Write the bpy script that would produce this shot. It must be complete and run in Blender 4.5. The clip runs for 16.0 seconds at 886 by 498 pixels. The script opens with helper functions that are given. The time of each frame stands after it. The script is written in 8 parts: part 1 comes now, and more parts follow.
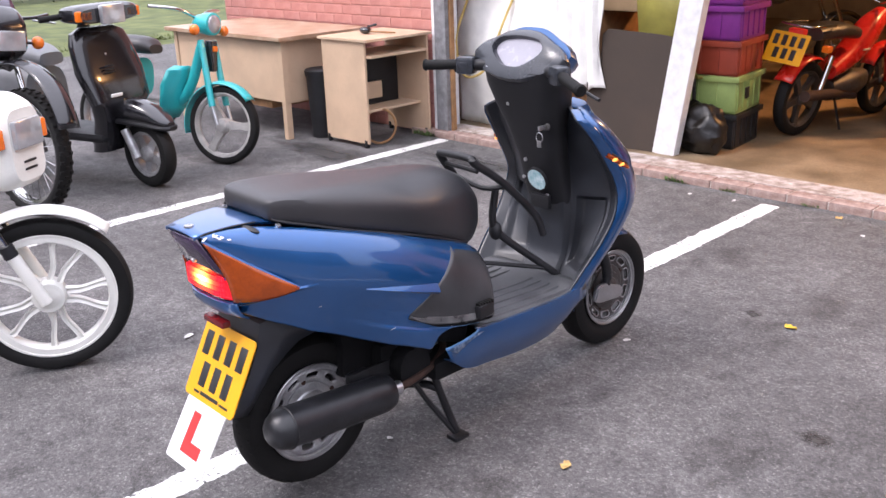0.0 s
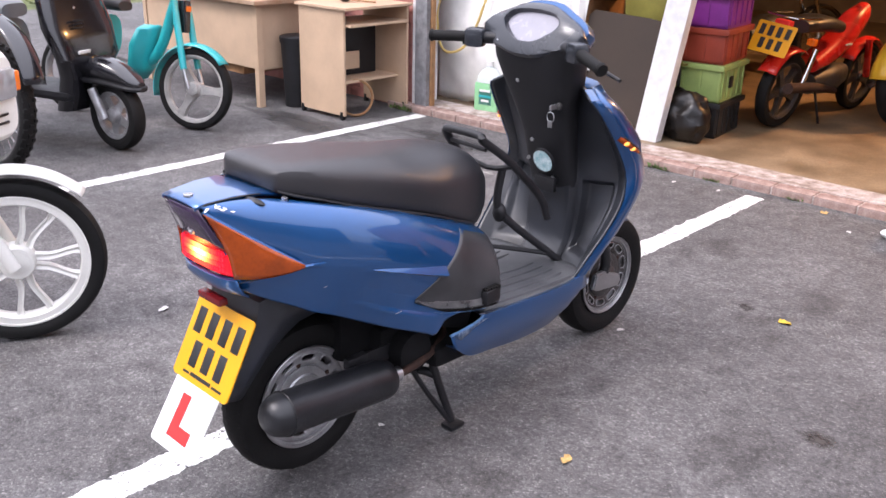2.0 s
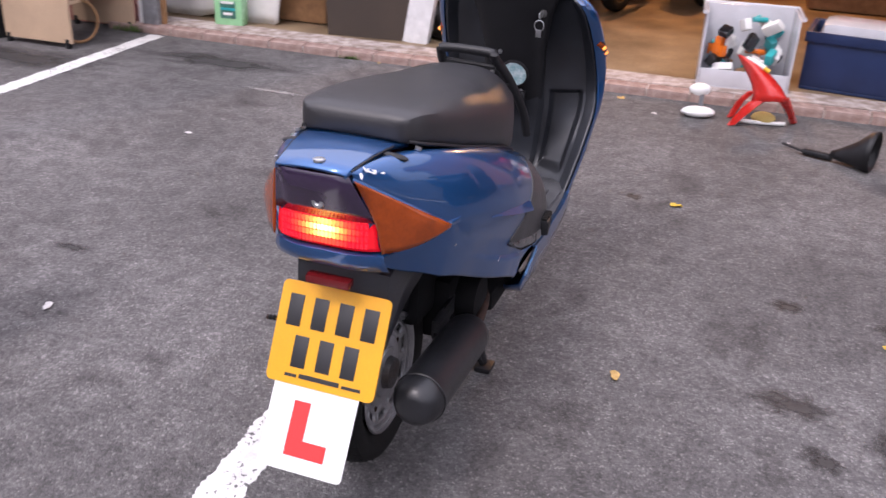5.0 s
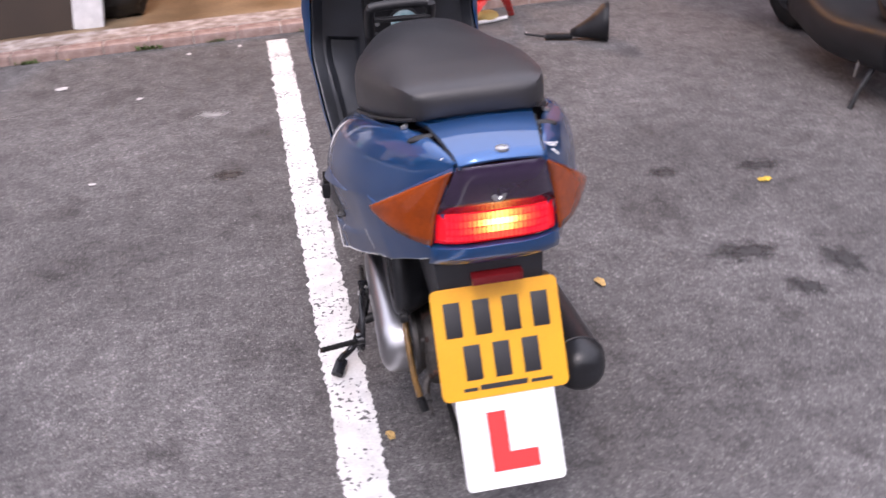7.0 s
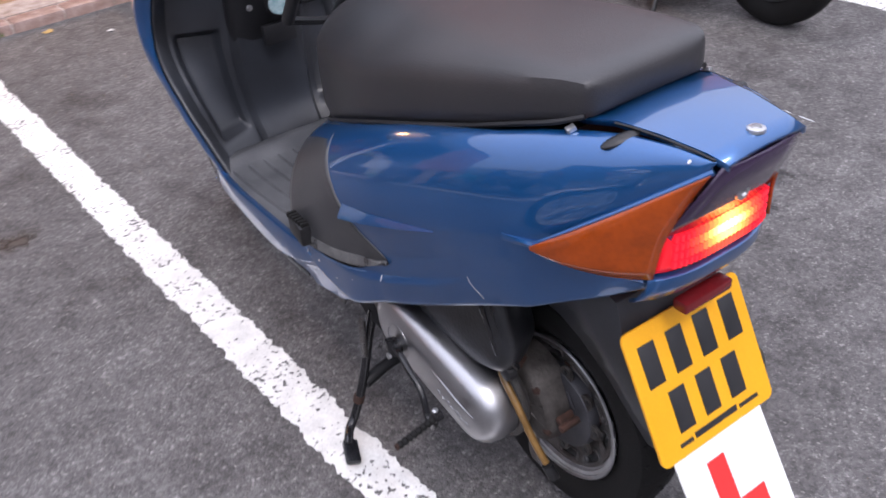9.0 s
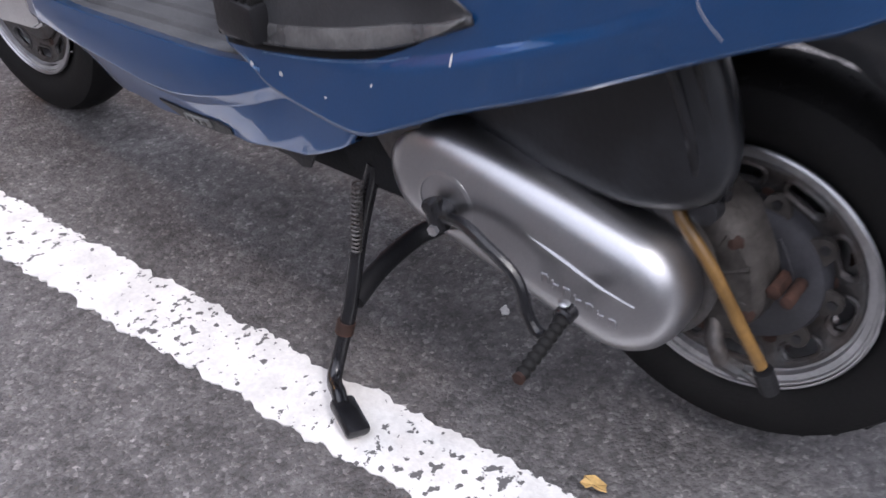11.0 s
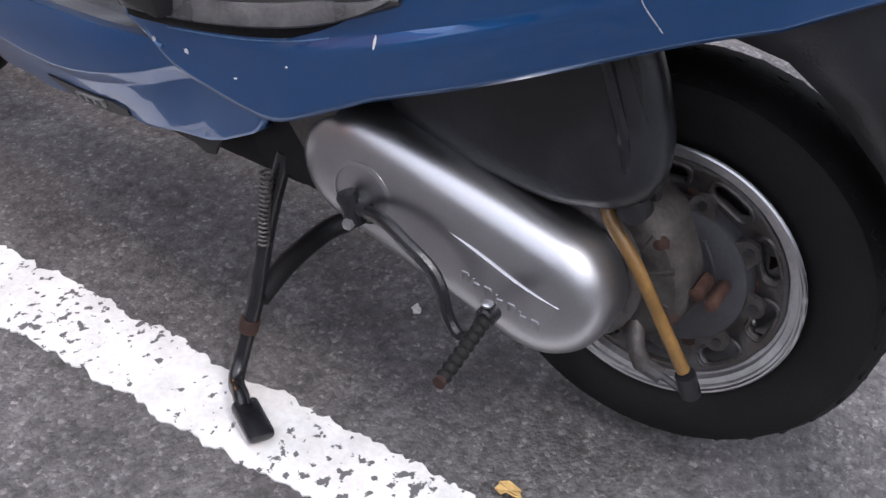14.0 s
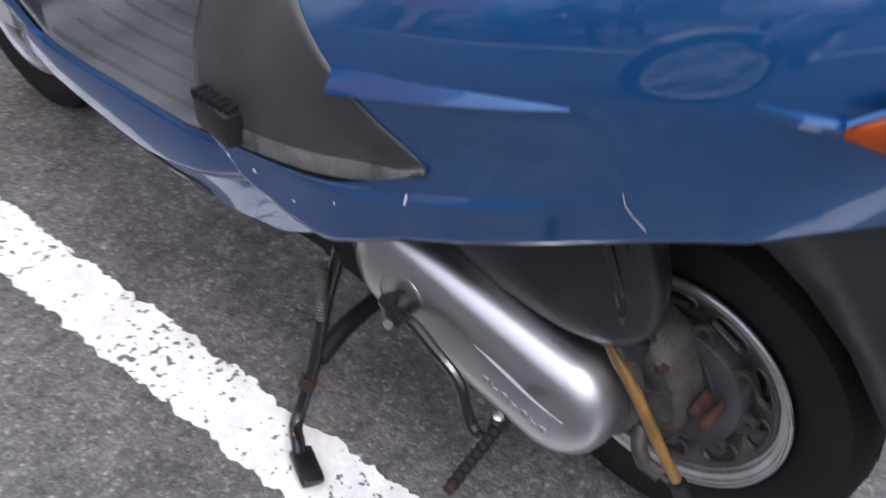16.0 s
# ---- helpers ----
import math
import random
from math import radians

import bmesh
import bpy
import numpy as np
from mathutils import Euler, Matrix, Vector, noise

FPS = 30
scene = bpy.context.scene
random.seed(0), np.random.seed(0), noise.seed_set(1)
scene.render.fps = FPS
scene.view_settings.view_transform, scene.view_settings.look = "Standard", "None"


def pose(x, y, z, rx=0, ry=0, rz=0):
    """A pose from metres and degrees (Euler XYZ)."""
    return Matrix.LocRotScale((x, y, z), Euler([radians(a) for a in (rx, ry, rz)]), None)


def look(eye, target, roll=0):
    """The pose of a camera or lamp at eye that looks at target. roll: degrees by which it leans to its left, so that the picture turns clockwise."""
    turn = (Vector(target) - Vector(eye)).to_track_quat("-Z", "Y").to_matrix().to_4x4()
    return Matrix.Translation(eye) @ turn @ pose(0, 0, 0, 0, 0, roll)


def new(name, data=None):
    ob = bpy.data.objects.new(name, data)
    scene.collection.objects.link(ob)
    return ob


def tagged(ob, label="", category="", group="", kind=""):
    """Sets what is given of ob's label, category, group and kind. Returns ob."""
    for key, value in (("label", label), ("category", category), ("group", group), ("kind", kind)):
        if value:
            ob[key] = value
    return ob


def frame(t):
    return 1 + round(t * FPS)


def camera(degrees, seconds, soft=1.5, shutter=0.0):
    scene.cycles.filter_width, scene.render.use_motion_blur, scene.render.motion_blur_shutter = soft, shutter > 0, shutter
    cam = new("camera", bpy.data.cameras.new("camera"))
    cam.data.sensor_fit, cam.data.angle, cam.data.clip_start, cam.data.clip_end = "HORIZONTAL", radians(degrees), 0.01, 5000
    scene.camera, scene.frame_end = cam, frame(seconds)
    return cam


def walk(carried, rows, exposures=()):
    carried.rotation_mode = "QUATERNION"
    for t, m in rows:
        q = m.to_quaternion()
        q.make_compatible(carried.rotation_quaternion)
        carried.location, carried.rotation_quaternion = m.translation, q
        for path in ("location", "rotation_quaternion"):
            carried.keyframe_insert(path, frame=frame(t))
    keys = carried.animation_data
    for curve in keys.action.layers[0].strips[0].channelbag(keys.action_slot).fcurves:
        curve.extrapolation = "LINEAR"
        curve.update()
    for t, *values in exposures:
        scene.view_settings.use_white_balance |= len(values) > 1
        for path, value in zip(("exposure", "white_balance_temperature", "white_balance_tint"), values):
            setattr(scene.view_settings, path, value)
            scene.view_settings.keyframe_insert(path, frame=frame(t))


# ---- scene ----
cam = camera(51.0, 16.0, shutter=0.6)
EXPOSURES = [(0, 0.93, 6250, 17), (1.5, 0.99, 6250, 18), (2.0, 0.95, 6250, 17), (2.5, 0.02, 6300, 17), (3.0, 0.03, 6300, 18), (3.5, 0.08, 6300, 21), (6, 0.66, 6300, 22), (7, 0.56, 6300, 22), (8, 0.47, 6200, 20), (10.5, 0.58, 6050, 13), (11, 0.56, 6100, 14), (12.5, 0.60, 6150, 13), (14.5, 0.58, 6150, 13), (16, 0.62, 6100, 12)]
PATH = [
    (0, (1.832, -1.111, 1.461), (0.48, 0.206, 0.801), -2.0),
    (0.5, (1.813, -1.106, 1.456), (0.478, 0.222, 0.782), -1.7),
    (1, (1.804, -1.103, 1.453), (0.473, 0.222, 0.766), -1.0),
    (1.5, (1.751, -1.105, 1.448), (0.437, 0.24, 0.767), -0.5),
    (2, (1.639, -1.124, 1.428), (0.373, 0.254, 0.721), 1.4),
    (2.5, (1.526, -1.066, 1.413), (0.267, 0.295, 0.662), 1.9),
    (3, (1.393, -0.992, 1.396), (0.142, 0.361, 0.618), 2.3),
    (3.5, (1.202, -1.121, 1.379), (0.098, 0.341, 0.578), 2.9),
    (3.7, (1.123, -1.205, 1.381), (0.103, 0.298, 0.544), 1.2),
    (5.8, (0.222, -1.469, 1.369), (-0.008, 0.318, 0.501), 1.2),
    (6, (0.124, -1.442, 1.367), (-0.031, 0.334, 0.461), -0.6),
    (6.5, (-0.094, -1.372, 1.377), (-0.043, 0.374, 0.404), -1.0),
    (7, (-0.379, -1.359, 1.397), (-0.071, 0.348, 0.401), -3.9),
    (7.5, (-0.577, -1.222, 1.376), (-0.141, 0.424, 0.326), -5.8),
    (8, (-0.737, -0.988, 1.368), (-0.089, 0.513, 0.216), -5.3),
    (8.2, (-0.808, -0.915, 1.356), (-0.092, 0.561, 0.211), -5.1),
    (10.3, (-0.905, -0.184, 1.091), (0.311, 0.845, -0.118), -0.3),
    (10.5, (-0.891, -0.115, 0.990), (0.338, 0.867, -0.244), 1.1),
    (11, (-0.835, -0.021, 0.799), (0.439, 0.948, -0.399), -1.8),
    (11.5, (-0.823, 0.018, 0.757), (0.551, 0.913, -0.386), 1.9),
    (12, (-0.820, 0.019, 0.762), (0.560, 0.861, -0.416), 2.5),
    (12.5, (-0.820, 0.019, 0.767), (0.567, 0.842, -0.416), 2.6),
    (13, (-0.824, 0.018, 0.771), (0.562, 0.827, -0.423), 3.2),
    (13.5, (-0.820, 0.018, 0.774), (0.569, 0.816, -0.422), 3.4),
    (14, (-0.816, 0.015, 0.771), (0.579, 0.798, -0.430), 4.1),
    (14.5, (-0.808, 0.014, 0.772), (0.592, 0.786, -0.429), 4.4),
    (15, (-0.809, 0.014, 0.782), (0.562, 0.799, -0.444), 4.5),
    (15.5, (-0.806, -0.000, 0.857), (0.527, 0.806, -0.398), 4.8),
    (16, (-0.758, -0.023, 0.977), (0.430, 0.888, -0.348), 2.1),
]
walk(cam, [(t, look(eye, target, roll)) for t, eye, target, roll in PATH], EXPOSURES)

# ---- light ----
world = bpy.data.worlds.new("sky")
scene.world = world
world.use_nodes = True
wn = world.node_tree.nodes
sky = wn.new("ShaderNodeTexSky")
sky.sky_type, sky.sun_disc = "NISHITA", False
sky.sun_elevation, sky.sun_rotation = radians(52), radians(195)
sky.air_density, sky.dust_density, sky.ozone_density = 1.0, 3.0, 1.2
soft_sky = wn.new("ShaderNodeMixRGB")
soft_sky.inputs[0].default_value = 0.75
soft_sky.inputs[2].default_value = (10.0, 10.0, 10.6, 1)
world.node_tree.links.new(sky.outputs[0], soft_sky.inputs[1])
dome, up, gain, shade = wn.new("ShaderNodeTexCoord"), wn.new("ShaderNodeSeparateXYZ"), wn.new("ShaderNodeMapRange"), wn.new("ShaderNodeMixRGB")
gain.inputs[1].default_value, gain.inputs[2].default_value, gain.inputs[3].default_value, gain.inputs[4].default_value = 0.0, 1.0, 0.48, 1.48
shade.blend_type, shade.inputs[0].default_value = "MULTIPLY", 1.0
world.node_tree.links.new(dome.outputs["Generated"], up.inputs[0])
world.node_tree.links.new(up.outputs[2], gain.inputs[0])
world.node_tree.links.new(soft_sky.outputs[0], shade.inputs[1])
world.node_tree.links.new(gain.outputs[0], shade.inputs[2])
world.node_tree.links.new(shade.outputs[0], wn["Background"].inputs[0])
wn["Background"].inputs[1].default_value = 0.15
sun = new("sun", bpy.data.lights.new("sun", "SUN"))
sun.data.energy, sun.data.angle, sun.data.color = 1.0, radians(14), (1.0, 0.95, 0.9)
sun.matrix_world = look((-1.0, -2.9, 4.6), (0, 0, 0))
scene.view_settings.exposure = 0.0


# ---- materials ----
def mat(name, base, rough=0.5, metal=0.0, var=0.18, scale=9.0, bump=0.15, bscale=220.0, coat=0.0, second=None, amount=0.5, glow=0.0, spec=0.5):
    """Base colour with coarse patches and fine grain, uneven gloss and fine relief."""
    m = bpy.data.materials.new(name)
    m.use_nodes = True
    n, l = m.node_tree.nodes, m.node_tree.links
    p = n["Principled BSDF"]
    co = n.new("ShaderNodeTexCoord")
    coarse, fine = n.new("ShaderNodeTexNoise"), n.new("ShaderNodeTexNoise")
    coarse.inputs["Scale"].default_value, coarse.inputs["Detail"].default_value = scale, 6
    fine.inputs["Scale"].default_value, fine.inputs["Detail"].default_value = bscale, 3
    l.new(co.outputs["Object"], coarse.inputs["Vector"])
    l.new(co.outputs["Object"], fine.inputs["Vector"])
    ramp = n.new("ShaderNodeValToRGB")
    dark = [c * (1 - var) for c in base]
    light = list(second) if second else [min(1, c * (1 + var)) for c in base]
    ramp.color_ramp.elements[0].position, ramp.color_ramp.elements[0].color = 0.5 - 0.3 * amount, (*dark, 1)
    ramp.color_ramp.elements[1].position, ramp.color_ramp.elements[1].color = 0.5 + 0.5 * (1 - amount) + 0.05, (*light, 1)
    l.new(coarse.outputs[0], ramp.inputs[0])
    grain = n.new("ShaderNodeMixRGB")
    grain.blend_type = "MULTIPLY"
    grain.inputs[0].default_value = min(1.0, var * 2)
    tone = n.new("ShaderNodeMapRange")
    tone.inputs[1].default_value, tone.inputs[2].default_value, tone.inputs[3].default_value, tone.inputs[4].default_value = 0.3, 0.7, 0.75, 1.15
    l.new(fine.outputs[0], tone.inputs[0])
    l.new(ramp.outputs[0], grain.inputs[1])
    l.new(tone.outputs[0], grain.inputs[2])
    l.new(grain.outputs[0], p.inputs["Base Color"])
    gloss = n.new("ShaderNodeMapRange")
    gloss.inputs[3].default_value, gloss.inputs[4].default_value = max(0.02, rough - 0.12), min(1, rough + 0.12)
    l.new(coarse.outputs[0], gloss.inputs[0])
    l.new(gloss.outputs[0], p.inputs["Roughness"])
    p.inputs["Metallic"].default_value, p.inputs["Coat Weight"].default_value = metal, coat
    p.inputs["Coat Roughness"].default_value = 0.08
    p.inputs["Specular IOR Level"].default_value = spec
    if bump:
        b = n.new("ShaderNodeBump")
        b.inputs["Strength"].default_value, b.inputs["Distance"].default_value = bump, 0.002
        l.new(fine.outputs[0], b.inputs["Height"])
        l.new(b.outputs[0], p.inputs["Normal"])
    if glow:
        p.inputs["Emission Color"].default_value = (*base, 1)
        p.inputs["Emission Strength"].default_value = glow
    return m


def asphalt_material():
    m = bpy.data.materials.new("asphalt")
    m.use_nodes = True
    n, l = m.node_tree.nodes, m.node_tree.links
    p = n["Principled BSDF"]
    co = n.new("ShaderNodeTexCoord")
    stones, patches, stains, grit = n.new("ShaderNodeTexVoronoi"), n.new("ShaderNodeTexNoise"), n.new("ShaderNodeTexNoise"), n.new("ShaderNodeTexNoise")
    stones.inputs["Scale"].default_value = 190
    patches.inputs["Scale"].default_value, patches.inputs["Detail"].default_value = 1.1, 8
    stains.inputs["Scale"].default_value, stains.inputs["Detail"].default_value = 3.3, 5
    grit.inputs["Scale"].default_value, grit.inputs["Detail"].default_value = 60, 8
    chipping, warp, bend = n.new("ShaderNodeTexVoronoi"), n.new("ShaderNodeTexNoise"), n.new("ShaderNodeVectorMath")
    chipping.inputs["Scale"].default_value = 430
    warp.inputs["Scale"].default_value, warp.inputs["Detail"].default_value = 210, 4
    bend.operation = "MULTIPLY_ADD"
    bend.inputs[1].default_value = (0.007, 0.007, 0.007)
    l.new(co.outputs["Object"], warp.inputs["Vector"])
    l.new(warp.outputs["Color"], bend.inputs[0])
    l.new(co.outputs["Object"], bend.inputs[2])
    for t in (stones, chipping):
        l.new(bend.outputs[0], t.inputs["Vector"])
    for t in (patches, stains, grit):
        l.new(co.outputs["Object"], t.inputs["Vector"])
    base = n.new("ShaderNodeValToRGB")
    e = base.color_ramp.elements
    e[0].position, e[0].color = 0.3, (0.083, 0.079, 0.080, 1)
    e[1].position, e[1].color = 0.7, (0.158, 0.152, 0.153, 1)
    l.new(patches.outputs[0], base.inputs[0])
    stone = n.new("ShaderNodeValToRGB")
    e = stone.color_ramp.elements
    e[0].position, e[0].color = 0.0, (0.45, 0.45, 0.45, 1)
    e[1].position, e[1].color = 1.0, (2.6, 2.55, 2.5, 1)
    for pos, v in ((0.45, 0.8), (0.8, 1.05), (0.93, 1.5)):
        k = e.new(pos)
        k.color = (v, v, v * 0.99, 1)
    cell = n.new("ShaderNodeSeparateColor")
    l.new(stones.outputs["Color"], cell.inputs[0])
    l.new(cell.outputs[0], stone.inputs[0])
    mul = n.new("ShaderNodeMixRGB")
    mul.blend_type, mul.inputs[0].default_value = "MULTIPLY", 0.50
    l.new(base.outputs[0], mul.inputs[1])
    l.new(stone.outputs[0], mul.inputs[2])
    spot = n.new("ShaderNodeValToRGB")
    spot.color_ramp.elements[0].position, spot.color_ramp.elements[0].color = 0.33, (0.45, 0.43, 0.43, 1)
    spot.color_ramp.elements[1].position, spot.color_ramp.elements[1].color = 0.43, (1, 1, 1, 1)
    l.new(stains.outputs[0], spot.inputs[0])
    mul2 = n.new("ShaderNodeMixRGB")
    mul2.blend_type, mul2.inputs[0].default_value = "MULTIPLY", 0.55
    l.new(mul.outputs[0], mul2.inputs[1])
    l.new(spot.outputs[0], mul2.inputs[2])
    gm = n.new("ShaderNodeMapRange")
    gm.inputs[1].default_value, gm.inputs[2].default_value, gm.inputs[3].default_value, gm.inputs[4].default_value = 0.3, 0.7, 0.6, 1.4
    l.new(grit.outputs[0], gm.inputs[0])
    mul3 = n.new("ShaderNodeMixRGB")
    mul3.blend_type, mul3.inputs[0].default_value = "MULTIPLY", 0.8
    l.new(mul2.outputs[0], mul3.inputs[1])
    l.new(gm.outputs[0], mul3.inputs[2])
    speck = n.new("ShaderNodeValToRGB")
    e = speck.color_ramp.elements
    e[0].position, e[0].color = 0.0, (0.5, 0.49, 0.48, 1)
    e[1].position, e[1].color = 1.0, (3.2, 3.1, 2.9, 1)
    for pos, v in ((0.3, 0.85), (0.9, 1.12), (0.965, 1.3), (0.985, 2.6)):
        k = e.new(pos)
        k.color = (v, v * 0.985, v * 0.96, 1)
    small = n.new("ShaderNodeSeparateColor")
    l.new(chipping.outputs["Color"], small.inputs[0])
    l.new(small.outputs[1], speck.inputs[0])
    mul4 = n.new("ShaderNodeMixRGB")
    mul4.blend_type, mul4.inputs[0].default_value = "MULTIPLY", 0.34
    l.new(mul3.outputs[0], mul4.inputs[1])
    l.new(speck.outputs[0], mul4.inputs[2])
    mottle, tone = n.new("ShaderNodeTexNoise"), n.new("ShaderNodeMapRange")
    mottle.inputs["Scale"].default_value, mottle.inputs["Detail"].default_value = 13, 5
    l.new(co.outputs["Object"], mottle.inputs["Vector"])
    tone.inputs[1].default_value, tone.inputs[2].default_value, tone.inputs[3].default_value, tone.inputs[4].default_value = 0.3, 0.7, 0.74, 1.22
    l.new(mottle.outputs[0], tone.inputs[0])
    mul5 = n.new("ShaderNodeMixRGB")
    mul5.blend_type, mul5.inputs[0].default_value = "MULTIPLY", 1.0
    l.new(mul4.outputs[0], mul5.inputs[1])
    l.new(tone.outputs[0], mul5.inputs[2])
    l.new(mul5.outputs[0], p.inputs["Base Color"])
    p.inputs["Roughness"].default_value = 0.82
    p.inputs["Specular IOR Level"].default_value = 0.35
    b1, b2 = n.new("ShaderNodeBump"), n.new("ShaderNodeBump")
    b1.inputs["Strength"].default_value, b1.inputs["Distance"].default_value, b1.invert = 0.65, 0.004, True
    b2.inputs["Strength"].default_value, b2.inputs["Distance"].default_value = 0.5, 0.006
    l.new(stones.outputs["Distance"], b1.inputs["Height"])
    l.new(grit.outputs[0], b2.inputs["Height"])
    l.new(b1.outputs[0], b2.inputs["Normal"])
    l.new(b2.outputs[0], p.inputs["Normal"])
    return m


def paint_line_material():
    m = mat("road_paint", (0.68, 0.67, 0.65), 0.75, var=0.16, scale=18, bump=0.5, bscale=160)
    n, l = m.node_tree.nodes, m.node_tree.links
    p = n["Principled BSDF"]
    co = n.new("ShaderNodeTexCoord")
    chips, area = n.new("ShaderNodeTexNoise"), n.new("ShaderNodeTexNoise")
    chips.inputs["Scale"].default_value, chips.inputs["Detail"].default_value = 85, 6
    area.inputs["Scale"].default_value, area.inputs["Detail"].default_value = 6.5, 3
    l.new(co.outputs["Object"], chips.inputs["Vector"])
    l.new(co.outputs["Object"], area.inputs["Vector"])
    add = n.new("ShaderNodeMath")
    add.operation = "MULTIPLY_ADD"
    add.inputs[1].default_value = 0.55
    l.new(area.outputs[0], add.inputs[0])
    l.new(chips.outputs[0], add.inputs[2])
    worn = n.new("ShaderNodeValToRGB")
    worn.color_ramp.elements[0].position, worn.color_ramp.elements[1].position = 0.63, 0.662
    l.new(add.outputs[0], worn.inputs[0])
    mix = n.new("ShaderNodeMixRGB")
    mix.inputs[1].default_value = (0.10, 0.098, 0.098, 1)
    l.new(worn.outputs[0], mix.inputs[0])
    old = p.inputs["Base Color"].links[0].from_socket
    l.new(old, mix.inputs[2])
    l.new(mix.outputs[0], p.inputs["Base Color"])
    return m


M = {}
M["asphalt"] = asphalt_material()
M["line"] = paint_line_material()
M["blue"] = mat("blue_metallic_paint", (0.007, 0.080, 0.250), 0.31, metal=0.58, var=0.12, scale=3, bump=0.006, bscale=500, coat=1.0)
M["blue"].node_tree.nodes["Principled BSDF"].inputs["Coat IOR"].default_value = 1.62
M["blue"].node_tree.nodes["Principled BSDF"].inputs["Coat Roughness"].default_value = 0.035
M["gloss_black"] = mat("gloss_black_enamel", (0.012, 0.012, 0.014), 0.22, var=0.3, scale=30, bump=0.15, bscale=200)
M["seat"] = mat("seat_vinyl", (0.020, 0.021, 0.025), 0.40, spec=0.6, var=0.25, scale=4, bump=0.3, bscale=420, second=(0.034, 0.030, 0.030))
M["black"] = mat("black_plastic", (0.013, 0.013, 0.015), 0.5, spec=0.35, var=0.3, scale=12, bump=0.25, bscale=380)
M["shield_grey"] = mat("shield_grey_plastic", (0.017, 0.018, 0.022), 0.36, spec=0.6, var=0.3, scale=6, bump=0.2, bscale=420, second=(0.034, 0.039, 0.050))
M["dash_grey"] = mat("dash_plastic", (0.022, 0.025, 0.032), 0.25, spec=0.8, var=0.2, scale=9, bump=0.12, bscale=420)
M["foot_grey"] = mat("scuffed_grey_plastic", (0.070, 0.072, 0.078), 0.55, var=0.3, scale=9, bump=0.3, bscale=300, second=(0.13, 0.13, 0.135), amount=0.4)
M["torn"] = mat("torn_blue_edge", (0.10, 0.22, 0.42), 0.5, var=0.35, scale=60, bump=0.6)
M["scuffed_blue"] = mat("scuffed_blue_paint", (0.05, 0.14, 0.32), 0.4, var=0.5, scale=70, bump=0.6, second=(0.45, 0.52, 0.62), amount=0.35)
M["lip"] = mat("scuffed_lip_plastic", (0.070, 0.070, 0.073), 0.30, var=0.35, scale=24, bump=0.3, bscale=260, second=(0.17, 0.168, 0.165), amount=0.5)
M["dead_black"] = mat("dead_black_matt", (0.008, 0.008, 0.009), 0.75, spec=0.2, var=0.4, scale=20, bump=0.4, bscale=200)
M["air_black"] = mat("dusty_black_plastic", (0.0085, 0.0088, 0.0105), 0.36, var=0.35, scale=14, bump=0.25, bscale=160, second=(0.022, 0.024, 0.029), amount=0.45)
M["knee"] = mat("worn_black_panel", (0.034, 0.034, 0.037), 0.36, var=0.25, scale=9, bump=0.25, bscale=300, second=(0.060, 0.060, 0.063))
M["rubber"] = mat("tyre_rubber", (0.009, 0.0087, 0.0087), 0.7, spec=0.22, var=0.3, scale=16, bump=0.4, bscale=260)
M["steel"] = mat("silver_metal", (0.52, 0.52, 0.53), 0.32, metal=0.9, var=0.15, scale=12, bump=0.1)
M["cvt"] = mat("satin_aluminium", (0.45, 0.45, 0.465), 0.35, metal=1.0, var=0.08, scale=9, bump=0.012, bscale=350)
M["dull"] = mat("dull_aluminium", (0.15, 0.148, 0.150), 0.5, metal=0.6, var=0.4, scale=30, bump=0.6, bscale=180, second=(0.09, 0.07, 0.06))
M["rim"] = mat("rim_silver", (0.44, 0.44, 0.45), 0.40, metal=0.7, var=0.25, scale=22, bump=0.1)
M["rust"] = mat("rusty_steel", (0.050, 0.024, 0.017), 0.85, metal=0.2, var=0.4, scale=45, bump=0.7, bscale=200)
M["matt_black"] = mat("matt_black_paint", (0.017, 0.017, 0.019), 0.42, spec=0.4, var=0.3, scale=15, bump=0.3, bscale=260)
M["plate"] = mat("yellow_plate", (0.74, 0.35, 0.006), 0.4, var=0.06, scale=7, bump=0.03)
M["white"] = mat("white_plastic", (0.78, 0.78, 0.76), 0.4, var=0.06, scale=8, bump=0.05)
M["red_ink"] = mat("red_ink", (0.72, 0.03, 0.028), 0.45, var=0.05, bump=0.02)
M["ink"] = mat("black_ink", (0.02, 0.02, 0.022), 0.4, var=0.1, bump=0.02)
M["tail_red"] = mat("lit_red_lens", (0.75, 0.008, 0.018), 0.15, var=0.1, scale=30, bump=0.3, glow=0.35)
M["amber"] = mat("amber_lens", (0.31, 0.050, 0.003), 0.12, spec=0.3, var=0.2, scale=26, bump=0.15, bscale=150, coat=0.5)
M["amber_lit"] = mat("lit_amber_lens", (0.95, 0.3, 0.05), 0.2, var=0.1, bump=0.1, glow=1.2)
M["smoke"] = mat("smoked_panel", (0.035, 0.020, 0.05), 0.18, var=0.15, bump=0.02, coat=0.5)
M["brick"] = mat("painted_brick", (0.50, 0.205, 0.17), 0.85, var=0.16, scale=7, bump=0.8, bscale=110, second=(0.56, 0.27, 0.23))
M["mortar"] = mat("mortar", (0.48, 0.22, 0.185), 0.9, var=0.2, bump=0.6)
M["kerb"] = mat("kerb_brick", (0.36, 0.22, 0.18), 0.9, var=0.35, scale=18, bump=0.9, bscale=120, second=(0.46, 0.35, 0.31), amount=0.55)
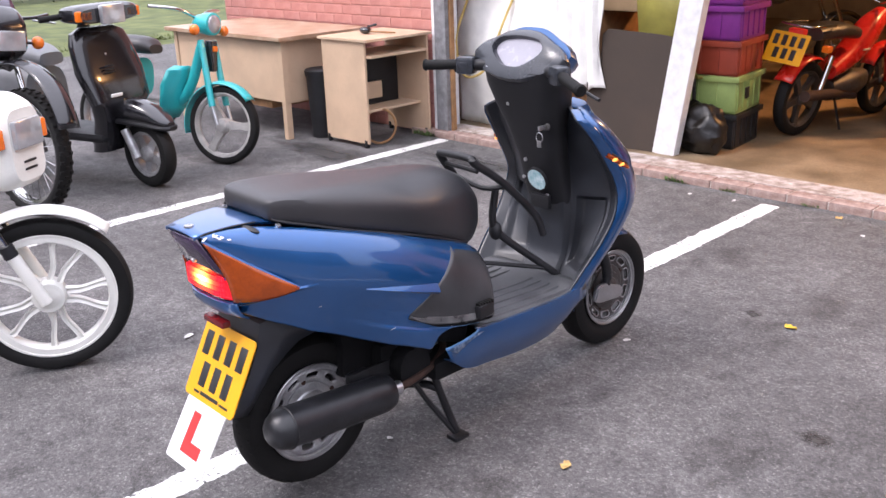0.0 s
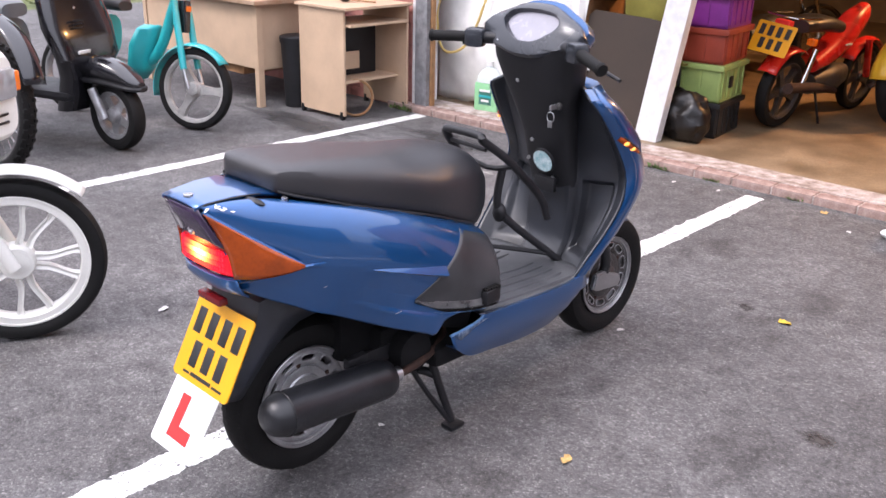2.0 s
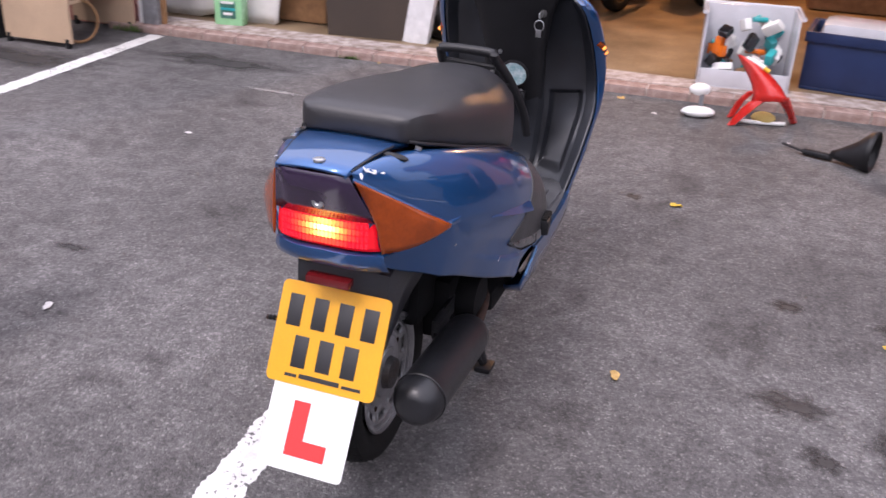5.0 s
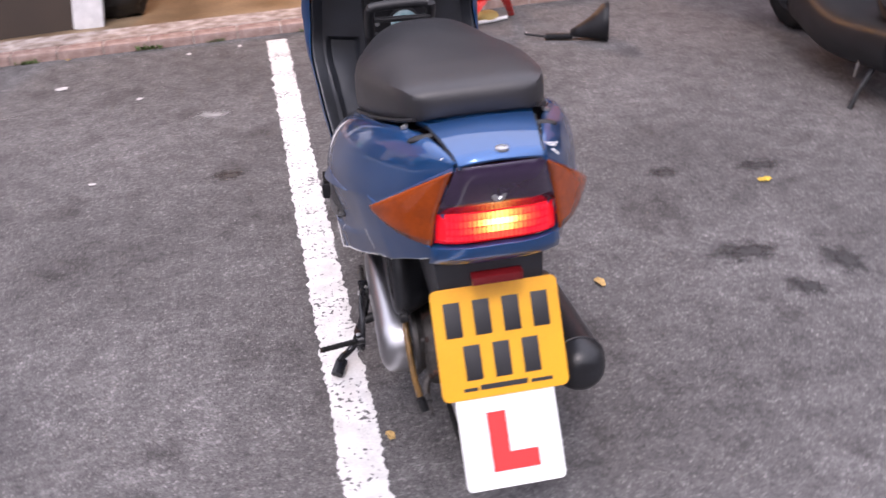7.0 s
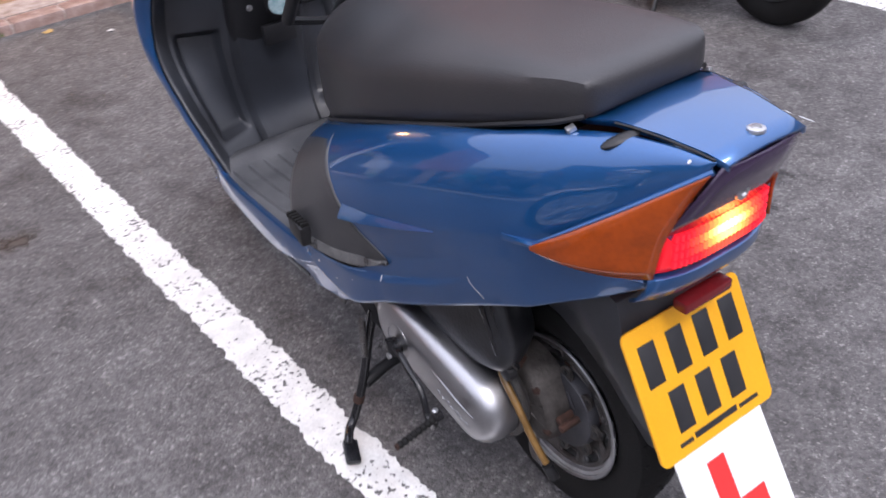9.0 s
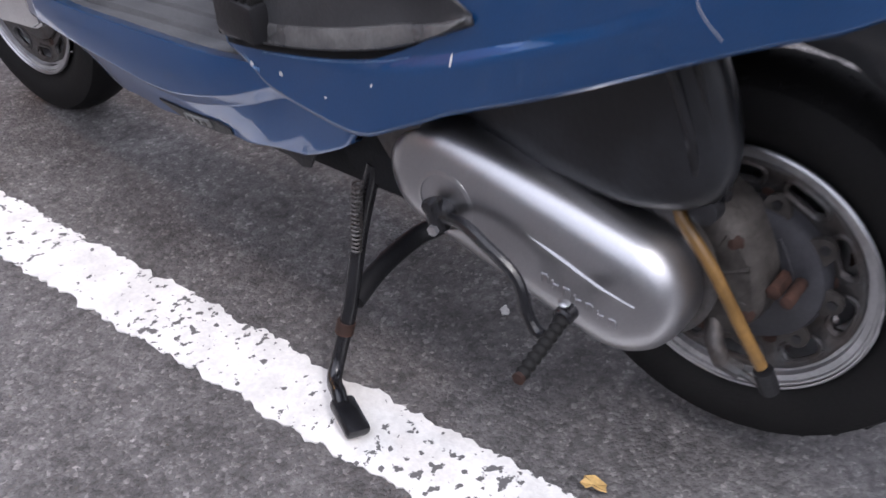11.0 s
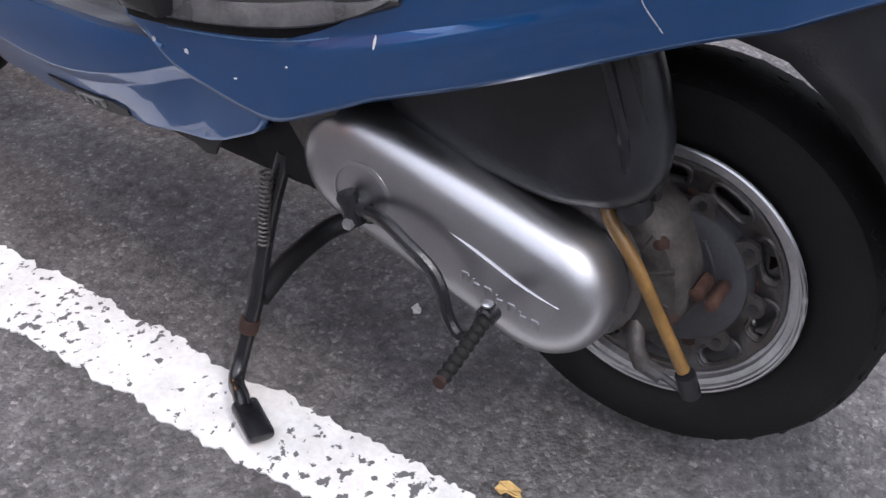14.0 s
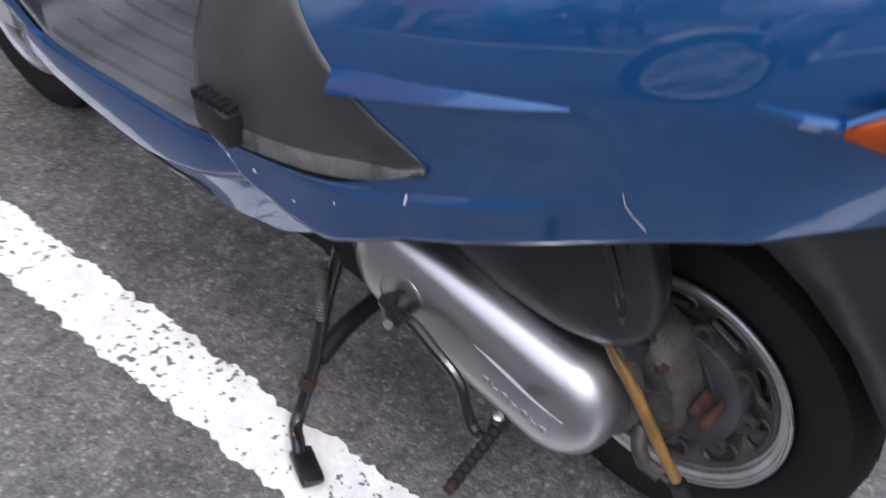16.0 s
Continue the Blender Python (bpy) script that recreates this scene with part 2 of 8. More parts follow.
# brown concrete, its orange tint deepened to paint in the warm lamplight
M["concrete"] = mat("garage_concrete", (0.20, 0.135, 0.075), 0.6, var=0.35, scale=3.2, bump=0.4, bscale=90, second=(0.34, 0.245, 0.15))
M["wood"] = mat("laminated_chipboard", (0.56, 0.40, 0.27), 0.55, var=0.12, scale=5, bump=0.1)
M["grass"] = mat("grass", (0.09, 0.12, 0.03), 0.9, var=0.4, scale=3, bump=0.6, second=(0.16, 0.18, 0.06))


# ---- mesh tools ----
def part(name, bm, material, parent=None, label="", smooth=True):
    """One mesh object out of bm, under parent."""
    bmesh.ops.recalc_face_normals(bm, faces=bm.faces)
    me = bpy.data.meshes.new(name)
    bm.to_mesh(me)
    bm.free()
    if smooth:
        me.shade_smooth()
        me.set_sharp_from_angle(angle=radians(38))
    for m in material if isinstance(material, (list, tuple)) else [material]:
        me.materials.append(m)
    ob = new(name, me)
    ob.parent = parent
    if label:
        ob["label"] = label
    return ob


def thing(name, m, label, category, group="", kind=""):
    ob = new(name)
    ob.empty_display_size = 0.05
    ob.matrix_world = m
    return tagged(ob, label, category, group, kind)


def box(bm, lo, hi, bevel=0.0, m=None):
    lo, hi = Vector(lo), Vector(hi)
    made = bmesh.ops.create_cube(bm, size=1, matrix=Matrix.Translation((lo + hi) / 2) @ Matrix.Diagonal((*(hi - lo), 1)))
    vs = made["verts"]
    if bevel:
        es = list({e for v in vs for e in v.link_edges})
        out = bmesh.ops.bevel(bm, geom=es, offset=bevel, segments=2, affect="EDGES", profile=0.6)
        vs = list({v for f in out["faces"] for v in f.verts} | {v for v in vs if v.is_valid})
    if m:
        bmesh.ops.transform(bm, matrix=m, verts=vs)
    return bm


def rings(bm, rows, closed=True, caps=True):
    """Skin over rows of points, each row with the same count; closed: each row is a loop."""
    vs = [[bm.verts.new(p) for p in row] for row in rows]
    k = len(vs[0])
    for a, b in zip(vs, vs[1:]):
        for i in range(k if closed else k - 1):
            j = (i + 1) % k
            if len({a[i], a[j], b[j], b[i]}) == 4:
                bm.faces.new((a[i], a[j], b[j], b[i]))
    if caps and closed:
        bm.faces.new(vs[0])
        bm.faces.new(vs[-1][::-1])
    return bm


def smooth_path(pts, n=6):
    """Points on a soft curve through pts."""
    pts = [Vector(p) for p in pts]
    ext = [2 * pts[0] - pts[1], *pts, 2 * pts[-1] - pts[-2]]
    out = []
    for a, b, c, d in zip(ext, ext[1:], ext[2:], ext[3:]):
        for i in range(n):
            t = i / n
            out.append(0.5 * ((2 * b) + (c - a) * t + (2 * a - 5 * b + 4 * c - d) * t * t + (3 * b - a - 3 * c + d) * t**3))
    return out + [pts[-1]]


def tube(bm, pts, r, seg=10, soft=5, r2=None):
    """A round bar along a curve through pts, from radius r to r2."""
    path = smooth_path(pts, soft) if len(pts) > 2 and soft else [Vector(p) for p in pts]
    rows, up = [], Vector((0.13, 0.31, 0.94)).normalized()
    for i, p in enumerate(path):
        d = (path[min(i + 1, len(path) - 1)] - path[max(i - 1, 0)]).normalized()
        a = d.cross(up)
        a = (a if a.length > 0.05 else d.cross(Vector((1, 0, 0)))).normalized()
        b = d.cross(a).normalized()
        f = i / max(1, len(path) - 1)
        rr = r + ((r2 if r2 is not None else r) - r) * f
        rows.append([p + rr * (math.cos(t) * a + math.sin(t) * b) for t in (2 * math.pi * k / seg for k in range(seg))])
    return rings(bm, rows)


def lathe(bm, prof, centre, axis="x", seg=40, caps=True):
    """Turn a profile of (along, radius) round an axis through centre."""
    c, rows = Vector(centre), []
    for a, r in prof:
        row = []
        for k in range(seg):
            t = 2 * math.pi * k / seg
            u, v = r * math.cos(t), r * math.sin(t)
            row.append(c + Vector({"x": (a, u, v), "y": (u, a, v), "z": (u, v, a)}[axis]))
        rows.append(row)
    return rings(bm, rows, caps=caps)


def ball(bm, centre, size, seg=14):
    bmesh.ops.create_uvsphere(bm, u_segments=seg, v_segments=max(6, seg // 2), radius=1, matrix=Matrix.Translation(centre) @ Matrix.Diagonal((*size, 1)))
    return bm


def plate_of(bm, outline, depth, m=None):
    """A flat piece of that outline (x, y) and depth along z."""
    a = [bm.verts.new((x, y, 0)) for x, y in outline]
    b = [bm.verts.new((x, y, depth)) for x, y in outline]
    bm.faces.new(a[::-1])
    bm.faces.new(b)
    for i in range(len(a)):
        j = (i + 1) % len(a)
        bm.faces.new((a[i], a[j], b[j], b[i]))
    if m:
        bmesh.ops.transform(bm, matrix=m, verts=a + b)
    return bm


def outline(pts, n=48, centre=(0.0, 0.0)):
    """Smooth closed curve through points, evenly by angle round a centre."""
    cx, cy = centre
    ring = [(math.atan2(y - cy, x - cx), math.hypot(x - cx, y - cy)) for x, y in pts]
    ring.sort()
    ring = [(ring[-1][0] - 2 * math.pi, ring[-1][1])] + ring + [(ring[0][0] + 2 * math.pi, ring[0][1]), (ring[1][0] + 2 * math.pi, ring[1][1])]
    out = []
    for k in range(n):
        a = -math.pi + 2 * math.pi * k / n
        r = curve_at(ring, a)[0]
        out.append((cx + r * math.cos(a), cy + r * math.sin(a)))
    return out


def curve_at(rows, v):
    """Values at v from rows of (v, values...), smoothly."""
    keys = [r[0] for r in rows]
    if v <= keys[0]:
        return rows[0][1:]
    if v >= keys[-1]:
        return rows[-1][1:]
    i = max(k for k in range(len(keys) - 1) if keys[k] <= v)
    a, b = rows[i], rows[i + 1]
    pa, pb = rows[max(0, i - 1)], rows[min(len(rows) - 1, i + 2)]
    h = b[0] - a[0]
    t = (v - a[0]) / h
    out = []
    for k in range(1, len(a)):
        ma = (b[k] - pa[k]) / (b[0] - pa[0]) * h
        mb = (pb[k] - a[k]) / (pb[0] - a[0]) * h
        out.append((2 * t**3 - 3 * t * t + 1) * a[k] + (t**3 - 2 * t * t + t) * ma + (3 * t * t - 2 * t**3) * b[k] + (t**3 - t * t) * mb)
    return out


def B():
    return bmesh.new()


def thick(ob, t, offset=-1.0):
    s = ob.modifiers.new("thickness", "SOLIDIFY")
    s.thickness, s.offset = t, offset
    return ob


# ---- ground and building ----
KERB_Y, WALL_Y, STEP = 3.51, 3.60, 0.045
bm = B()
bmesh.ops.create_grid(bm, x_segments=40, y_segments=40, size=400)
tagged(part("ground", bm, M["asphalt"], smooth=False), "worn grey tarmac of a parking yard with stains", "ground", kind="structure")


def painted_line(x0, x1, y0, y1, label):
    rnd, bm = random.Random(int(y1 * 100)), B()
    n = int((y1 - y0) / 0.006)
    left, right, d = [], [], [0.0, 0.0]
    for i in range(n + 1):
        y = y0 + (y1 - y0) * i / n
        d = [0.7 * v + rnd.uniform(-0.0042, 0.0042) for v in d]
        end = 0.012 * (1 if n - i < 2 else 0)
        left.append((x0 + d[0] + end, y, 0.0022))
        right.append((x1 + d[1] - end, y, 0.0022))
    rings(bm, [[a, (a[0], a[1], -0.002)][::-1] + [b, (b[0], b[1], -0.002)] for a, b in zip(left, right)], caps=True)
    return tagged(part("parking_line", bm, M["line"], smooth=False), label, "road marking", "bay lines", "structure")


painted_line(-0.362, -0.262, -3.2, 3.41, "worn white painted bay line on tarmac")
painted_line(-2.885, -2.785, -2.0, 3.49, "white painted bay line reaching the brick kerb")
painted_line(2.40, 2.50, -2.0, 3.44, "white painted bay line beside a parked black scooter")

# garage floor and threshold
bm = B()
box(bm, (-6.0, KERB_Y + 0.12, -0.1), (6.0, 12.0, STEP - 0.004))
tagged(part("floor", bm, M["concrete"], smooth=False), "stained brown concrete garage floor tinted with the lamp's warm light", "floor", kind="structure")
M["screed"] = mat("chipped_threshold", (0.36, 0.27, 0.22), 0.9, var=0.35, scale=16, bump=0.9, bscale=90, second=(0.60, 0.53, 0.50), amount=0.55)
kerb = thing("kerb", pose(0, 0, 0), "low kerb of pinkish bricks along the garage threshold", "kerb", kind="structure")
bm = B()
box(bm, (-3.3, KERB_Y + 0.108, -0.1), (5.5, KERB_Y + 0.30, STEP + 0.002))
part("threshold", bm, M["screed"], kerb, "chipped concrete strip with flaking white paint", smooth=False)

bm = B()
box(bm, (-3.2, KERB_Y + 0.006, -0.1), (5.4, KERB_Y + 0.105, STEP - 0.006))
part("kerb_bed", bm, M["screed"], kerb, "mortar bed between the kerb bricks", smooth=False)

# walls, roof and inside of the garage
M["render_in"] = mat("dim_block_wall", (0.20, 0.17, 0.14), 0.9, var=0.3, scale=3, bump=0.5)
M["reflect_wall"] = mat("reflect_wall_grey", (0.125, 0.125, 0.128), 0.9, var=0.3, scale=3, bump=0.4, bscale=60)
M["timber"] = mat("grey_weathered_timber", (0.22, 0.22, 0.23), 0.8, var=0.3, scale=20, bump=0.6, bscale=120)
M["bare_wood"] = mat("bare_brown_timber", (0.34, 0.18, 0.08), 0.75, var=0.3, scale=16, bump=0.4)
M["white_paint"] = mat("chipped_white_paint", (0.72, 0.72, 0.72), 0.55, var=0.15, scale=18, bump=0.3, second=(0.8, 0.8, 0.8))
M["ceiling"] = mat("dark_rafters", (0.12, 0.10, 0.08), 0.9, var=0.3, scale=4, bump=0.3)


def slab(name, lo, hi, m, label, category="wall"):
    bm = B()
    box(bm, lo, hi)
    return tagged(part(name, bm, m, smooth=False), label, category, kind="structure")


wall_left = slab("wall_left", (-5.72, WALL_Y + 0.004, -0.1), (-3.02, WALL_Y + 0.22, 2.7), M["mortar"], "pink painted brick wall beside the garage opening")
wall_right = slab("wall_right", (1.765, KERB_Y - 0.0, -0.1), (6.0, KERB_Y + 0.22, 2.7), M["mortar"], "pink painted brick wall at the far jamb")
slab("wall_back", (-5.55, 11.8, -0.1), (6.2, 12.0, 2.7), M["render_in"], "dim block wall at the back of the garage")
slab("wall_west", (-5.55, WALL_Y + 0.22, -0.1), (-5.35, 11.8, 2.7), M["render_in"], "dim block side wall of the garage")
slab("wall_east", (6.0, KERB_Y, -0.1), (6.2, 11.8, 2.7), M["render_in"], "dim block side wall of the garage")
slab("ceiling", (-5.55, WALL_Y, 2.7), (6.2, 12.0, 2.82), M["ceiling"], "dark garage ceiling", "ceiling")
slab("wall_lintel", (-3.02, WALL_Y, 2.15), (1.765, WALL_Y + 0.2, 2.7), M["timber"], "weathered board over the garage opening")
slab("door_jamb_1", (-3.02, WALL_Y - 0.02, 0.0), (-2.982, WALL_Y + 0.2, 2.15), M["white_paint"], "white painted edge board of the garage opening", "door jamb")
slab("door_jamb_2", (-2.98, WALL_Y - 0.035, 0.0), (-2.872, WALL_Y + 0.03, 2.15), M["timber"], "grey weathered timber jamb of the garage opening", "door jamb")
slab("door_jamb_3", (-2.87, WALL_Y + 0.0, 0.0), (-2.850, WALL_Y + 0.035, 2.15), M["bare_wood"], "bare brown timber lining of the jamb", "door jamb")
slab("door_jamb_4", (1.67, KERB_Y - 0.01, 0.0), (1.763, KERB_Y + 0.2, 2.15), M["timber"], "grey timber jamb at the far side of the opening", "door jamb")
# unseen walls, added so the glossy paint mirrors a dark horizon
slab("wall_yard_south", (-16.0, -13.2, -0.1), (16.0, -13.0, 4.6), M["reflect_wall"], "unseen plain grey wall added for dark reflections")
slab("wall_yard_west", (-16.2, -13.0, -0.1), (-16.0, 3.4, 4.6), M["reflect_wall"], "unseen plain grey wall added for dark reflections")
slab("wall_yard_east", (16.0, -13.0, -0.1), (16.2, 3.4, 4.6), M["reflect_wall"], "unseen plain grey wall added for dark reflections")
bm = B()
box(bm, (-0.078, -0.035, 0.0), (0.078, 0.035, 2.2), 0.004, pose(-1.29, 3.93, STEP - 0.012, 0, 9, 0))
tagged(part("door_post", bm, M["white_paint"], smooth=False), "chipped white painted post leaning in the garage opening", "post", kind="structure")

# bricks, each a piece of its wall
def brick_mesh(w, h, d):
    bm = B()
    box(bm, (0, 0, 0), (w, d, h), 0.004)
    bmesh.ops.recalc_face_normals(bm, faces=bm.faces)
    me = bpy.data.meshes.new("brick")
    bm.to_mesh(me)
    bm.free()
    return me


def lay_bricks(parent, x0, x1, y, z0, z1, mesh, m, pitch=(0.225, 0.075)):
    rnd = random.Random(7)
    if not mesh.materials:
        mesh.materials.append(m)
    row, z = 0, z0
    while z < z1 - 0.03:
        x = x0 - (0.1125 if row % 2 else 0)
        while x < x1 - 0.05:
            lo, hi = max(x, x0), min(x + 0.215, x1)
            if hi - lo > 0.04:
                ob = new("brick", mesh)
                ob.parent = parent
                ob.matrix_local = Matrix.Translation((lo, y + rnd.uniform(-0.0015, 0.0015), z)) @ Matrix.Diagonal(((hi - lo) / 0.215, 1, 1, 1))
            x += pitch[0]
        row, z = row + 1, z + pitch[1]
# ---- the blue scooter ----
scooter = thing("scooter", pose(-0.052, 0.008, 0, 0, 0, -1.9), "scratched blue motor scooter with black seat on its centre stand", "scooter")
COWL = [  # y, seam half-width and height, widest half-width and height, bottom half-width and height
    (-0.075, 0.066, 0.810, 0.086, 0.700, 0.084, 0.606),
    (-0.02, 0.084, 0.815, 0.132, 0.692, 0.114, 0.578),
    (0.03, 0.100, 0.811, 0.158, 0.679, 0.138, 0.560),
    (0.08, 0.122, 0.800, 0.180, 0.665, 0.155, 0.541),
    (0.15, 0.148, 0.782, 0.204, 0.650, 0.176, 0.515),
    (0.22, 0.160, 0.764, 0.222, 0.635, 0.190, 0.482),
    (0.30, 0.164, 0.741, 0.236, 0.614, 0.210, 0.446),
    (0.38, 0.165, 0.716, 0.245, 0.590, 0.226, 0.414),
    (0.50, 0.158, 0.674, 0.248, 0.540, 0.230, 0.356),
    (0.60, 0.144, 0.638, 0.242, 0.500, 0.236, 0.322),
    (0.66, 0.128, 0.612, 0.239, 0.470, 0.234, 0.315),
]
LOW_RIGHT = [(0.40, 0.229, 0.406), (0.43, 0.233, 0.395), (0.455, 0.236, 0.424), (0.50, 0.242, 0.436), (0.58, 0.242, 0.427), (0.66, 0.236, 0.418)]  # broken away behind the torn sill
LOW_LEFT = [(0.40, 0.229, 0.404), (0.44, 0.234, 0.383), (0.475, 0.237, 0.366), (0.50, 0.238, 0.363), (0.55, 0.240, 0.371), (0.60, 0.241, 0.383), (0.63, 0.240, 0.402), (0.66, 0.236, 0.412)]  # the left panel ends in a tip over the sill


SWAGE = [  # y, height and depth of the fold along the flank
    (0.17, 0.550, 0.0), (0.19, 0.545, 0.0005), (0.223, 0.533, 0.0022), (0.258, 0.514, 0.0042), (0.323, 0.489, 0.0065), (0.362, 0.474, 0.0070), (0.42, 0.456, 0.0065), (0.50, 0.438, 0.003), (0.56, 0.428, 0.0)]


def cowl_side(y, n=48, side=1):
    """One half of a section, from seam to bottom edge, on the right."""
    ws, zs, wm, zm, wb, zb = curve_at(COWL, y)
    if y > 0.40:
        wb, zb = curve_at(LOW_LEFT if side < 0 else LOW_RIGHT, y)
    fold, deep = curve_at(SWAGE, y)
    out = []
    for i in range(n + 1):
        t = i / n
        if t < 0.4:
            u = t / 0.4
            out.append((ws + (wm - ws) * math.sin(u * math.pi / 2) ** 0.95, y, zm + (zs - zm) * math.cos(u * math.pi / 2)))
        else:
            u = (t - 0.4) / 0.6
            z = zm + (zb - zm) * u
            k = max(0.0, min(1.0, (fold + 0.005 - z) / 0.010))
            flare = deep * k * k * (3 - 2 * k) - deep * max(0.0, 1 - abs(z - fold - 0.045) / 0.045) * 0.6
            out.append((wm - (wm - wb + deep) * (0.9 * u**1.15 + 0.1 * u**3) + flare, y, z))
    return out


def cowl(side):
    bm = B()
    rows = [[(side * x, yy - 0.35 * (z - 0.70) * max(0.0, 0.1 - yy) / 0.175, z) for x, yy, z in cowl_side(y, 56, side)] for y in np.linspace(-0.075, 0.66, 72)]
    rings(bm, rows, closed=False)
    return bm


def cowl_x(y, z, side):
    """Half-width of the side panel at a height."""
    row = cowl_side(y, 60, side)
    for a, b in zip(row, row[1:]):
        if b[2] <= z <= a[2]:
            return a[0] + (b[0] - a[0]) * (a[2] - z) / max(1e-6, a[2] - b[2])
    return row[0][0] if z > row[0][2] else row[-1][0]


KNEE_LOW = [(0.358, 0.509), (0.372, 0.499), (0.390, 0.487), (0.424, 0.471), (0.471, 0.457), (0.535, 0.443), (0.60, 0.432), (0.66, 0.424)]


def knee_span(y):
    """Lower and upper height of the black panel at y."""
    lo = curve_at(KNEE_LOW, y)[0]
    return lo, max(lo + 0.001, min(curve_at(COWL, y)[1] - 0.002, 0.510 + (y - 0.358) / 1.34))


for side in (1, -1):
    thick(part("side_cowl", cowl(side), M["blue"], scooter, "glossy blue side panel with scratches"), 0.0025)
    bm, rows = B(), []
    for y in np.linspace(0.358, 0.658, 32):
        lo, hi = knee_span(y)
        rows.append([(side * (cowl_x(y, lo + (hi - lo) * f, side) + 0.0022 + 0.005 * (1 - f) ** 4), y, lo + (hi - lo) * f) for f in np.linspace(0, 1, 12)])
    rings(bm, rows, closed=False)
    thick(part("knee_panel", bm, M["knee"], scooter, "scuffed black plastic panel below the seat"), 0.007)
    bm, rows = B(), []
    for y in np.linspace(0.362, 0.655, 26):
        z, h = curve_at(KNEE_LOW, y)[0], 0.021 * min(1.0, (y - 0.355) / 0.07)
        rows.append([(side * (cowl_x(y, z + h * f, side) + d), y, z + h * f) for f, d in ((0.0, 0.001), (0.02, 0.0075), (0.12, 0.0098), (0.9, 0.0075), (1.0, 0.0060), (1.02, 0.001))])
    rings(bm, rows, closed=False)
    thick(part("panel_lip", bm, M["lip"], scooter, "scuffed grey lower lip of the knee panel"), 0.002)
    # pale line for the scratched edge and the highlight it catches
    bm = B()
    tube(bm, [(side * (cowl_x(y, curve_at(KNEE_LOW, y)[0] - 0.0125, side) + 0.0006), y, curve_at(KNEE_LOW, y)[0] - 0.0125) for y in np.linspace(0.42, 0.60, 14)], 0.0006, 6, 2)
    part("worn_edge", bm, M["torn"], scooter, "pale scratched paint edge below the panel with its highlight painted in")
    # black strip on the unbroken side panel, painting the shade of the gap
    bm, rows = B(), []
    for y in np.linspace(0.40, 0.655, 20):
        z, d = curve_at(KNEE_LOW, y)[0], 0.010 * min(1.0, (y - 0.395) / 0.06)
        rows.append([(side * (cowl_x(y, z - d * f, side) + 0.0012), y, z - d * f) for f in (-0.6, 0.0, 0.5, 1.0)])
    rings(bm, rows, closed=False)
    thick(part("panel_gap", bm, M["dead_black"], scooter, "black strip for the shade in the gap under the knee panel"), 0.002)
    # raised blade on the flank
    bm = B()
    rows = []
    for f in np.linspace(0, 1, 10):
        y = 0.230 + 0.215 * f
        zc, h, d = 0.622 - 0.058 * f, 0.001 + 0.017 * f**0.8, 0.002 + 0.011 * f**0.8
        wt, wb = cowl_x(y, zc + h, side), cowl_x(y, zc - h, side)
        w = max(wt, wb)
        rows.append([(side * (wt - 0.012), y, zc + h), (side * (wt + 0.001), y, zc + h), (side * (w + d * 0.85), y, zc + 0.05 * h), (side * (w + d), y, zc - 0.25 * h), (side * (wb + 0.001), y, zc - 0.7 * h), (side * (wb - 0.012), y, zc - h)])
    rings(bm, rows)
    part("flank_blade", bm, M["blue"], scooter)
    # folded passenger peg
    bm = B()
    box(bm, (-0.020, -0.032, -0.020), (0.020, 0.032, 0.018), 0.006, pose(side * 0.243, 0.610, 0.458, 0, 0, side * 8))
    peg = part("passenger_peg", bm, M["black"], scooter, "folded black passenger footpeg")
    for k in range(6):
        bm = B()
        box(bm, (-0.018, -0.0030, 0.015), (0.018, 0.0030, 0.024), 0.001, pose(side * 0.243, 0.585 + k * 0.0100, 0.458, 0, 0, side * 8))
        part("peg_rib", bm, M["rubber"], peg)

# tail panel above the lamp, with its lip
bm = B()
TAIL = [(-0.128, 0.066, 0.812), (-0.10, 0.069, 0.817), (-0.04, 0.079, 0.822), (0.02, 0.088, 0.821), (0.07, 0.100, 0.812)]
rows = []
for y, w, z in TAIL:
    rows.append([(-w - 0.001, y, z - 0.009), (-w, y, z - 0.001), (-w * 0.5, y, z + 0.002), (0, y, z + 0.003), (w * 0.5, y, z + 0.002), (w, y, z - 0.001), (w + 0.001, y, z - 0.009)])
rings(bm, rows, closed=False)
thick(part("tail_panel", bm, M["blue"], scooter, "blue tail panel with a scuffed lip"), 0.005)
bm = B()
lathe(bm, [(0, 0.011), (0.004, 0.0105), (0.005, 0.006), (0.002, 0.005)], (0.006, -0.105, 0.8185), "z", 16)
part("tail_screw", bm, M["steel"], scooter)
# joints between tail panel and side panels, and the slots at the seat's corners
for side in (1, -1):
    bm = B()
    tube(bm, [(side * (curve_at([(a, b) for a, b, c in TAIL], y)[0] + 0.0025), y, curve_at([(a, c) for a, b, c in TAIL], y)[0] - 0.0035) for y in np.linspace(-0.112, 0.02, 8)], 0.0017, 6, 2)
    part("panel_joint", bm, M["matt_black"], scooter, "dark joint beside the tail panel")
    bm = B()
    ball(bm, (0, 0, 0), (0.026, 0.010, 0.006), 14)
    slot = part("seat_recess", bm, M["matt_black"], scooter, "dark slot beside the seat")
    slot.matrix_local = pose(side * 0.103, -0.002, 0.8085, 0, side * 14, side * 22)
    bm = B()
    box(bm, (-0.006, -0.005, -0.003), (0.006, 0.005, 0.003), 0.001, pose(side * 0.122, 0.062, 0.806, 0, side * 20, side * 20))
    part("seat_clip", bm, M["steel"], scooter, "bright clip under the seat edge")

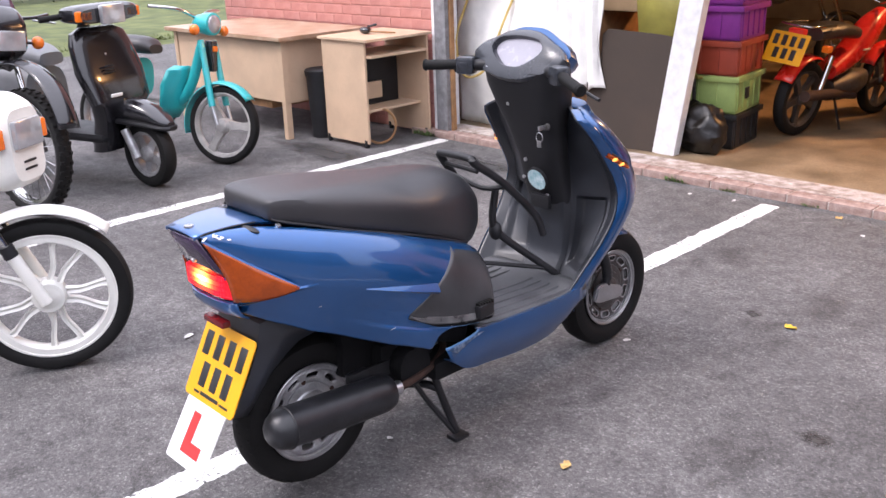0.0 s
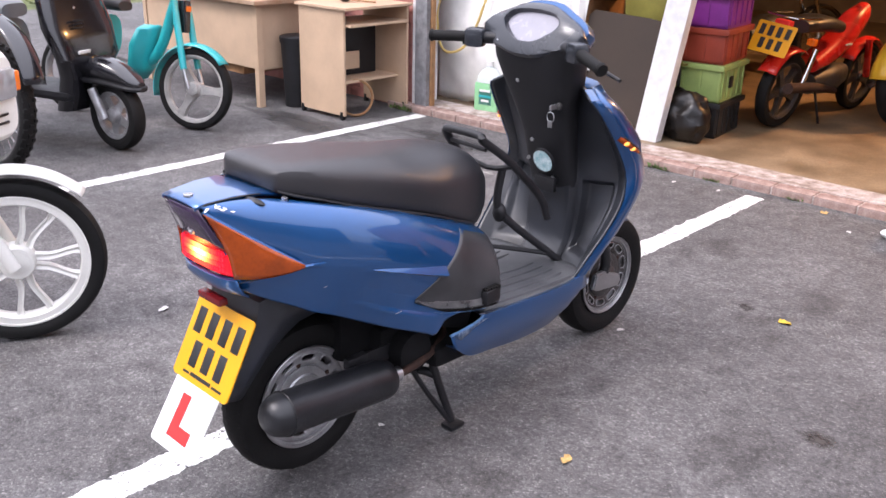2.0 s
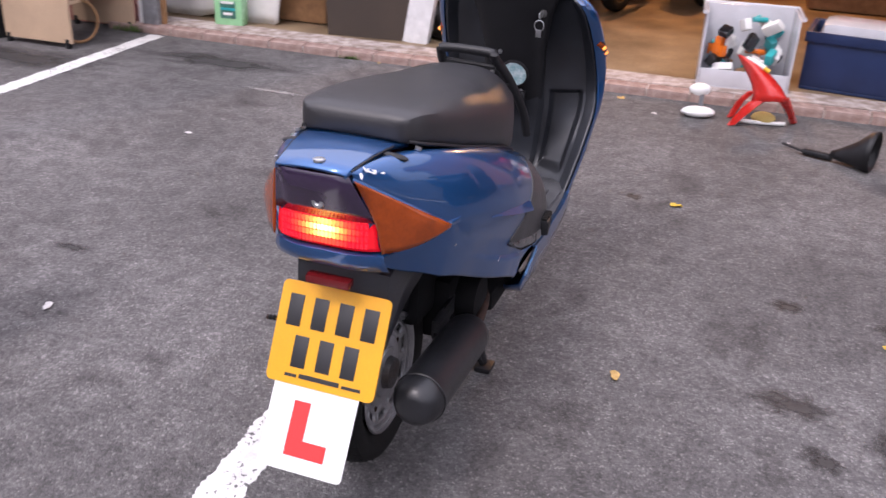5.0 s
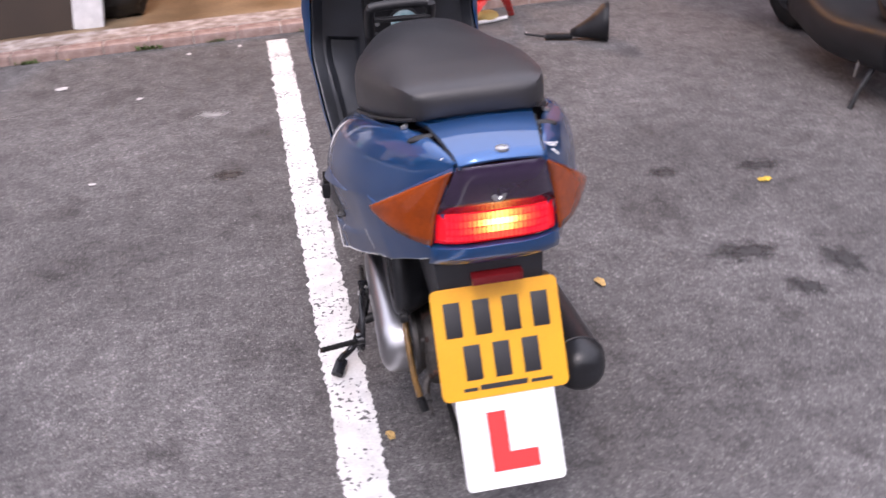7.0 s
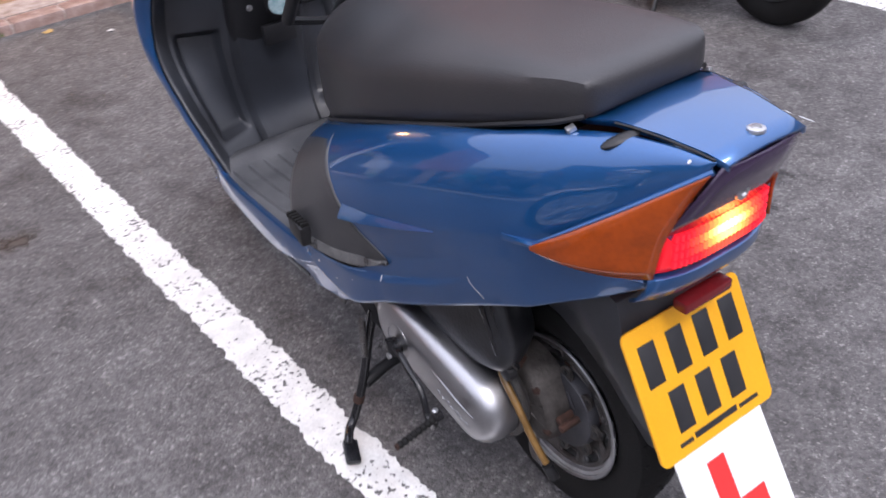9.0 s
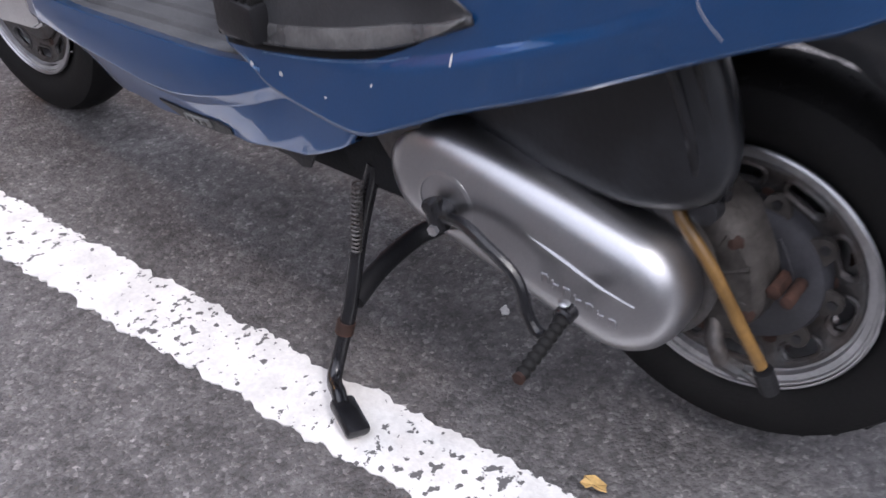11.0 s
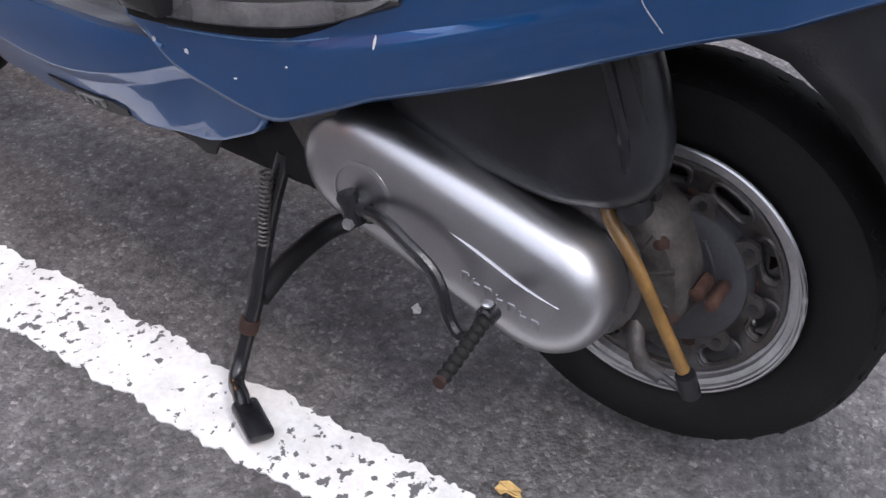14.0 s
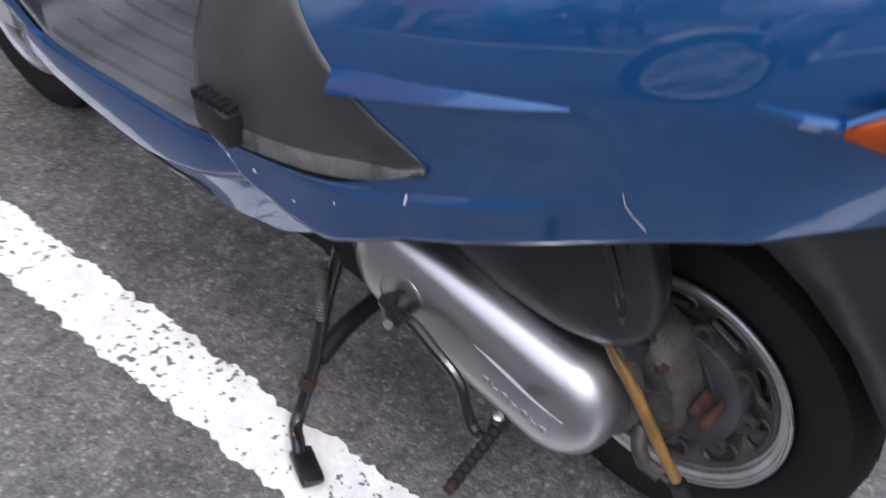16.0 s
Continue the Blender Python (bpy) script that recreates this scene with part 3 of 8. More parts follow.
# dark panel, lamp and indicators
bm = B()
rings(bm, [[(-w, ye, z), (-w * 0.6, ym, z), (0, ym - 0.003, z + 0.001), (w * 0.6, ym, z), (w, ye, z)] for w, ye, ym, z in (
    (0.068, -0.120, -0.124, 0.806), (0.080, -0.101, -0.108, 0.765), (0.091, -0.083, -0.091, 0.730), (0.098, -0.072, -0.080, 0.708))], closed=False)
thick(part("lamp_panel", bm, M["smoke"], scooter, "dark smoked panel above the tail lamp"), 0.004)
bm = B()
lathe(bm, [(0, 0.012), (-0.004, 0.0115), (-0.005, 0.006), (-0.003, 0.004)], (0.0, -0.099, 0.740), "y", 16)
part("lamp_badge", bm, M["steel"], scooter)
bm = B()
rings(bm, [[(x, y + 0.018 * abs(x / w) ** 4, z) for x in np.linspace(-w, w, 26)] for w, y, z in ((0.094, -0.078, 0.712), (0.096, -0.083, 0.706), (0.099, -0.085, 0.680), (0.101, -0.083, 0.656), (0.102, -0.077, 0.646))], closed=False)
lamp = thick(part("tail_lamp", bm, M["tail_red"], scooter, "lit red tail lamp lens"), 0.004)


def glow_material():
    """Red lens prisms, hotter the nearer they sit to the bulb."""
    m = bpy.data.materials.new("lit_lens_prism")
    m.use_nodes = True
    n, l = m.node_tree.nodes, m.node_tree.links
    p = n["Principled BSDF"]
    info, off, size, ramp = n.new("ShaderNodeObjectInfo"), n.new("ShaderNodeVectorMath"), n.new("ShaderNodeVectorMath"), n.new("ShaderNodeValToRGB")
    off.operation, size.operation = "MULTIPLY_ADD", "LENGTH"
    off.inputs[1].default_value, off.inputs[2].default_value = (14.0, 0, 30.0), (14.0 * 0.052, 0, -30.0 * 0.684)
    l.new(info.outputs["Location"], off.inputs[0])
    l.new(off.outputs[0], size.inputs[0])
    l.new(size.outputs["Value"], ramp.inputs[0])
    e = ramp.color_ramp.elements
    e[0].position, e[0].color = 0.0, (4.2, 3.2, 1.3, 1)
    e[1].position, e[1].color = 1.0, (0.60, 0.010, 0.022, 1)
    for pos, c in ((0.30, (3.6, 2.0, 0.45, 1)), (0.50, (2.4, 0.55, 0.10, 1)), (0.72, (1.3, 0.10, 0.04, 1))):
        e.new(pos).color = c
    p.inputs["Base Color"].default_value = (0.5, 0.01, 0.015, 1)
    p.inputs["Roughness"].default_value = 0.15
    p.inputs["Emission Strength"].default_value = 1.0
    l.new(ramp.outputs[0], p.inputs["Emission Color"])
    return m


prism = None
for i in range(23):
    for j in range(4):
        x, z = -0.0825 + i * 0.0075, 0.660 + j * 0.0125
        if prism is None:
            bm = B()
            box(bm, (-0.0027, -0.005, -0.0050), (0.0027, 0.005, 0.0050), 0.0012)
            ob = prism = part("lens_prism", bm, glow_material(), lamp)
        else:
            ob = new("lens_prism", prism.data)
            ob.parent = lamp
        ob.matrix_local = pose(x, -0.083 + 0.020 * abs(x / 0.104) ** 4, z)
bm = B()
rings(bm, [[(x, y + 0.024 * abs(x / w) ** 3, z - 0.002 * abs(x / w)) for x in np.linspace(-w, w, 17)] for w, y, z in ((0.103, -0.079, 0.645), (0.108, -0.085, 0.640), (0.111, -0.084, 0.624), (0.112, -0.074, 0.606), (0.110, -0.058, 0.594))], closed=False)
thick(part("tail_lower_panel", bm, M["blue"], scooter), 0.005)


def lens(side, grow=0.0):
    """Bulged leaf between its inner edge and its outer tip."""
    inner = [(0.0, 0.062, -0.113, 0.796), (0.35, 0.074, -0.094, 0.752), (0.7, 0.088, -0.076, 0.700), (1.0, 0.096, -0.069, 0.646)]
    tip = Vector((0.187, 0.058, 0.668))
    bm, rows = B(), []
    for i in range(15):
        u = i / 14
        row = []
        for j in range(13):
            v = j / 12
            p = Vector(curve_at(inner, v)).lerp(tip + Vector((0, 0, 0.006 * (0.5 - v))), u)
            row.append((side * (p.x + 0.008 + 0.005 * (1 - u) + grow + 0.055 * u * (1 - u) * (0.4 + 2.2 * v * (1 - v))), p.y - 0.012 * u * (1 - u), p.z - 0.030 * v * v * u * (1 - u)))
        rows.append(row)
    rings(bm, rows, closed=False, caps=False)
    return bm


for side in (1, -1):
    lensob = thick(part("indicator_lens", lens(side), M["amber"], scooter, "orange rear indicator lens"), 0.004)
    bm, rows = B(), []
    for f in np.linspace(0, 1, 12):
        y = -0.055 + 0.170 * f
        z = 0.638 + 0.024 * min(1.0, f / 0.68) - 0.003 * max(0.0, f - 0.68)
        w, d = cowl_x(max(y, -0.07), z, 1), 0.011 * (1 - f) ** 0.6 + 0.001
        rows.append([(side * (w - 0.012), y, z + 0.003), (side * (w + 0.6 * d), y, z + 0.002), (side * (w + d), y, z - 0.002), (side * (w + 0.3 * d), y, z - 0.009), (side * (w - 0.012), y, z - 0.012)])
    rings(bm, rows)
    part("lens_ledge", bm, M["blue"], scooter)
    bm = B()
    tube(bm, [(side * (0.070 + 0.118 * f + 0.020 * f * (1 - f)), -0.112 + 0.172 * f - 0.010 * f * (1 - f), 0.798 - 0.128 * f) for f in np.linspace(0, 1, 11)], 0.0048, 8, 2, 0.0025)
    part("lens_bezel", bm, M["blue"], scooter)

# worn paint: pale chips on shoulder and flank
M["chip"] = mat("bare_chip", (0.62, 0.64, 0.66), 0.5, var=0.2, scale=80, bump=0.4)


def chip(at, normal, w, h, seed, m="chip", turn=0.0):
    rnd = random.Random(seed)
    out = [(w * (0.6 + 0.5 * rnd.random()) * math.cos(a), h * (0.6 + 0.5 * rnd.random()) * math.sin(a)) for a in np.linspace(0, 2 * math.pi, 12)[:-1]]
    bm = plate_of(B(), out, 0.0007, Matrix.Translation(at) @ Vector(normal).to_track_quat("Z", "Y").to_matrix().to_4x4() @ Matrix.Rotation(turn, 4, "Z"))
    part("paint_chip", bm, M[m], scooter, "pale chip in the paint")


rnd = random.Random(8)
for k in range(16):
    x, y = 0.086 + rnd.gauss(0.006, 0.006), -0.075 + rnd.gauss(0, 0.016)
    chip((x, y, 0.8145 - 0.55 * (x - 0.074)), (0.5, -0.05, 1), rnd.uniform(0.002, 0.011), rnd.uniform(0.0015, 0.006), k, turn=rnd.uniform(0, 3))
chip((-0.086, -0.09, 0.8075), (-0.5, -0.05, 1), 0.002, 0.004, 31)


def flank(side, y, z):
    """A point just off the side panel, and the outward direction there."""
    z = max(z, cowl_side(y, 24, side)[-1][2] + 0.006)
    a, b, c = cowl_x(y, z + 0.005, side), cowl_x(y, z, side), cowl_x(y, z - 0.005, side)
    n = Vector((0.010, 0, c - a)).normalized()
    return Vector((side * b, y, z)) + 0.0006 * Vector((side * n.x, 0, n.z)), Vector((side * n.x, 0, n.z))


for k, (side, y, z, w, h) in enumerate(((-1, 0.62, 0.385, 0.0025, 0.003), (-1, 0.578, 0.403, 0.003, 0.0028), (-1, 0.377, 0.468, 0.0011, 0.007), (-1, 0.46, 0.425, 0.0012, 0.0014), (-1, 0.52, 0.395, 0.002, 0.0007), (1, 0.50, 0.42, 0.009, 0.0006), (1, 0.31, 0.49, 0.010, 0.0005), (1, 0.55, 0.40, 0.004, 0.001), (1, 0.12, 0.60, 0.010, 0.0006))):
    at, n = flank(side, y, z)
    chip(at, n, w, h, 20 + k, turn=0.1)

bm = B()
tube(bm, [tuple(flank(-1, 0.190 - 0.016 * f + 0.003 * math.sin(4 * f), 0.556 - 0.036 * f)[0]) for f in np.linspace(0, 1, 8)], 0.0003, 5, 2)
part("paint_crack", bm, M["chip"], scooter, "thin pale crack in the paint")

# seat
SEAT = [  # y, half-width, underside height, edge height, top height
    (0.046, 0.070, 0.822, 0.840, 0.846),
    (0.050, 0.092, 0.817, 0.853, 0.858),
    (0.060, 0.108, 0.813, 0.860, 0.866),
    (0.085, 0.122, 0.804, 0.862, 0.870),
    (0.14, 0.136, 0.787, 0.853, 0.869),
    (0.22, 0.149, 0.760, 0.836, 0.863),
    (0.36, 0.164, 0.718, 0.806, 0.847),
    (0.48, 0.168, 0.680, 0.775, 0.833),
    (0.60, 0.152, 0.634, 0.756, 0.822),
    (0.68, 0.128, 0.606, 0.748, 0.806),
    (0.73, 0.104, 0.616, 0.730, 0.780),
    (0.765, 0.078, 0.636, 0.704, 0.745),
    (0.785, 0.045, 0.660, 0.690, 0.712),
]


def seat_section(y):
    w, zu, ze, zt = curve_at(SEAT, y)
    pts = []
    for i in range(33):
        t = -1 + 2 * i / 32
        s = abs(t) ** (3.0 + 4.0 * max(0.0, min(1.0, (0.46 - y) / 0.30)))
        pts.append((w * 0.985 * t, y, zt - (zt - ze) * s))
    for i in range(1, 6):
        u = i / 6
        pts.append((w * (1.0 + 0.02 * math.sin(u * 3.14)), y, ze + (zu - ze) * u))
    for i in range(9):
        pts.append((w * 0.95 * (1 - 2 * i / 8), y, zu))
    for i in range(1, 6):
        u = 1 - i / 6
        pts.append((-w * (1.0 + 0.02 * math.sin(u * 3.14)), y, ze + (zu - ze) * u))
    return pts


bm = B()
rings(bm, [seat_section(y) for y in np.r_[np.linspace(0.046, 0.064, 8), np.linspace(0.07, 0.12, 7), np.linspace(0.14, 0.62, 22), np.linspace(0.64, 0.785, 11)]])
seat = part("seat", bm, M["seat"], scooter, "worn black vinyl seat with brownish sheen")
bm = B()
for side in (1, -1):
    tube(bm, [(side * (curve_at(SEAT, y)[0] + 0.003), y, curve_at(SEAT, y)[1] + 0.004) for y in np.linspace(0.055, 0.66, 20)], 0.004, 6, 2)
part("seat_piping", bm, M["black"], seat)

# block under the seat that closes the engine bay
bm = B()
rows = []
for y in np.linspace(0.075, 0.60, 14):
    ws, zs, wm, zm, wb, zb = curve_at(COWL, y)
    rows.append([(-ws + 0.01, y, zs - 0.008), (ws - 0.01, y, zs - 0.008), (wm - 0.02, y, zm), (min(wb - 0.02, 0.180), y, zb + 0.02), (-min(wb - 0.02, 0.180), y, zb + 0.02), (-wm + 0.02, y, zm)])
rings(bm, rows)
part("seat_base", bm, M["dead_black"], scooter, "black plastic luggage bucket under the seat")

# floor, sills and leg shield
SILL = [  # y, top half-width, top height, crease half-width, crease height, bottom half-width, bottom height
    (0.46, 0.238, 0.425, 0.252, 0.400, 0.232, 0.376),
    (0.56, 0.236, 0.402, 0.238, 0.374, 0.218, 0.286),
    (0.68, 0.235, 0.390, 0.243, 0.356, 0.199, 0.256),
    (0.85, 0.230, 0.380, 0.243, 0.338, 0.187, 0.236),
    (1.00, 0.223, 0.374, 0.232, 0.330, 0.174, 0.240),
    (1.08, 0.216, 0.385, 0.224, 0.340, 0.15, 0.268),
]
FOLD = [(0.46, 0.385), (0.595, 0.377), (0.68, 0.345), (0.79, 0.318), (0.92, 0.322), (1.08, 0.335)]  # crease of the left sill
M["bike_label"] = mat("worn_label", (0.30, 0.30, 0.29), 0.6, var=0.3, scale=60, bump=0.2)
for side in (1, -1):
    bm = B()
    rows = []
    starts = (0.600, 0.600, 0.585, 0.530, 0.470, 0.505, 0.515) if side > 0 else (0.605, 0.605, 0.600, 0.530, 0.520, 0.505, 0.505, 0.524, 0.528, 0.540)
    for f in np.linspace(0, 1, 30):
        sec = []
        for k, y0 in enumerate(starts):
            y = y0 + f * (1.08 - y0)
            wt, zt, wc, zc, wb, zb = curve_at(SILL, y)
            if side < 0:  # tucked behind the side panel, with a broken lower edge
                wt -= 0.008 * max(0.0, min(1.0, (0.70 - y) / 0.08))
                wc, zc = wt + 0.001, curve_at(FOLD, y)[0]
                wb, zb = min(wb + 0.004, wc - 0.028), zb + 0.016 + 0.002 * math.sin(y * 70)
            else:
                wc = wt + 0.002
            if side > 0:
                sill = ((wt - 0.012, zt), (wt, zt), (wt + 0.8 * (wc - wt), zt - 0.35 * (zt - zc)), (wc, zc), ((wc + wb) / 2 + 0.010, (zc + zb) / 2), (wb, zb), (wb - 0.04, zb - 0.006))
            else:
                sill = ((wt - 0.012, zt), (wt, zt), (wt + 0.0005, zt - 0.003), (wc, zc + 0.002), (wc - 0.001, zc - 0.001), (wc - 0.019, zc - 0.018), (wc - 0.020, zc - 0.021), (wb + 0.002, zb + 0.004), (wb, zb), (wb - 0.04, zb - 0.004))
            x, z = sill[k]
            sec.append((side * x, y, z))
        rows.append(sec)
    rings(bm, rows, closed=False)
    thick(part("sill_panel", bm, M["blue"], scooter, "blue lower sill panel under the footboard"), 0.004)
    bm = B()
    tube(bm, [tuple(Vector(p) + Vector((side * 0.0015, 0, 0))) for p in (rows[0][1:5] if side > 0 else [(-0.236, 0.636, 0.414), (-0.2385, 0.620, 0.399), (-0.240, 0.610, 0.398)])], 0.0036 if side > 0 else 0.0018, 6, 2)
    part("torn_edge", bm, M["torn"], scooter, "pale torn edge of the sill panel")
    if side > 0:
        bm = B()
        rings(bm, [[tuple(Vector(row[k]) + Vector((0.002, 0, 0))) for k in (2, 3, 4)] for row in rows[:3]], closed=False)
        thick(part("torn_wedge", bm, M["scuffed_blue"], scooter, "pale cracked paint at the torn end"), 0.0015)
bm = B()
tube(bm, [(-0.176, 0.790, 0.262), (-0.184, 0.770, 0.258), (-0.180, 0.735, 0.262), (-0.184, 0.705, 0.266)], 0.0085, 7, 3, 0.006)
box(bm, (-0.188, 0.735, 0.254), (-0.166, 0.772, 0.270), 0.004)
part("belly_bracket", bm, M["rust"], scooter, "rusty bracket below the broken sill")


bm = B()
plate_of(bm, [(0.680, 0.266), (0.600, 0.280), (0.610, 0.260), (0.622, 0.257), (0.640, 0.264)], 0.003, Matrix.Translation((-0.192, 0, 0)) @ Matrix(((0, 0, 1, 0), (1, 0, 0, 0), (0, 1, 0, 0), (0, 0, 0, 1))))
part("broken_shard", bm, M["matt_black"], scooter, "jagged black shard of the broken under-tray")


def sill_point(y, f, out):
    """A point on the lower face of the left sill, f from its middle to its bottom edge."""
    y -= 0.042
    wt, zt, wc, zc, wb, zb = curve_at(SILL, y)
    wc, zc = wt + 0.001, curve_at(FOLD, y)[0]
    zb += 0.016
    a, b = Vector((-(wc - 0.020), y, zc - 0.021)), Vector((-min(wb + 0.004, wc - 0.028), y, zb))
    return a.lerp(b, f) + Vector((-0.85 * out, 0, -0.5 * out))


# black patch laid over the whole sill, painting the shade inside the break
bm = B()
rings(bm, [[sill_point(y, f0, 0.002), sill_point(y, f1, 0.002), sill_point(y, f1, -0.004), sill_point(y, f0, -0.004)] for y, f0, f1 in ((0.895, 0.42, 0.50), (0.87, 0.40, 0.80), (0.84, 0.42, 0.95), (0.81, 0.46, 0.97), (0.785, 0.55, 0.97), (0.765, 0.72, 0.90))])
part("broken_opening", bm, M["matt_black"], scooter, "black patch for the dark opening where the sill has broken")
bm = B()
rings(bm, [[sill_point(y, 0.52, 0.0045), sill_point(y, 0.78, 0.0045), sill_point(y, 0.78, 0.001), sill_point(y, 0.52, 0.001)] for y in (0.848, 0.825, 0.80)])
tag = part("frame_label", bm, M["bike_label"], scooter, "worn grey label under the sill")
for k in range(3):
    y0 = 0.842 - 0.014 * k
    bm = B()
    rings(bm, [[sill_point(y, 0.58, 0.0056), sill_point(y, 0.72, 0.0056), sill_point(y, 0.72, 0.003), sill_point(y, 0.58, 0.003)] for y in (y0, y0 - 0.007)])
    part("label_bar", bm, M["ink"], tag)
bm = B()
rows = []
for y in np.linspace(0.64, 1.10, 18):
    wt, zt, wc, zc, wb, zb = curve_at(SILL, y)
    zt -= 0.002
    wt *= 1.0 if y > 0.72 else 0.86
    rows.append([(x * wt, y, zt + 0.004 * (1 - x * x)) for x in np.linspace(-1, 1, 13)])
rings(bm, rows, closed=False)
floorboard = thick(part("footboard", bm, M["foot_grey"], scooter, "scuffed grey ribbed footboard"), 0.02)
for side in (1, -1):
    for i in range(5):
        x = side * (0.050 + i * 0.036)
        bm = B()
        rings(bm, [[(x - 0.0060, y, 0.374 + z), (x - 0.003, y, 0.381 + z), (x + 0.003, y, 0.381 + z), (x + 0.0060, y, 0.374 + z)] for y, z in ((0.66, 0.014), (0.80, 0.006), (0.95, 0.0), (1.03, 0.0))])
        part("footboard_rib", bm, M["foot_grey"], floorboard)
bm = B()
box(bm, (-0.165, 0.50, 0.240), (0.165, 1.05, 0.30), 0.02)
part("underbelly", bm, M["dead_black"], scooter, "black underside tray")

SHIELD = [  # height, centre y, edge y, half-width
    (0.365, 1.140, 1.055, 0.208),
    (0.43, 1.175, 1.115, 0.220),
    (0.50, 1.180, 1.185, 0.230),
    (0.58, 1.180, 1.240, 0.238),
    (0.66, 1.175, 1.258, 0.230),
    (0.76, 1.165, 1.205, 0.222),
    (0.86, 1.150, 1.135, 0.206),
    (0.905, 1.140, 1.105, 0.186),
    (0.930, 1.130, 1.130, 0.140),
]


def ease(a, b, v):
    """0 below a, 1 above b, smooth between."""
    k = max(0.0, min(1.0, (v - a) / (b - a)))
    return k * k * (3 - 2 * k)


def shield_row(z, lift=0.0):
    yc, ye, w = curve_at(SHIELD, z)
    row = []
    for i in range(73):
        t = -1 + 2 * i / 72
        a = abs(t)
        tunnel = 0.035 * (1 - ease(0.30, 0.37, a))
        pocket = 0.026 * ease(0.41, 0.46, a) * (1 - ease(0.76, 0.83, a)) * ease(0.395, 0.415, z) * (1 - ease(0.615, 0.635, z))
        rim = 0.03 * max(0, (a - 0.86) / 0.14)
        k = max(0.0, min(1.0, (a - 0.25) / 0.75))
        row.append((w * t, yc + (ye - yc) * k**1.4 - tunnel * 0.6 + pocket - rim + lift, z))
    return row


bm = B()
rings(bm, [shield_row(z) for z in np.linspace(0.365, 0.93, 96)], closed=False)
thick(part("leg_shield", bm, M["shield_grey"], scooter, "dark grey inner leg shield with pockets"), 0.006)
bm = B()
rows = []
for z in np.linspace(0.33, 0.93, 24):
    yc, ye, w = curve_at(SHIELD, z)
    nose = 0.16 if z < 0.75 else 0.16 - 0.45 * (z - 0.75)
    e = 0.008 + 0.016 * max(0.0, min(1.0, (z - 0.55) / 0.15)) * (1 if z < 0.9 else 0.5)
    rows.append([((w + e) * math.sin(a), ye - 0.010 + 0.02 * (z > 0.72) * min(1, (z - 0.72) / 0.04) - 0.012 + (nose + 0.03) * math.cos(a) ** 0.8 if abs(a) < 1.57 else ye - 0.010, z) for a in np.linspace(-math.pi / 2, math.pi / 2, 25)])
rings(bm, rows, closed=False)
thick(part("front_fairing", bm, M["blue"], scooter, "blue front fairing with lit orange indicators"), 0.005)
for side in (1, -1):
    slit = [(0.231, 1.168, 0.786), (0.243, 1.192, 0.768), (0.244, 1.225, 0.748), (0.238, 1.265, 0.728), (0.215, 1.30, 0.710)]
    bm = B()
    tube(bm, [(side * x, y, z) for x, y, z in slit], 0.0095, 10, 4, 0.006)
    lampf = part("front_indicator", bm, M["amber"], scooter, "lit orange front indicator under a dark lip")
    for k in (1, 2):
        bm = B()
        x, y, z = slit[k]
        ball(bm, (side * (x + 0.005), y - 0.004, z), (0.006, 0.012, 0.006), 10)
        part("indicator_bulb", bm, M["amber_lit"], lampf)
    bm = B()
    tube(bm, [(side * (x + 0.001), y - 0.002, z + 0.012) for x, y, z in slit], 0.004, 8, 4)
    part("indicator_lip", bm, M["black"], lampf)
# edge strip that closes the side of the shield
for side in (1, -1):
    bm = B()
    rows = []
    for z in np.linspace(0.35, 0.925, 24):
        yc, ye, w = curve_at(SHIELD, z)
        e = 0.009 + 0.016 * max(0.0, min(1.0, (z - 0.55) / 0.15)) * (1 if z < 0.9 else 0.5)
        rows.append([(side * (w + 0.002), ye - 0.024, z), (side * (w + 0.003), ye - 0.034, z), (side * (w + 0.6 * e), ye - 0.026, z), (side * (w + e), ye - 0.008, z), (side * (w + e - 0.004), ye + 0.004, z)])
    rings(bm, rows)
    part("shield_edge", bm, M["blue"], scooter)

# tax disc, key, screws on the shield
bm = B()
lathe(bm, [(0, 0.041), (-0.008, 0.041), (-0.010, 0.037), (-0.008, 0.035)], (0, 0, 0), "y", 28)
disc = part("disc_holder", bm, M["black"], scooter, "round black holder with a pale blue paper disc")
disc.matrix_local = pose(0.016, 1.100, 0.688, 17, 0, 0)
M["paper_blue"] = mat("pale_blue_paper", (0.35, 0.62, 0.68), 0.5, var=0.3, scale=60, bump=0.02, second=(0.75, 0.82, 0.82))
bm = B()
lathe(bm, [(-0.0085, 0.001), (-0.0090, 0.036), (-0.0085, 0.0365)], (0, 0, 0), "y", 28)
part("paper_disc", bm, M["paper_blue"], disc)
bm = B()
lathe(bm, [(0, 0.011), (-0.008, 0.010), (-0.009, 0.005)], (0.096, 1.052, 0.872), "y", 18)
part("ignition_lock", bm, M["dull"], scooter)
key = B()
box(key, (0.093, 1.010, 0.866), (0.099, 1.036, 0.880), 0.001)
tube(key, [(0.096 + 0.013 * math.cos(a), 1.014, 0.846 + 0.015 * math.sin(a)) for a in np.linspace(0, 6.28, 14)], 0.0015, 5, 0)
box(key, (0.088, 1.012, 0.815), (0.103, 1.015, 0.836), 0.001)
part("key", key, M["steel"], scooter, "key and ring hanging in the ignition")
for x, z in ((-0.03, 0.745), (0.03, 0.628), (-0.055, 0.68), (-0.05, 0.93)):
    bm = B()
    lathe(bm, [(0, 0.007), (-0.004, 0.006), (-0.005, 0.001)], (x, 1.131 - 0.31 * (z - 0.62), z), "y", 10)
    part("shield_screw", bm, M["steel"], scooter)
bm = B()
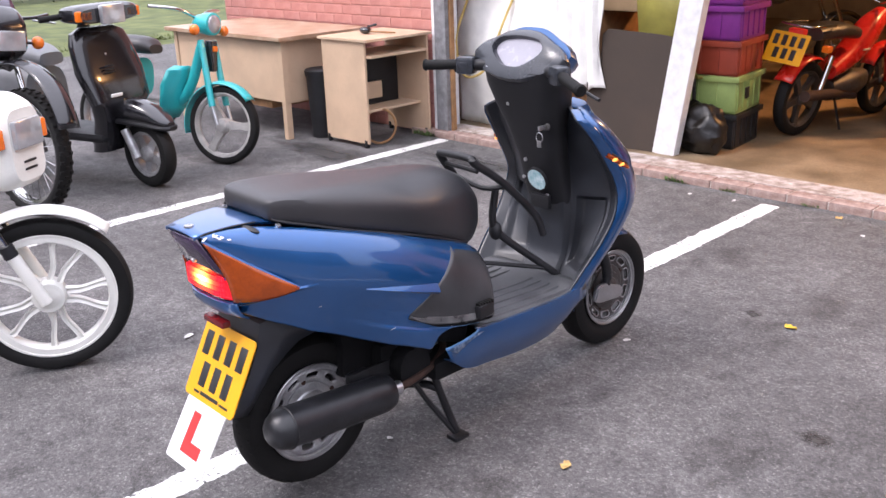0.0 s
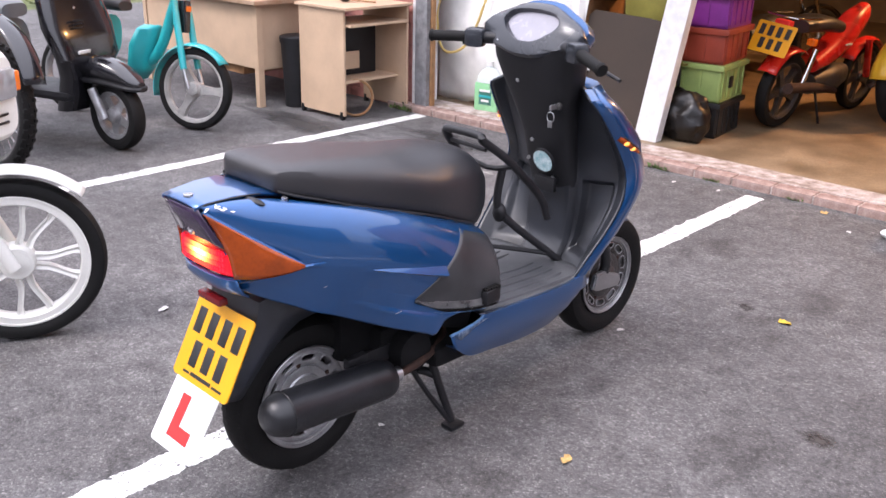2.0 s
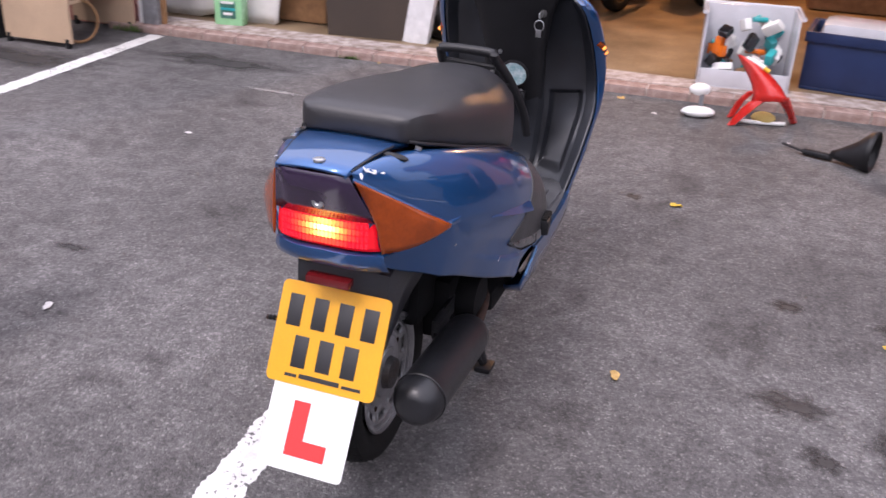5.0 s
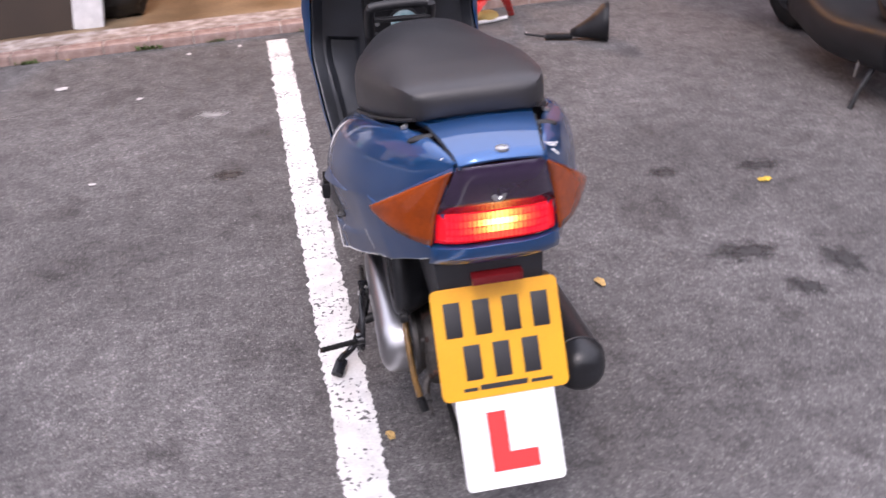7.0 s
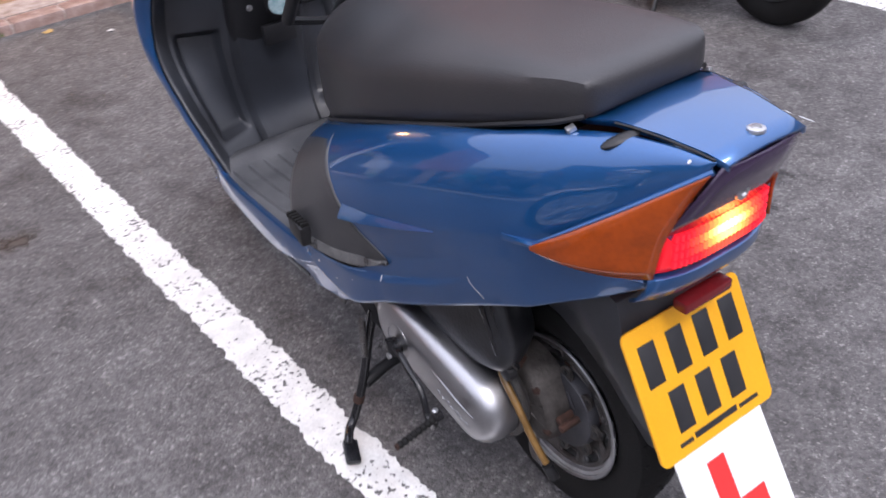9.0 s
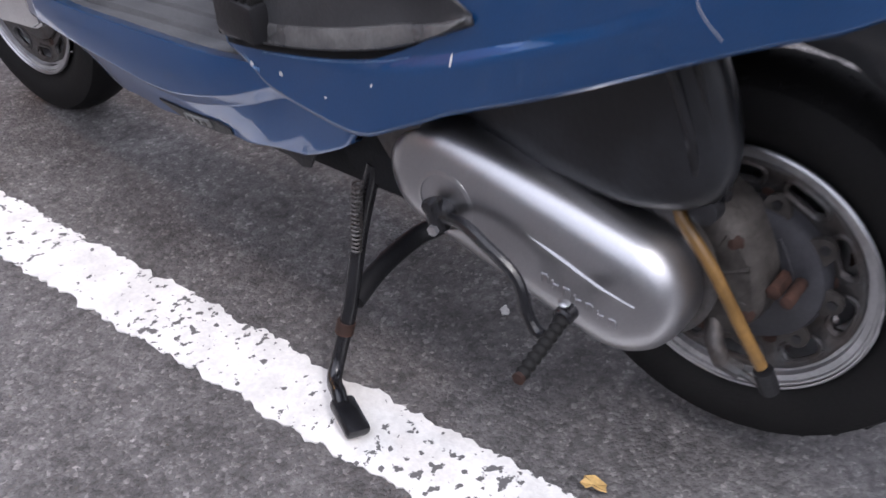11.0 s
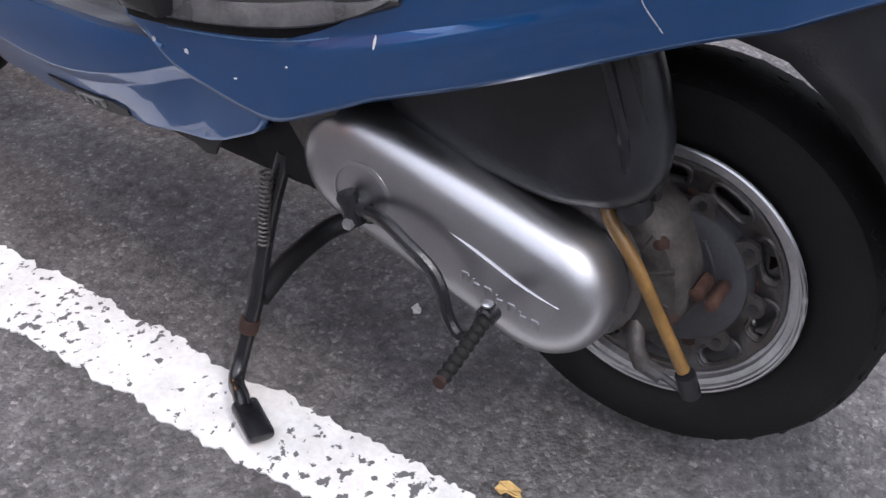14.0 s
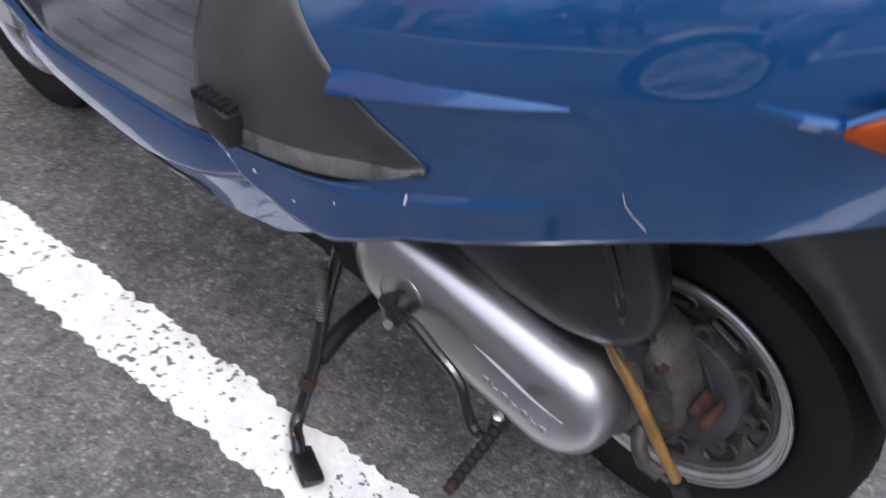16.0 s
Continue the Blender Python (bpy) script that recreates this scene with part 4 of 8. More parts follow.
box(bm, (-0.03, 1.115, 0.585), (0.045, 1.132, 0.63), 0.004)
part("hook_plate", bm, M["black"], scooter)

# steering column cover, proud of the shield
bm = B()
rows = []
for z, w, d in ((0.42, 0.055, 0.01), (0.50, 0.068, 0.05), (0.62, 0.078, 0.07), (0.76, 0.080, 0.08), (0.86, 0.096, 0.09), (0.93, 0.118, 0.12), (0.99, 0.134, 0.12), (1.035, 0.128, 0.11)):
    y0 = 1.128 - 0.31 * (z - 0.62) + 0.016 * max(0.0, min(1.0, (0.90 - z) / 0.1))
    rows.append([(1.12 * w * math.copysign(abs(math.cos(t)) ** 0.5, math.cos(t)), y0 + d * 0.5 + d * 0.5 * math.copysign(abs(math.sin(t)) ** 0.6, math.sin(t)), z) for t in (2 * math.pi * k / 28 for k in range(28))])
rings(bm, rows)
part("column_cover", bm, M["black"], scooter, "dark grey steering column cover")

# handlebar cover, dash, grips and levers
dash_m = pose(-0.012, 1.035, 1.082, 60, 0, 0)


HOOD = outline([(0.187, -0.006), (0.170, 0.022), (0.112, 0.054), (0.052, 0.080), (0, 0.084), (-0.052, 0.080), (-0.112, 0.054), (-0.170, 0.022), (-0.187, -0.006), (-0.166, -0.034), (-0.085, -0.070), (0, -0.084), (0.085, -0.070), (0.166, -0.034)])
DIAL = outline([(0.094, 0.014), (0.080, 0.038), (0.038, 0.050), (0, 0.052), (-0.038, 0.050), (-0.080, 0.038), (-0.094, 0.014), (-0.064, -0.018), (-0.034, -0.036), (0, -0.040), (0.034, -0.036), (0.064, -0.018)])


def at_depth(pts, s, z):
    return [(x * s, y * s, z) for x, y in pts]


bm = B()
rings(bm, [at_depth(HOOD, 0.55, -0.11), at_depth(HOOD, 0.82, -0.080), at_depth(HOOD, 0.95, -0.045), at_depth(HOOD, 1.0, -0.018), at_depth(HOOD, 0.985, -0.004), at_depth(HOOD, 0.94, 0.003), at_depth(DIAL, 1.16, 0.013), at_depth(DIAL, 1.08, 0.013), at_depth(DIAL, 1.02, 0.004), at_depth(DIAL, 1.0, -0.010)], caps=False)
dash = part("handlebar_cover", bm, M["dash_grey"], scooter, "dark grey handlebar cover with a silvery sheen")
dash.matrix_local = dash_m
bm = B()
rings(bm, [at_depth(HOOD, 0.96, -0.030), at_depth(HOOD, 0.97, -0.060), at_depth(HOOD, 0.85, -0.10), at_depth(HOOD, 0.60, -0.135), at_depth(HOOD, 0.25, -0.15)])
bmesh.ops.transform(bm, matrix=Matrix.Translation((0, 0.022, 0)), verts=bm.verts)
part("headlamp_cowl", bm, M["blue"], dash, "blue front half of the handlebar cowl")
bm = B()
lathe(bm, [(0, 0.005), (0.003, 0.004), (0.003, 0.001)], (-0.10, -0.046, 0.003), "z", 10)
part("cover_screw", bm, M["steel"], dash)
M["dial"] = mat("pale_dial", (0.29, 0.28, 0.32), 0.25, var=0.06, scale=30, bump=0.0, coat=0.8)
bm = B()
f = bm.faces.new([bm.verts.new((x, y, -0.004)) for x, y in DIAL])
part("dial_face", bm, M["dial"], dash, "pale instrument dial behind a clear cover")
for i in range(9):
    a = math.radians(200 - 27 * i)
    bm = B()
    box(bm, (-0.0008, 0.029, -0.0045), (0.0008, 0.033, -0.0035), 0, pose(0, -0.008, 0, 0, 0, math.degrees(a) - 90))
    part("dial_mark", bm, M["bike_label"], dash)
for side in (1, -1):
    y0, z0 = (1.0, 1.03)
    bm = B()
    tube(bm, [(side * 0.10, 1.035, 1.045), (side * 0.19, 1.0, 1.040), (side * 0.225, 0.975, 1.035)], 0.018, 10, 4)
    part("switch_stem", bm, M["black"], scooter)
    bm = B()
    box(bm, (-0.030, -0.026, -0.028), (0.030, 0.025, 0.028), 0.013, pose(side * 0.190, 0.995, 1.042, 0, 0, -side * 25))
    box(bm, (-0.018, -0.03, -0.008), (0.018, -0.02, 0.012), 0.003, pose(side * 0.195, 0.995, 1.042, 0, 0, -side * 25))
    part("switch_box", bm, M["dash_grey"], scooter)
    bm = B()
    rows = []
    a, b = Vector((side * 0.20, 0.985, 1.044)), (Vector((0.325, 0.925, 1.020)) if side > 0 else Vector((-0.312, 0.925, 1.040)))
    n = 22
    for k in range(n + 1):
        p = a.lerp(b, k / n)
        r = (0.0165 if k % 2 else 0.0155) + (0.003 if k in (0, 1, n - 1) else 0)
        d = (b - a).normalized()
        u = d.cross(Vector((0, 0, 1))).normalized()
        v = d.cross(u)
        rows.append([p + r * (math.cos(t) * u + math.sin(t) * v) for t in np.linspace(0, 6.283, 15)[:-1]])
    rings(bm, rows)
    part("grip", bm, M["rubber"], scooter, "black rubber handlebar grip")
    bm = B()
    up = 0.0 if side > 0 else 0.026
    tube(bm, [(side * 0.20, 1.03 + up, 1.028 + up), (side * 0.25, 1.015 + up, 1.012 + up), (side * 0.29, 0.990 + up, 1.005 + up), (side * (0.35 if side > 0 else 0.315), 0.972 + up, 0.992 + up)], 0.006, 8, 4, 0.005)
    part("brake_lever", bm, M["matt_black"], scooter, "black brake lever")

# loose tubular carrier standing in the footwell
rack = thing("tubular_carrier", pose(-0.052, 0.008, 0, 0, 0, -1.9), "black tubular carrier leaning on the footboard and the leg shield", "carrier")


# ---- wheels ----
def tyre(bm, r, width, rim, seg=56, knobs=0):
    w = width / 2
    prof = [(-w * 0.62, rim), (-w * 0.86, rim + (r - rim) * 0.25), (-w, rim + (r - rim) * 0.55), (-w * 0.88, rim + (r - rim) * 0.82), (-w * 0.55, r - 0.004), (0, r), (w * 0.55, r - 0.004), (w * 0.88, rim + (r - rim) * 0.82), (w, rim + (r - rim) * 0.55), (w * 0.86, rim + (r - rim) * 0.25), (w * 0.62, rim)]
    lathe(bm, prof, (0, 0, 0), "x", seg, caps=False)
    return bm


def tread(parent, r, width, count, m):
    rnd = random.Random(3)
    base = B()
    box(base, (-width * 0.44, -0.004, -0.0035), (-0.004, 0.004, 0.0015), 0.001)
    bmesh.ops.transform(base, matrix=pose(0, 0, 0, 0, -14, 24), verts=base.verts)
    other = B()
    box(other, (0.004, -0.004, -0.0035), (width * 0.44, 0.004, 0.0015), 0.001)
    bmesh.ops.transform(other, matrix=pose(0, 0, 0, 0, 14, -24), verts=other.verts)
    a, b = part("tread_block", base, m, parent), part("tread_block", other, m, parent)
    for k in range(count):
        t = 2 * math.pi * k / count
        for src, off in ((a, 0), (b, math.pi / count)):
            ob = src if k == 0 else new("tread_block", src.data)
            ob.parent = parent
            ob.matrix_local = Matrix.Rotation(t + off, 4, "X") @ Matrix.Translation((0, 0, r - 0.002))


def dished_rim(bm, rim, width):
    w = width / 2
    lathe(bm, [(-w, rim + 0.006), (-w - 0.001, rim + 0.003), (-w, rim - 0.001), (-w + 0.003, rim - 0.002), (-w + 0.004, rim - 0.008), (-w + 0.011, rim - 0.009), (-w + 0.012, rim - 0.016), (-w + 0.022, rim - 0.018), (0, rim - 0.020), (w - 0.022, rim - 0.018), (w - 0.012, rim - 0.016), (w - 0.011, rim - 0.009), (w - 0.004, rim - 0.008), (w - 0.003, rim - 0.002), (w, rim - 0.001), (w + 0.001, rim + 0.003), (w, rim + 0.006)], (0, 0, 0), "x", 64, caps=False)
    return bm


def slotted_web(bm, x0, r_in, r_out, n, rc, half, span, dish):
    """A ring with n rounded slots through it, dished inwards by dish towards its inner edge."""
    cols = []
    for k in range(n):
        a0 = 2 * math.pi * k / n
        for f in np.linspace(-1, 1, 13):
            h = half * max(0.0, 1 - max(0.0, (abs(f) - 0.55) / 0.45) ** 2) ** 0.5
            cols.append((a0 + f * span / 2, h))
    rows = []
    for a, h in cols:
        row = []
        for r in (r_in, (r_in + rc - half) / 2, rc - h, rc + h, (r_out + rc + half) / 2, r_out):
            f = (r - r_in) / (r_out - r_in)
            row.append(bm.verts.new((x0 * (1 - dish * (1 - f)), r * math.cos(a), r * math.sin(a))))
        rows.append(row)
    for i in range(len(rows)):
        a, b = rows[i], rows[(i + 1) % len(rows)]
        hole = cols[i][1] > 0.0005 or cols[(i + 1) % len(rows)][1] > 0.0005
        for j in range(5):
            if not (j == 2 and (hole and i % 13 != 12)):
                vs = list(dict.fromkeys((a[j], a[j + 1], b[j + 1], b[j])))
                bm.faces.new(vs)
    bmesh.ops.remove_doubles(bm, verts=bm.verts, dist=1e-5)
    return bm


def scooter_wheel(name, centre, parent, spin=0, size=0.215, face="rim"):
    hub = part(name, lathe(B(), [(-0.055, 0.02), (-0.05, 0.034), (-0.02, 0.042), (0.02, 0.042), (0.05, 0.034), (0.055, 0.02)], (0, 0, 0), "x", 28), M["dull"], parent, "black tyre on a cast silver rim")
    hub.matrix_local = pose(*centre, spin, 0, 0)
    part("tyre", tyre(B(), size, 0.100, 0.133), M["rubber"], hub)
    part("rim", dished_rim(B(), 0.133, 0.084), M["rim"], hub)
    for sx in (-1, 1):
        # left face in darker metal: the shade on that side is in its colour
        web = part("rim_web", slotted_web(B(), sx * 0.030, 0.080, 0.121, 10, 0.1045, 0.0085, radians(23), 0.35), M[face] if sx > 0 else M["dull"], hub, "cast silver web with rounded slots")
        thick(web, 0.007, 0.0)
        for k in range(10):
            bm = B()
            a = 2 * math.pi * k / 10
            outline_ = []
            for t in np.linspace(0, 2 * math.pi, 29):
                b, r = a + radians(13) * math.copysign(abs(math.cos(t)) ** 0.45, math.cos(t)), 0.1045 + 0.0105 * math.copysign(abs(math.sin(t)) ** 0.7, math.sin(t))
                outline_.append((sx * (0.0335 - 0.010 * (0.121 - r) / 0.041), r * math.cos(b), r * math.sin(b)))
            tube(bm, outline_, 0.0022, 6, 0)
            part("slot_rim", bm, M["rim"] if sx > 0 else M["dull"], web)
        bm = B()
        lathe(bm, [(sx * 0.020, 0.082), (sx * 0.028, 0.080), (sx * 0.031, 0.072), (sx * 0.030, 0.060), (sx * 0.034, 0.056), (sx * 0.036, 0.03)], (0, 0, 0), "x", 40, caps=False)
        part("drum_face", bm, M["dull"] if sx < 0 else M[face], hub)
        bm = B()
        tube(bm, [(sx * 0.0425, 0.1365 * math.cos(t), 0.1365 * math.sin(t)) for t in np.linspace(0, 2 * math.pi, 73)], 0.0024, 7, 0)
        part("rim_lip", bm, M["cvt"], hub, "bright polished rim edge")
        for k in range(5):
            bm = B()
            lathe(bm, [(sx * 0.018, 0.008), (sx * 0.026, 0.008), (sx * 0.027, 0.003)], (0, 0.088 * math.cos(1.257 * k + 0.3), 0.088 * math.sin(1.257 * k + 0.3)), "x", 6)
            part("rim_bolt", bm, M["rust"], hub)
    return hub


rear_wheel = scooter_wheel("rear_wheel", (-0.0106, 0.171, 0.231), scooter, 8, 0.209)
front_wheel = scooter_wheel("front_wheel", (0, 1.46, 0.216), scooter, 11, face="dull")
tread(rear_wheel.children[0], 0.211, 0.098, 34, M["rubber"])

# rear running gear
def stadium(x, inset, n=28):
    """Long rounded outline of the belt case, drawn in by inset."""
    a, b, ra, rb = Vector((0.439, 0.305)), Vector((0.238, 0.253)), 0.067 - inset, 0.068 - inset
    d = (a - b).normalized()
    side = Vector((-d.y, d.x))
    out = []
    for c, r, t0 in ((a, ra, -math.pi / 2), (b, rb, math.pi / 2)):
        for k in range(n + 1):
            t = t0 + math.pi * k / n
            p = c + r * (math.cos(t) * d + math.sin(t) * side)
            out.append((x, p.x, p.y))
    return out


bm = B()
rings(bm, [stadium(x, i) for x, i in ((-0.130, 0.005), (-0.134, 0.0), (-0.150, 0.0), (-0.162, 0.0006), (-0.173, 0.0030), (-0.181, 0.0075), (-0.187, 0.0135), (-0.1910, 0.021), (-0.1935, 0.030), (-0.1948, 0.040), (-0.1953, 0.048))])
cvt = part("belt_case", bm, M["cvt"], scooter, "satin silver belt case with an embossed mark")
bm = B()
rings(bm, [stadium(x, i) for x, i in ((-0.080, 0.004), (-0.112, -0.002), (-0.118, -0.0085), (-0.127, -0.009), (-0.129, -0.006), (-0.131, 0.004))])
part("case_flange", bm, M["dull"], cvt, "dull grey inner half of the belt case")
bm = B()
tube(bm, [(-0.1930, 0.321, 0.293), (-0.1953, 0.285, 0.283), (-0.1955, 0.245, 0.270), (-0.1940, 0.208, 0.262)], 0.0024, 6, 5, 0.0012)
part("case_ridge", bm, M["cvt"], cvt)
bm = B()
lathe(bm, [(0.004, 0.036), (-0.002, 0.034), (-0.003, 0.030), (0.004, 0.027)], (-0.1935, 0.418, 0.292), "x", 28, caps=False)
part("pivot_ring", bm, M["cvt"], cvt)
rnd = random.Random(4)
for i in range(7):  # raised mark, not legible
    y, z = 0.304 - i * 0.0123, 0.2535 - i * 0.0031
    for dy, dz, w, h in ((0, 0.0, 0.0009, 0.0048), (0.0035, 0.0, 0.0030, 0.0009)) if i % 2 else ((0.0, 0.0, 0.0009, 0.0048), (0.0035, 0.004, 0.003, 0.0009), (0.0065, -0.001, 0.0009, 0.004)):
        bm = B()
        box(bm, (-0.1967, y - dy - w, z + dz - h), (-0.1880, y - dy + w, z + dz + h), 0.0004)
        part("embossed_mark", bm, M["cvt"], cvt)
M["casting"] = mat("oxidised_casting", (0.048, 0.041, 0.037), 0.68, metal=0.25, var=0.45, scale=30, bump=0.7, bscale=170, second=(0.105, 0.095, 0.088), amount=0.5)
M["plate_dark"] = mat("painted_drum_cover", (0.055, 0.055, 0.062), 0.45, metal=0.3, var=0.3, scale=18, bump=0.3, bscale=200)
bm = B()
lathe(bm, [(0.010, 0.077), (-0.004, 0.077), (-0.010, 0.074), (-0.013, 0.066), (-0.015, 0.03), (-0.015, 0.002)], (-0.046, 0.160, 0.238), "x", 40)
drum = part("drum_cover", bm, M["plate_dark"], scooter, "dark grey painted brake drum cover")
bm = B()
tube(bm, [(-0.0605, 0.135, 0.290), (-0.0615, 0.118, 0.262), (-0.0605, 0.112, 0.242)], 0.0018, 6, 4)
part("cover_ridge", bm, M["plate_dark"], drum)
for k in range(7):
    a = radians(-125 + 41 * k)
    bm = B()
    out = [(0.012 * math.cos(t) * (1.0 if math.sin(t) > 0 else 1.25), 0.011 * math.sin(t) + (0.0 if math.sin(t) > 0 else -0.006)) for t in np.linspace(0, 2 * math.pi, 17)[:-1]]
    plate_of(bm, out, 0.006, Matrix.Translation((-0.054, 0.160 - 0.082 * math.cos(a), 0.238 + 0.082 * math.sin(a))) @ Matrix.Rotation(math.pi / 2 - a, 4, "X") @ Matrix(((0, 0, 1, 0), (-1, 0, 0, 0), (0, 1, 0, 0), (0, 0, 0, 1))))
    tab = part("cover_tab", bm, M["casting"], drum)
    bm = B()
    lathe(bm, [(0.002, 0.0048), (-0.0012, 0.0048), (-0.0014, 0.001)], (-0.0545, 0.160 - 0.083 * math.cos(a), 0.238 + 0.083 * math.sin(a)), "x", 12)
    part("tab_hole", bm, M["matt_black"], tab)
bm = B()
rings(bm, [[(x, 0.188 + (y - 0.188) * s, 0.255 + (z - 0.255) * s) for y, z in outline([(0.245, 0.330), (0.205, 0.335), (0.165, 0.318), (0.140, 0.285), (0.128, 0.250), (0.130, 0.215), (0.150, 0.192), (0.190, 0.186), (0.235, 0.200), (0.260, 0.260)], 40, (0.188, 0.255))] for x, s in ((-0.05, 1.04), (-0.085, 1.0), (-0.097, 0.96), (-0.104, 0.86), (-0.107, 0.60))])
gear = part("gear_case", bm, M["casting"], scooter, "oxidised grey gearbox casting")
for k in range(5):
    bm = B()
    a = radians(-60 + 42 * k)
    tube(bm, [(-0.106, 0.188 - 0.020 * math.cos(a), 0.255 + 0.022 * math.sin(a)), (-0.103, 0.188 - 0.050 * math.cos(a), 0.255 + 0.055 * math.sin(a))], 0.003, 6, 0)
    part("case_rib", bm, M["casting"], gear)
for y, z in ((0.163, 0.297), (0.178, 0.198), (0.140, 0.226), (0.205, 0.325)):
    bm = B()
    lathe(bm, [(0.012, 0.0105), (-0.004, 0.0100), (-0.006, 0.007), (-0.008, 0.003)], (-0.098, y, z), "x", 10)
    part("case_bolt", bm, M["rust"], gear)
bm = B()
lathe(bm, [(0.012, 0.008), (-0.010, 0.008), (-0.011, 0.004)], (-0.136, 0.187, 0.281), "x", 6)
part("cover_bolt", bm, M["steel"], cvt)
bm = B()
lathe(bm, [(0.030, 0.012), (-0.002, 0.012)], (-0.130, 0.187, 0.281), "x", 14)
part("bolt_boss", bm, M["dull"], cvt)
bm = B()
lathe(bm, [(0.03, 0.0065), (-0.006, 0.0065), (-0.007, 0.004)], (-0.094, 0.106, 0.254), "x", 10)
lathe(bm, [(0.03, 0.0080), (-0.002, 0.0080), (-0.003, 0.005)], (-0.088, 0.122, 0.252), "x", 6)
part("brake_pivot", bm, mat("bright_rust", (0.045, 0.020, 0.014), 0.8, metal=0.1, var=0.5, scale=70, bump=0.6, bscale=200, second=(0.085, 0.038, 0.025)), scooter, "brown rusty brake pivot")
bm = B()
tube(bm, [(-0.10, 0.168, 0.206), (-0.112, 0.158, 0.186), (-0.114, 0.147, 0.170)], 0.009, 10, 3)
tube(bm, [(-0.114, 0.152, 0.172), (-0.112, 0.128, 0.166)], 0.0085, 8)
tube(bm, [(-0.112, 0.128, 0.166), (-0.110, 0.10, 0.156)], 0.0035, 6)
part("brake_arm", bm, M["dull"], scooter, "grimy brake arm and adjuster")
M["hose"] = mat("amber_hose", (0.19, 0.105, 0.03), 0.35, var=0.3, scale=30, bump=0.1)
bm = B()
tube(bm, [(-0.135, 0.206, 0.340), (-0.140, 0.195, 0.326), (-0.141, 0.165, 0.294), (-0.138, 0.127, 0.237), (-0.132, 0.106, 0.201)], 0.0062, 10, 5)
part("breather_hose", bm, M["hose"], scooter, "yellowed clear breather hose")
bm = B()
tube(bm, [(-0.131, 0.104, 0.197), (-0.125, 0.095, 0.172)], 0.0095, 10)
part("hose_plug", bm, M["black"], scooter)
# air filter box
bm = B()
out = outline([(0.450, 0.372), (0.433, 0.356), (0.388, 0.347), (0.32, 0.334), (0.274, 0.331), (0.22, 0.336), (0.191, 0.345), (0.169, 0.359), (0.158, 0.378), (0.155, 0.404), (0.163, 0.44), (0.180, 0.480), (0.21, 0.52), (0.30, 0.495), (0.40, 0.435)], 64, (0.29, 0.40))
rings(bm, [[(x, 0.27 + (y - 0.27) * s, 0.40 + (z - 0.40) * s) for y, z in out] for x, s in ((-0.078, 0.70), (-0.105, 0.86), (-0.126, 0.945), (-0.140, 0.98), (-0.149, 0.965), (-0.155, 0.92), (-0.159, 0.80), (-0.161, 0.5))])
airbox = part("air_filter_box", bm, M["air_black"], scooter, "dusty black air filter box")
for dy, x in ((0.010, -0.154), (-0.010, -0.147)):
    bm = B()
    tube(bm, [(x + 0.012, 0.176 + dy, 0.364), (x, 0.176 + dy, 0.388), (x - 0.004, 0.184 + dy, 0.42), (x - 0.006, 0.204 + dy, 0.468), (x - 0.006, 0.222 + dy, 0.505)], 0.0055, 8, 5)
    part("box_rib", bm, M["gloss_black"], airbox)
bm = B()
lathe(bm, [(0.01, 0.014), (-0.004, 0.013), (-0.006, 0.006)], (-0.146, 0.178, 0.352), "x", 16)
part("drain_spout", bm, M["black"], airbox)
bm = B()
plate_of(bm, [(0.525, 0.348), (0.450, 0.372), (0.478, 0.300), (0.492, 0.306)], 0.004, Matrix.Translation((-0.186, 0, 0)) @ Matrix(((0, 0, 1, 0), (1, 0, 0, 0), (0, 1, 0, 0), (0, 0, 0, 1))))
part("engine_bracket", bm, M["dull"], scooter, "grey steel bracket beside the belt case")
bm = B()
rings(bm, [[(x, 0.505, 0.355), (x, 0.558, 0.335), (x, 0.562, 0.295), (x, 0.541, 0.272), (x, 0.478, 0.266), (x, 0.478, 0.31)] for x in (-0.185, -0.14)])
part("stand_mount", bm, M["dead_black"], scooter, "black stand mounting lug")
# engine and swing arm lumps
bm = B()
box(bm, (-0.08, 0.36, 0.22), (0.10, 0.56, 0.38), 0.02)
box(bm, (-0.05, 0.26, 0.30), (0.06, 0.40, 0.46), 0.02)
lathe(bm, [(0, 0.05), (0.04, 0.06), (0.07, 0.055), (0.075, 0.02)], (0.08, 0.44, 0.31), "x", 20)
engine = part("engine", bm, M["dead_black"], scooter, "dark oily engine block")
for k in range(5):
    bm = B()
    box(bm, (-0.06, 0.575 + 0.0 * k, 0.255 + 0.022 * k), (0.07, 0.64, 0.262 + 0.022 * k), 0.002)
    part("cooling_fin", bm, M["dull"], engine)
bm = B()
tube(bm, [(0.04, 0.62, 0.31), (0.10, 0.59, 0.300), (0.145, 0.50, 0.288), (0.163, 0.40, 0.280), (0.165, 0.33, 0.278)], 0.0105, 10, 5)
exhaust = part("exhaust_pipe", bm, M["rust"], scooter, "rusty steel exhaust header pipe")
M["silencer"] = mat("silencer_black", (0.010, 0.0105, 0.0125), 0.36, var=0.35, scale=18, bump=0.25, bscale=240, second=(0.020, 0.021, 0.025))

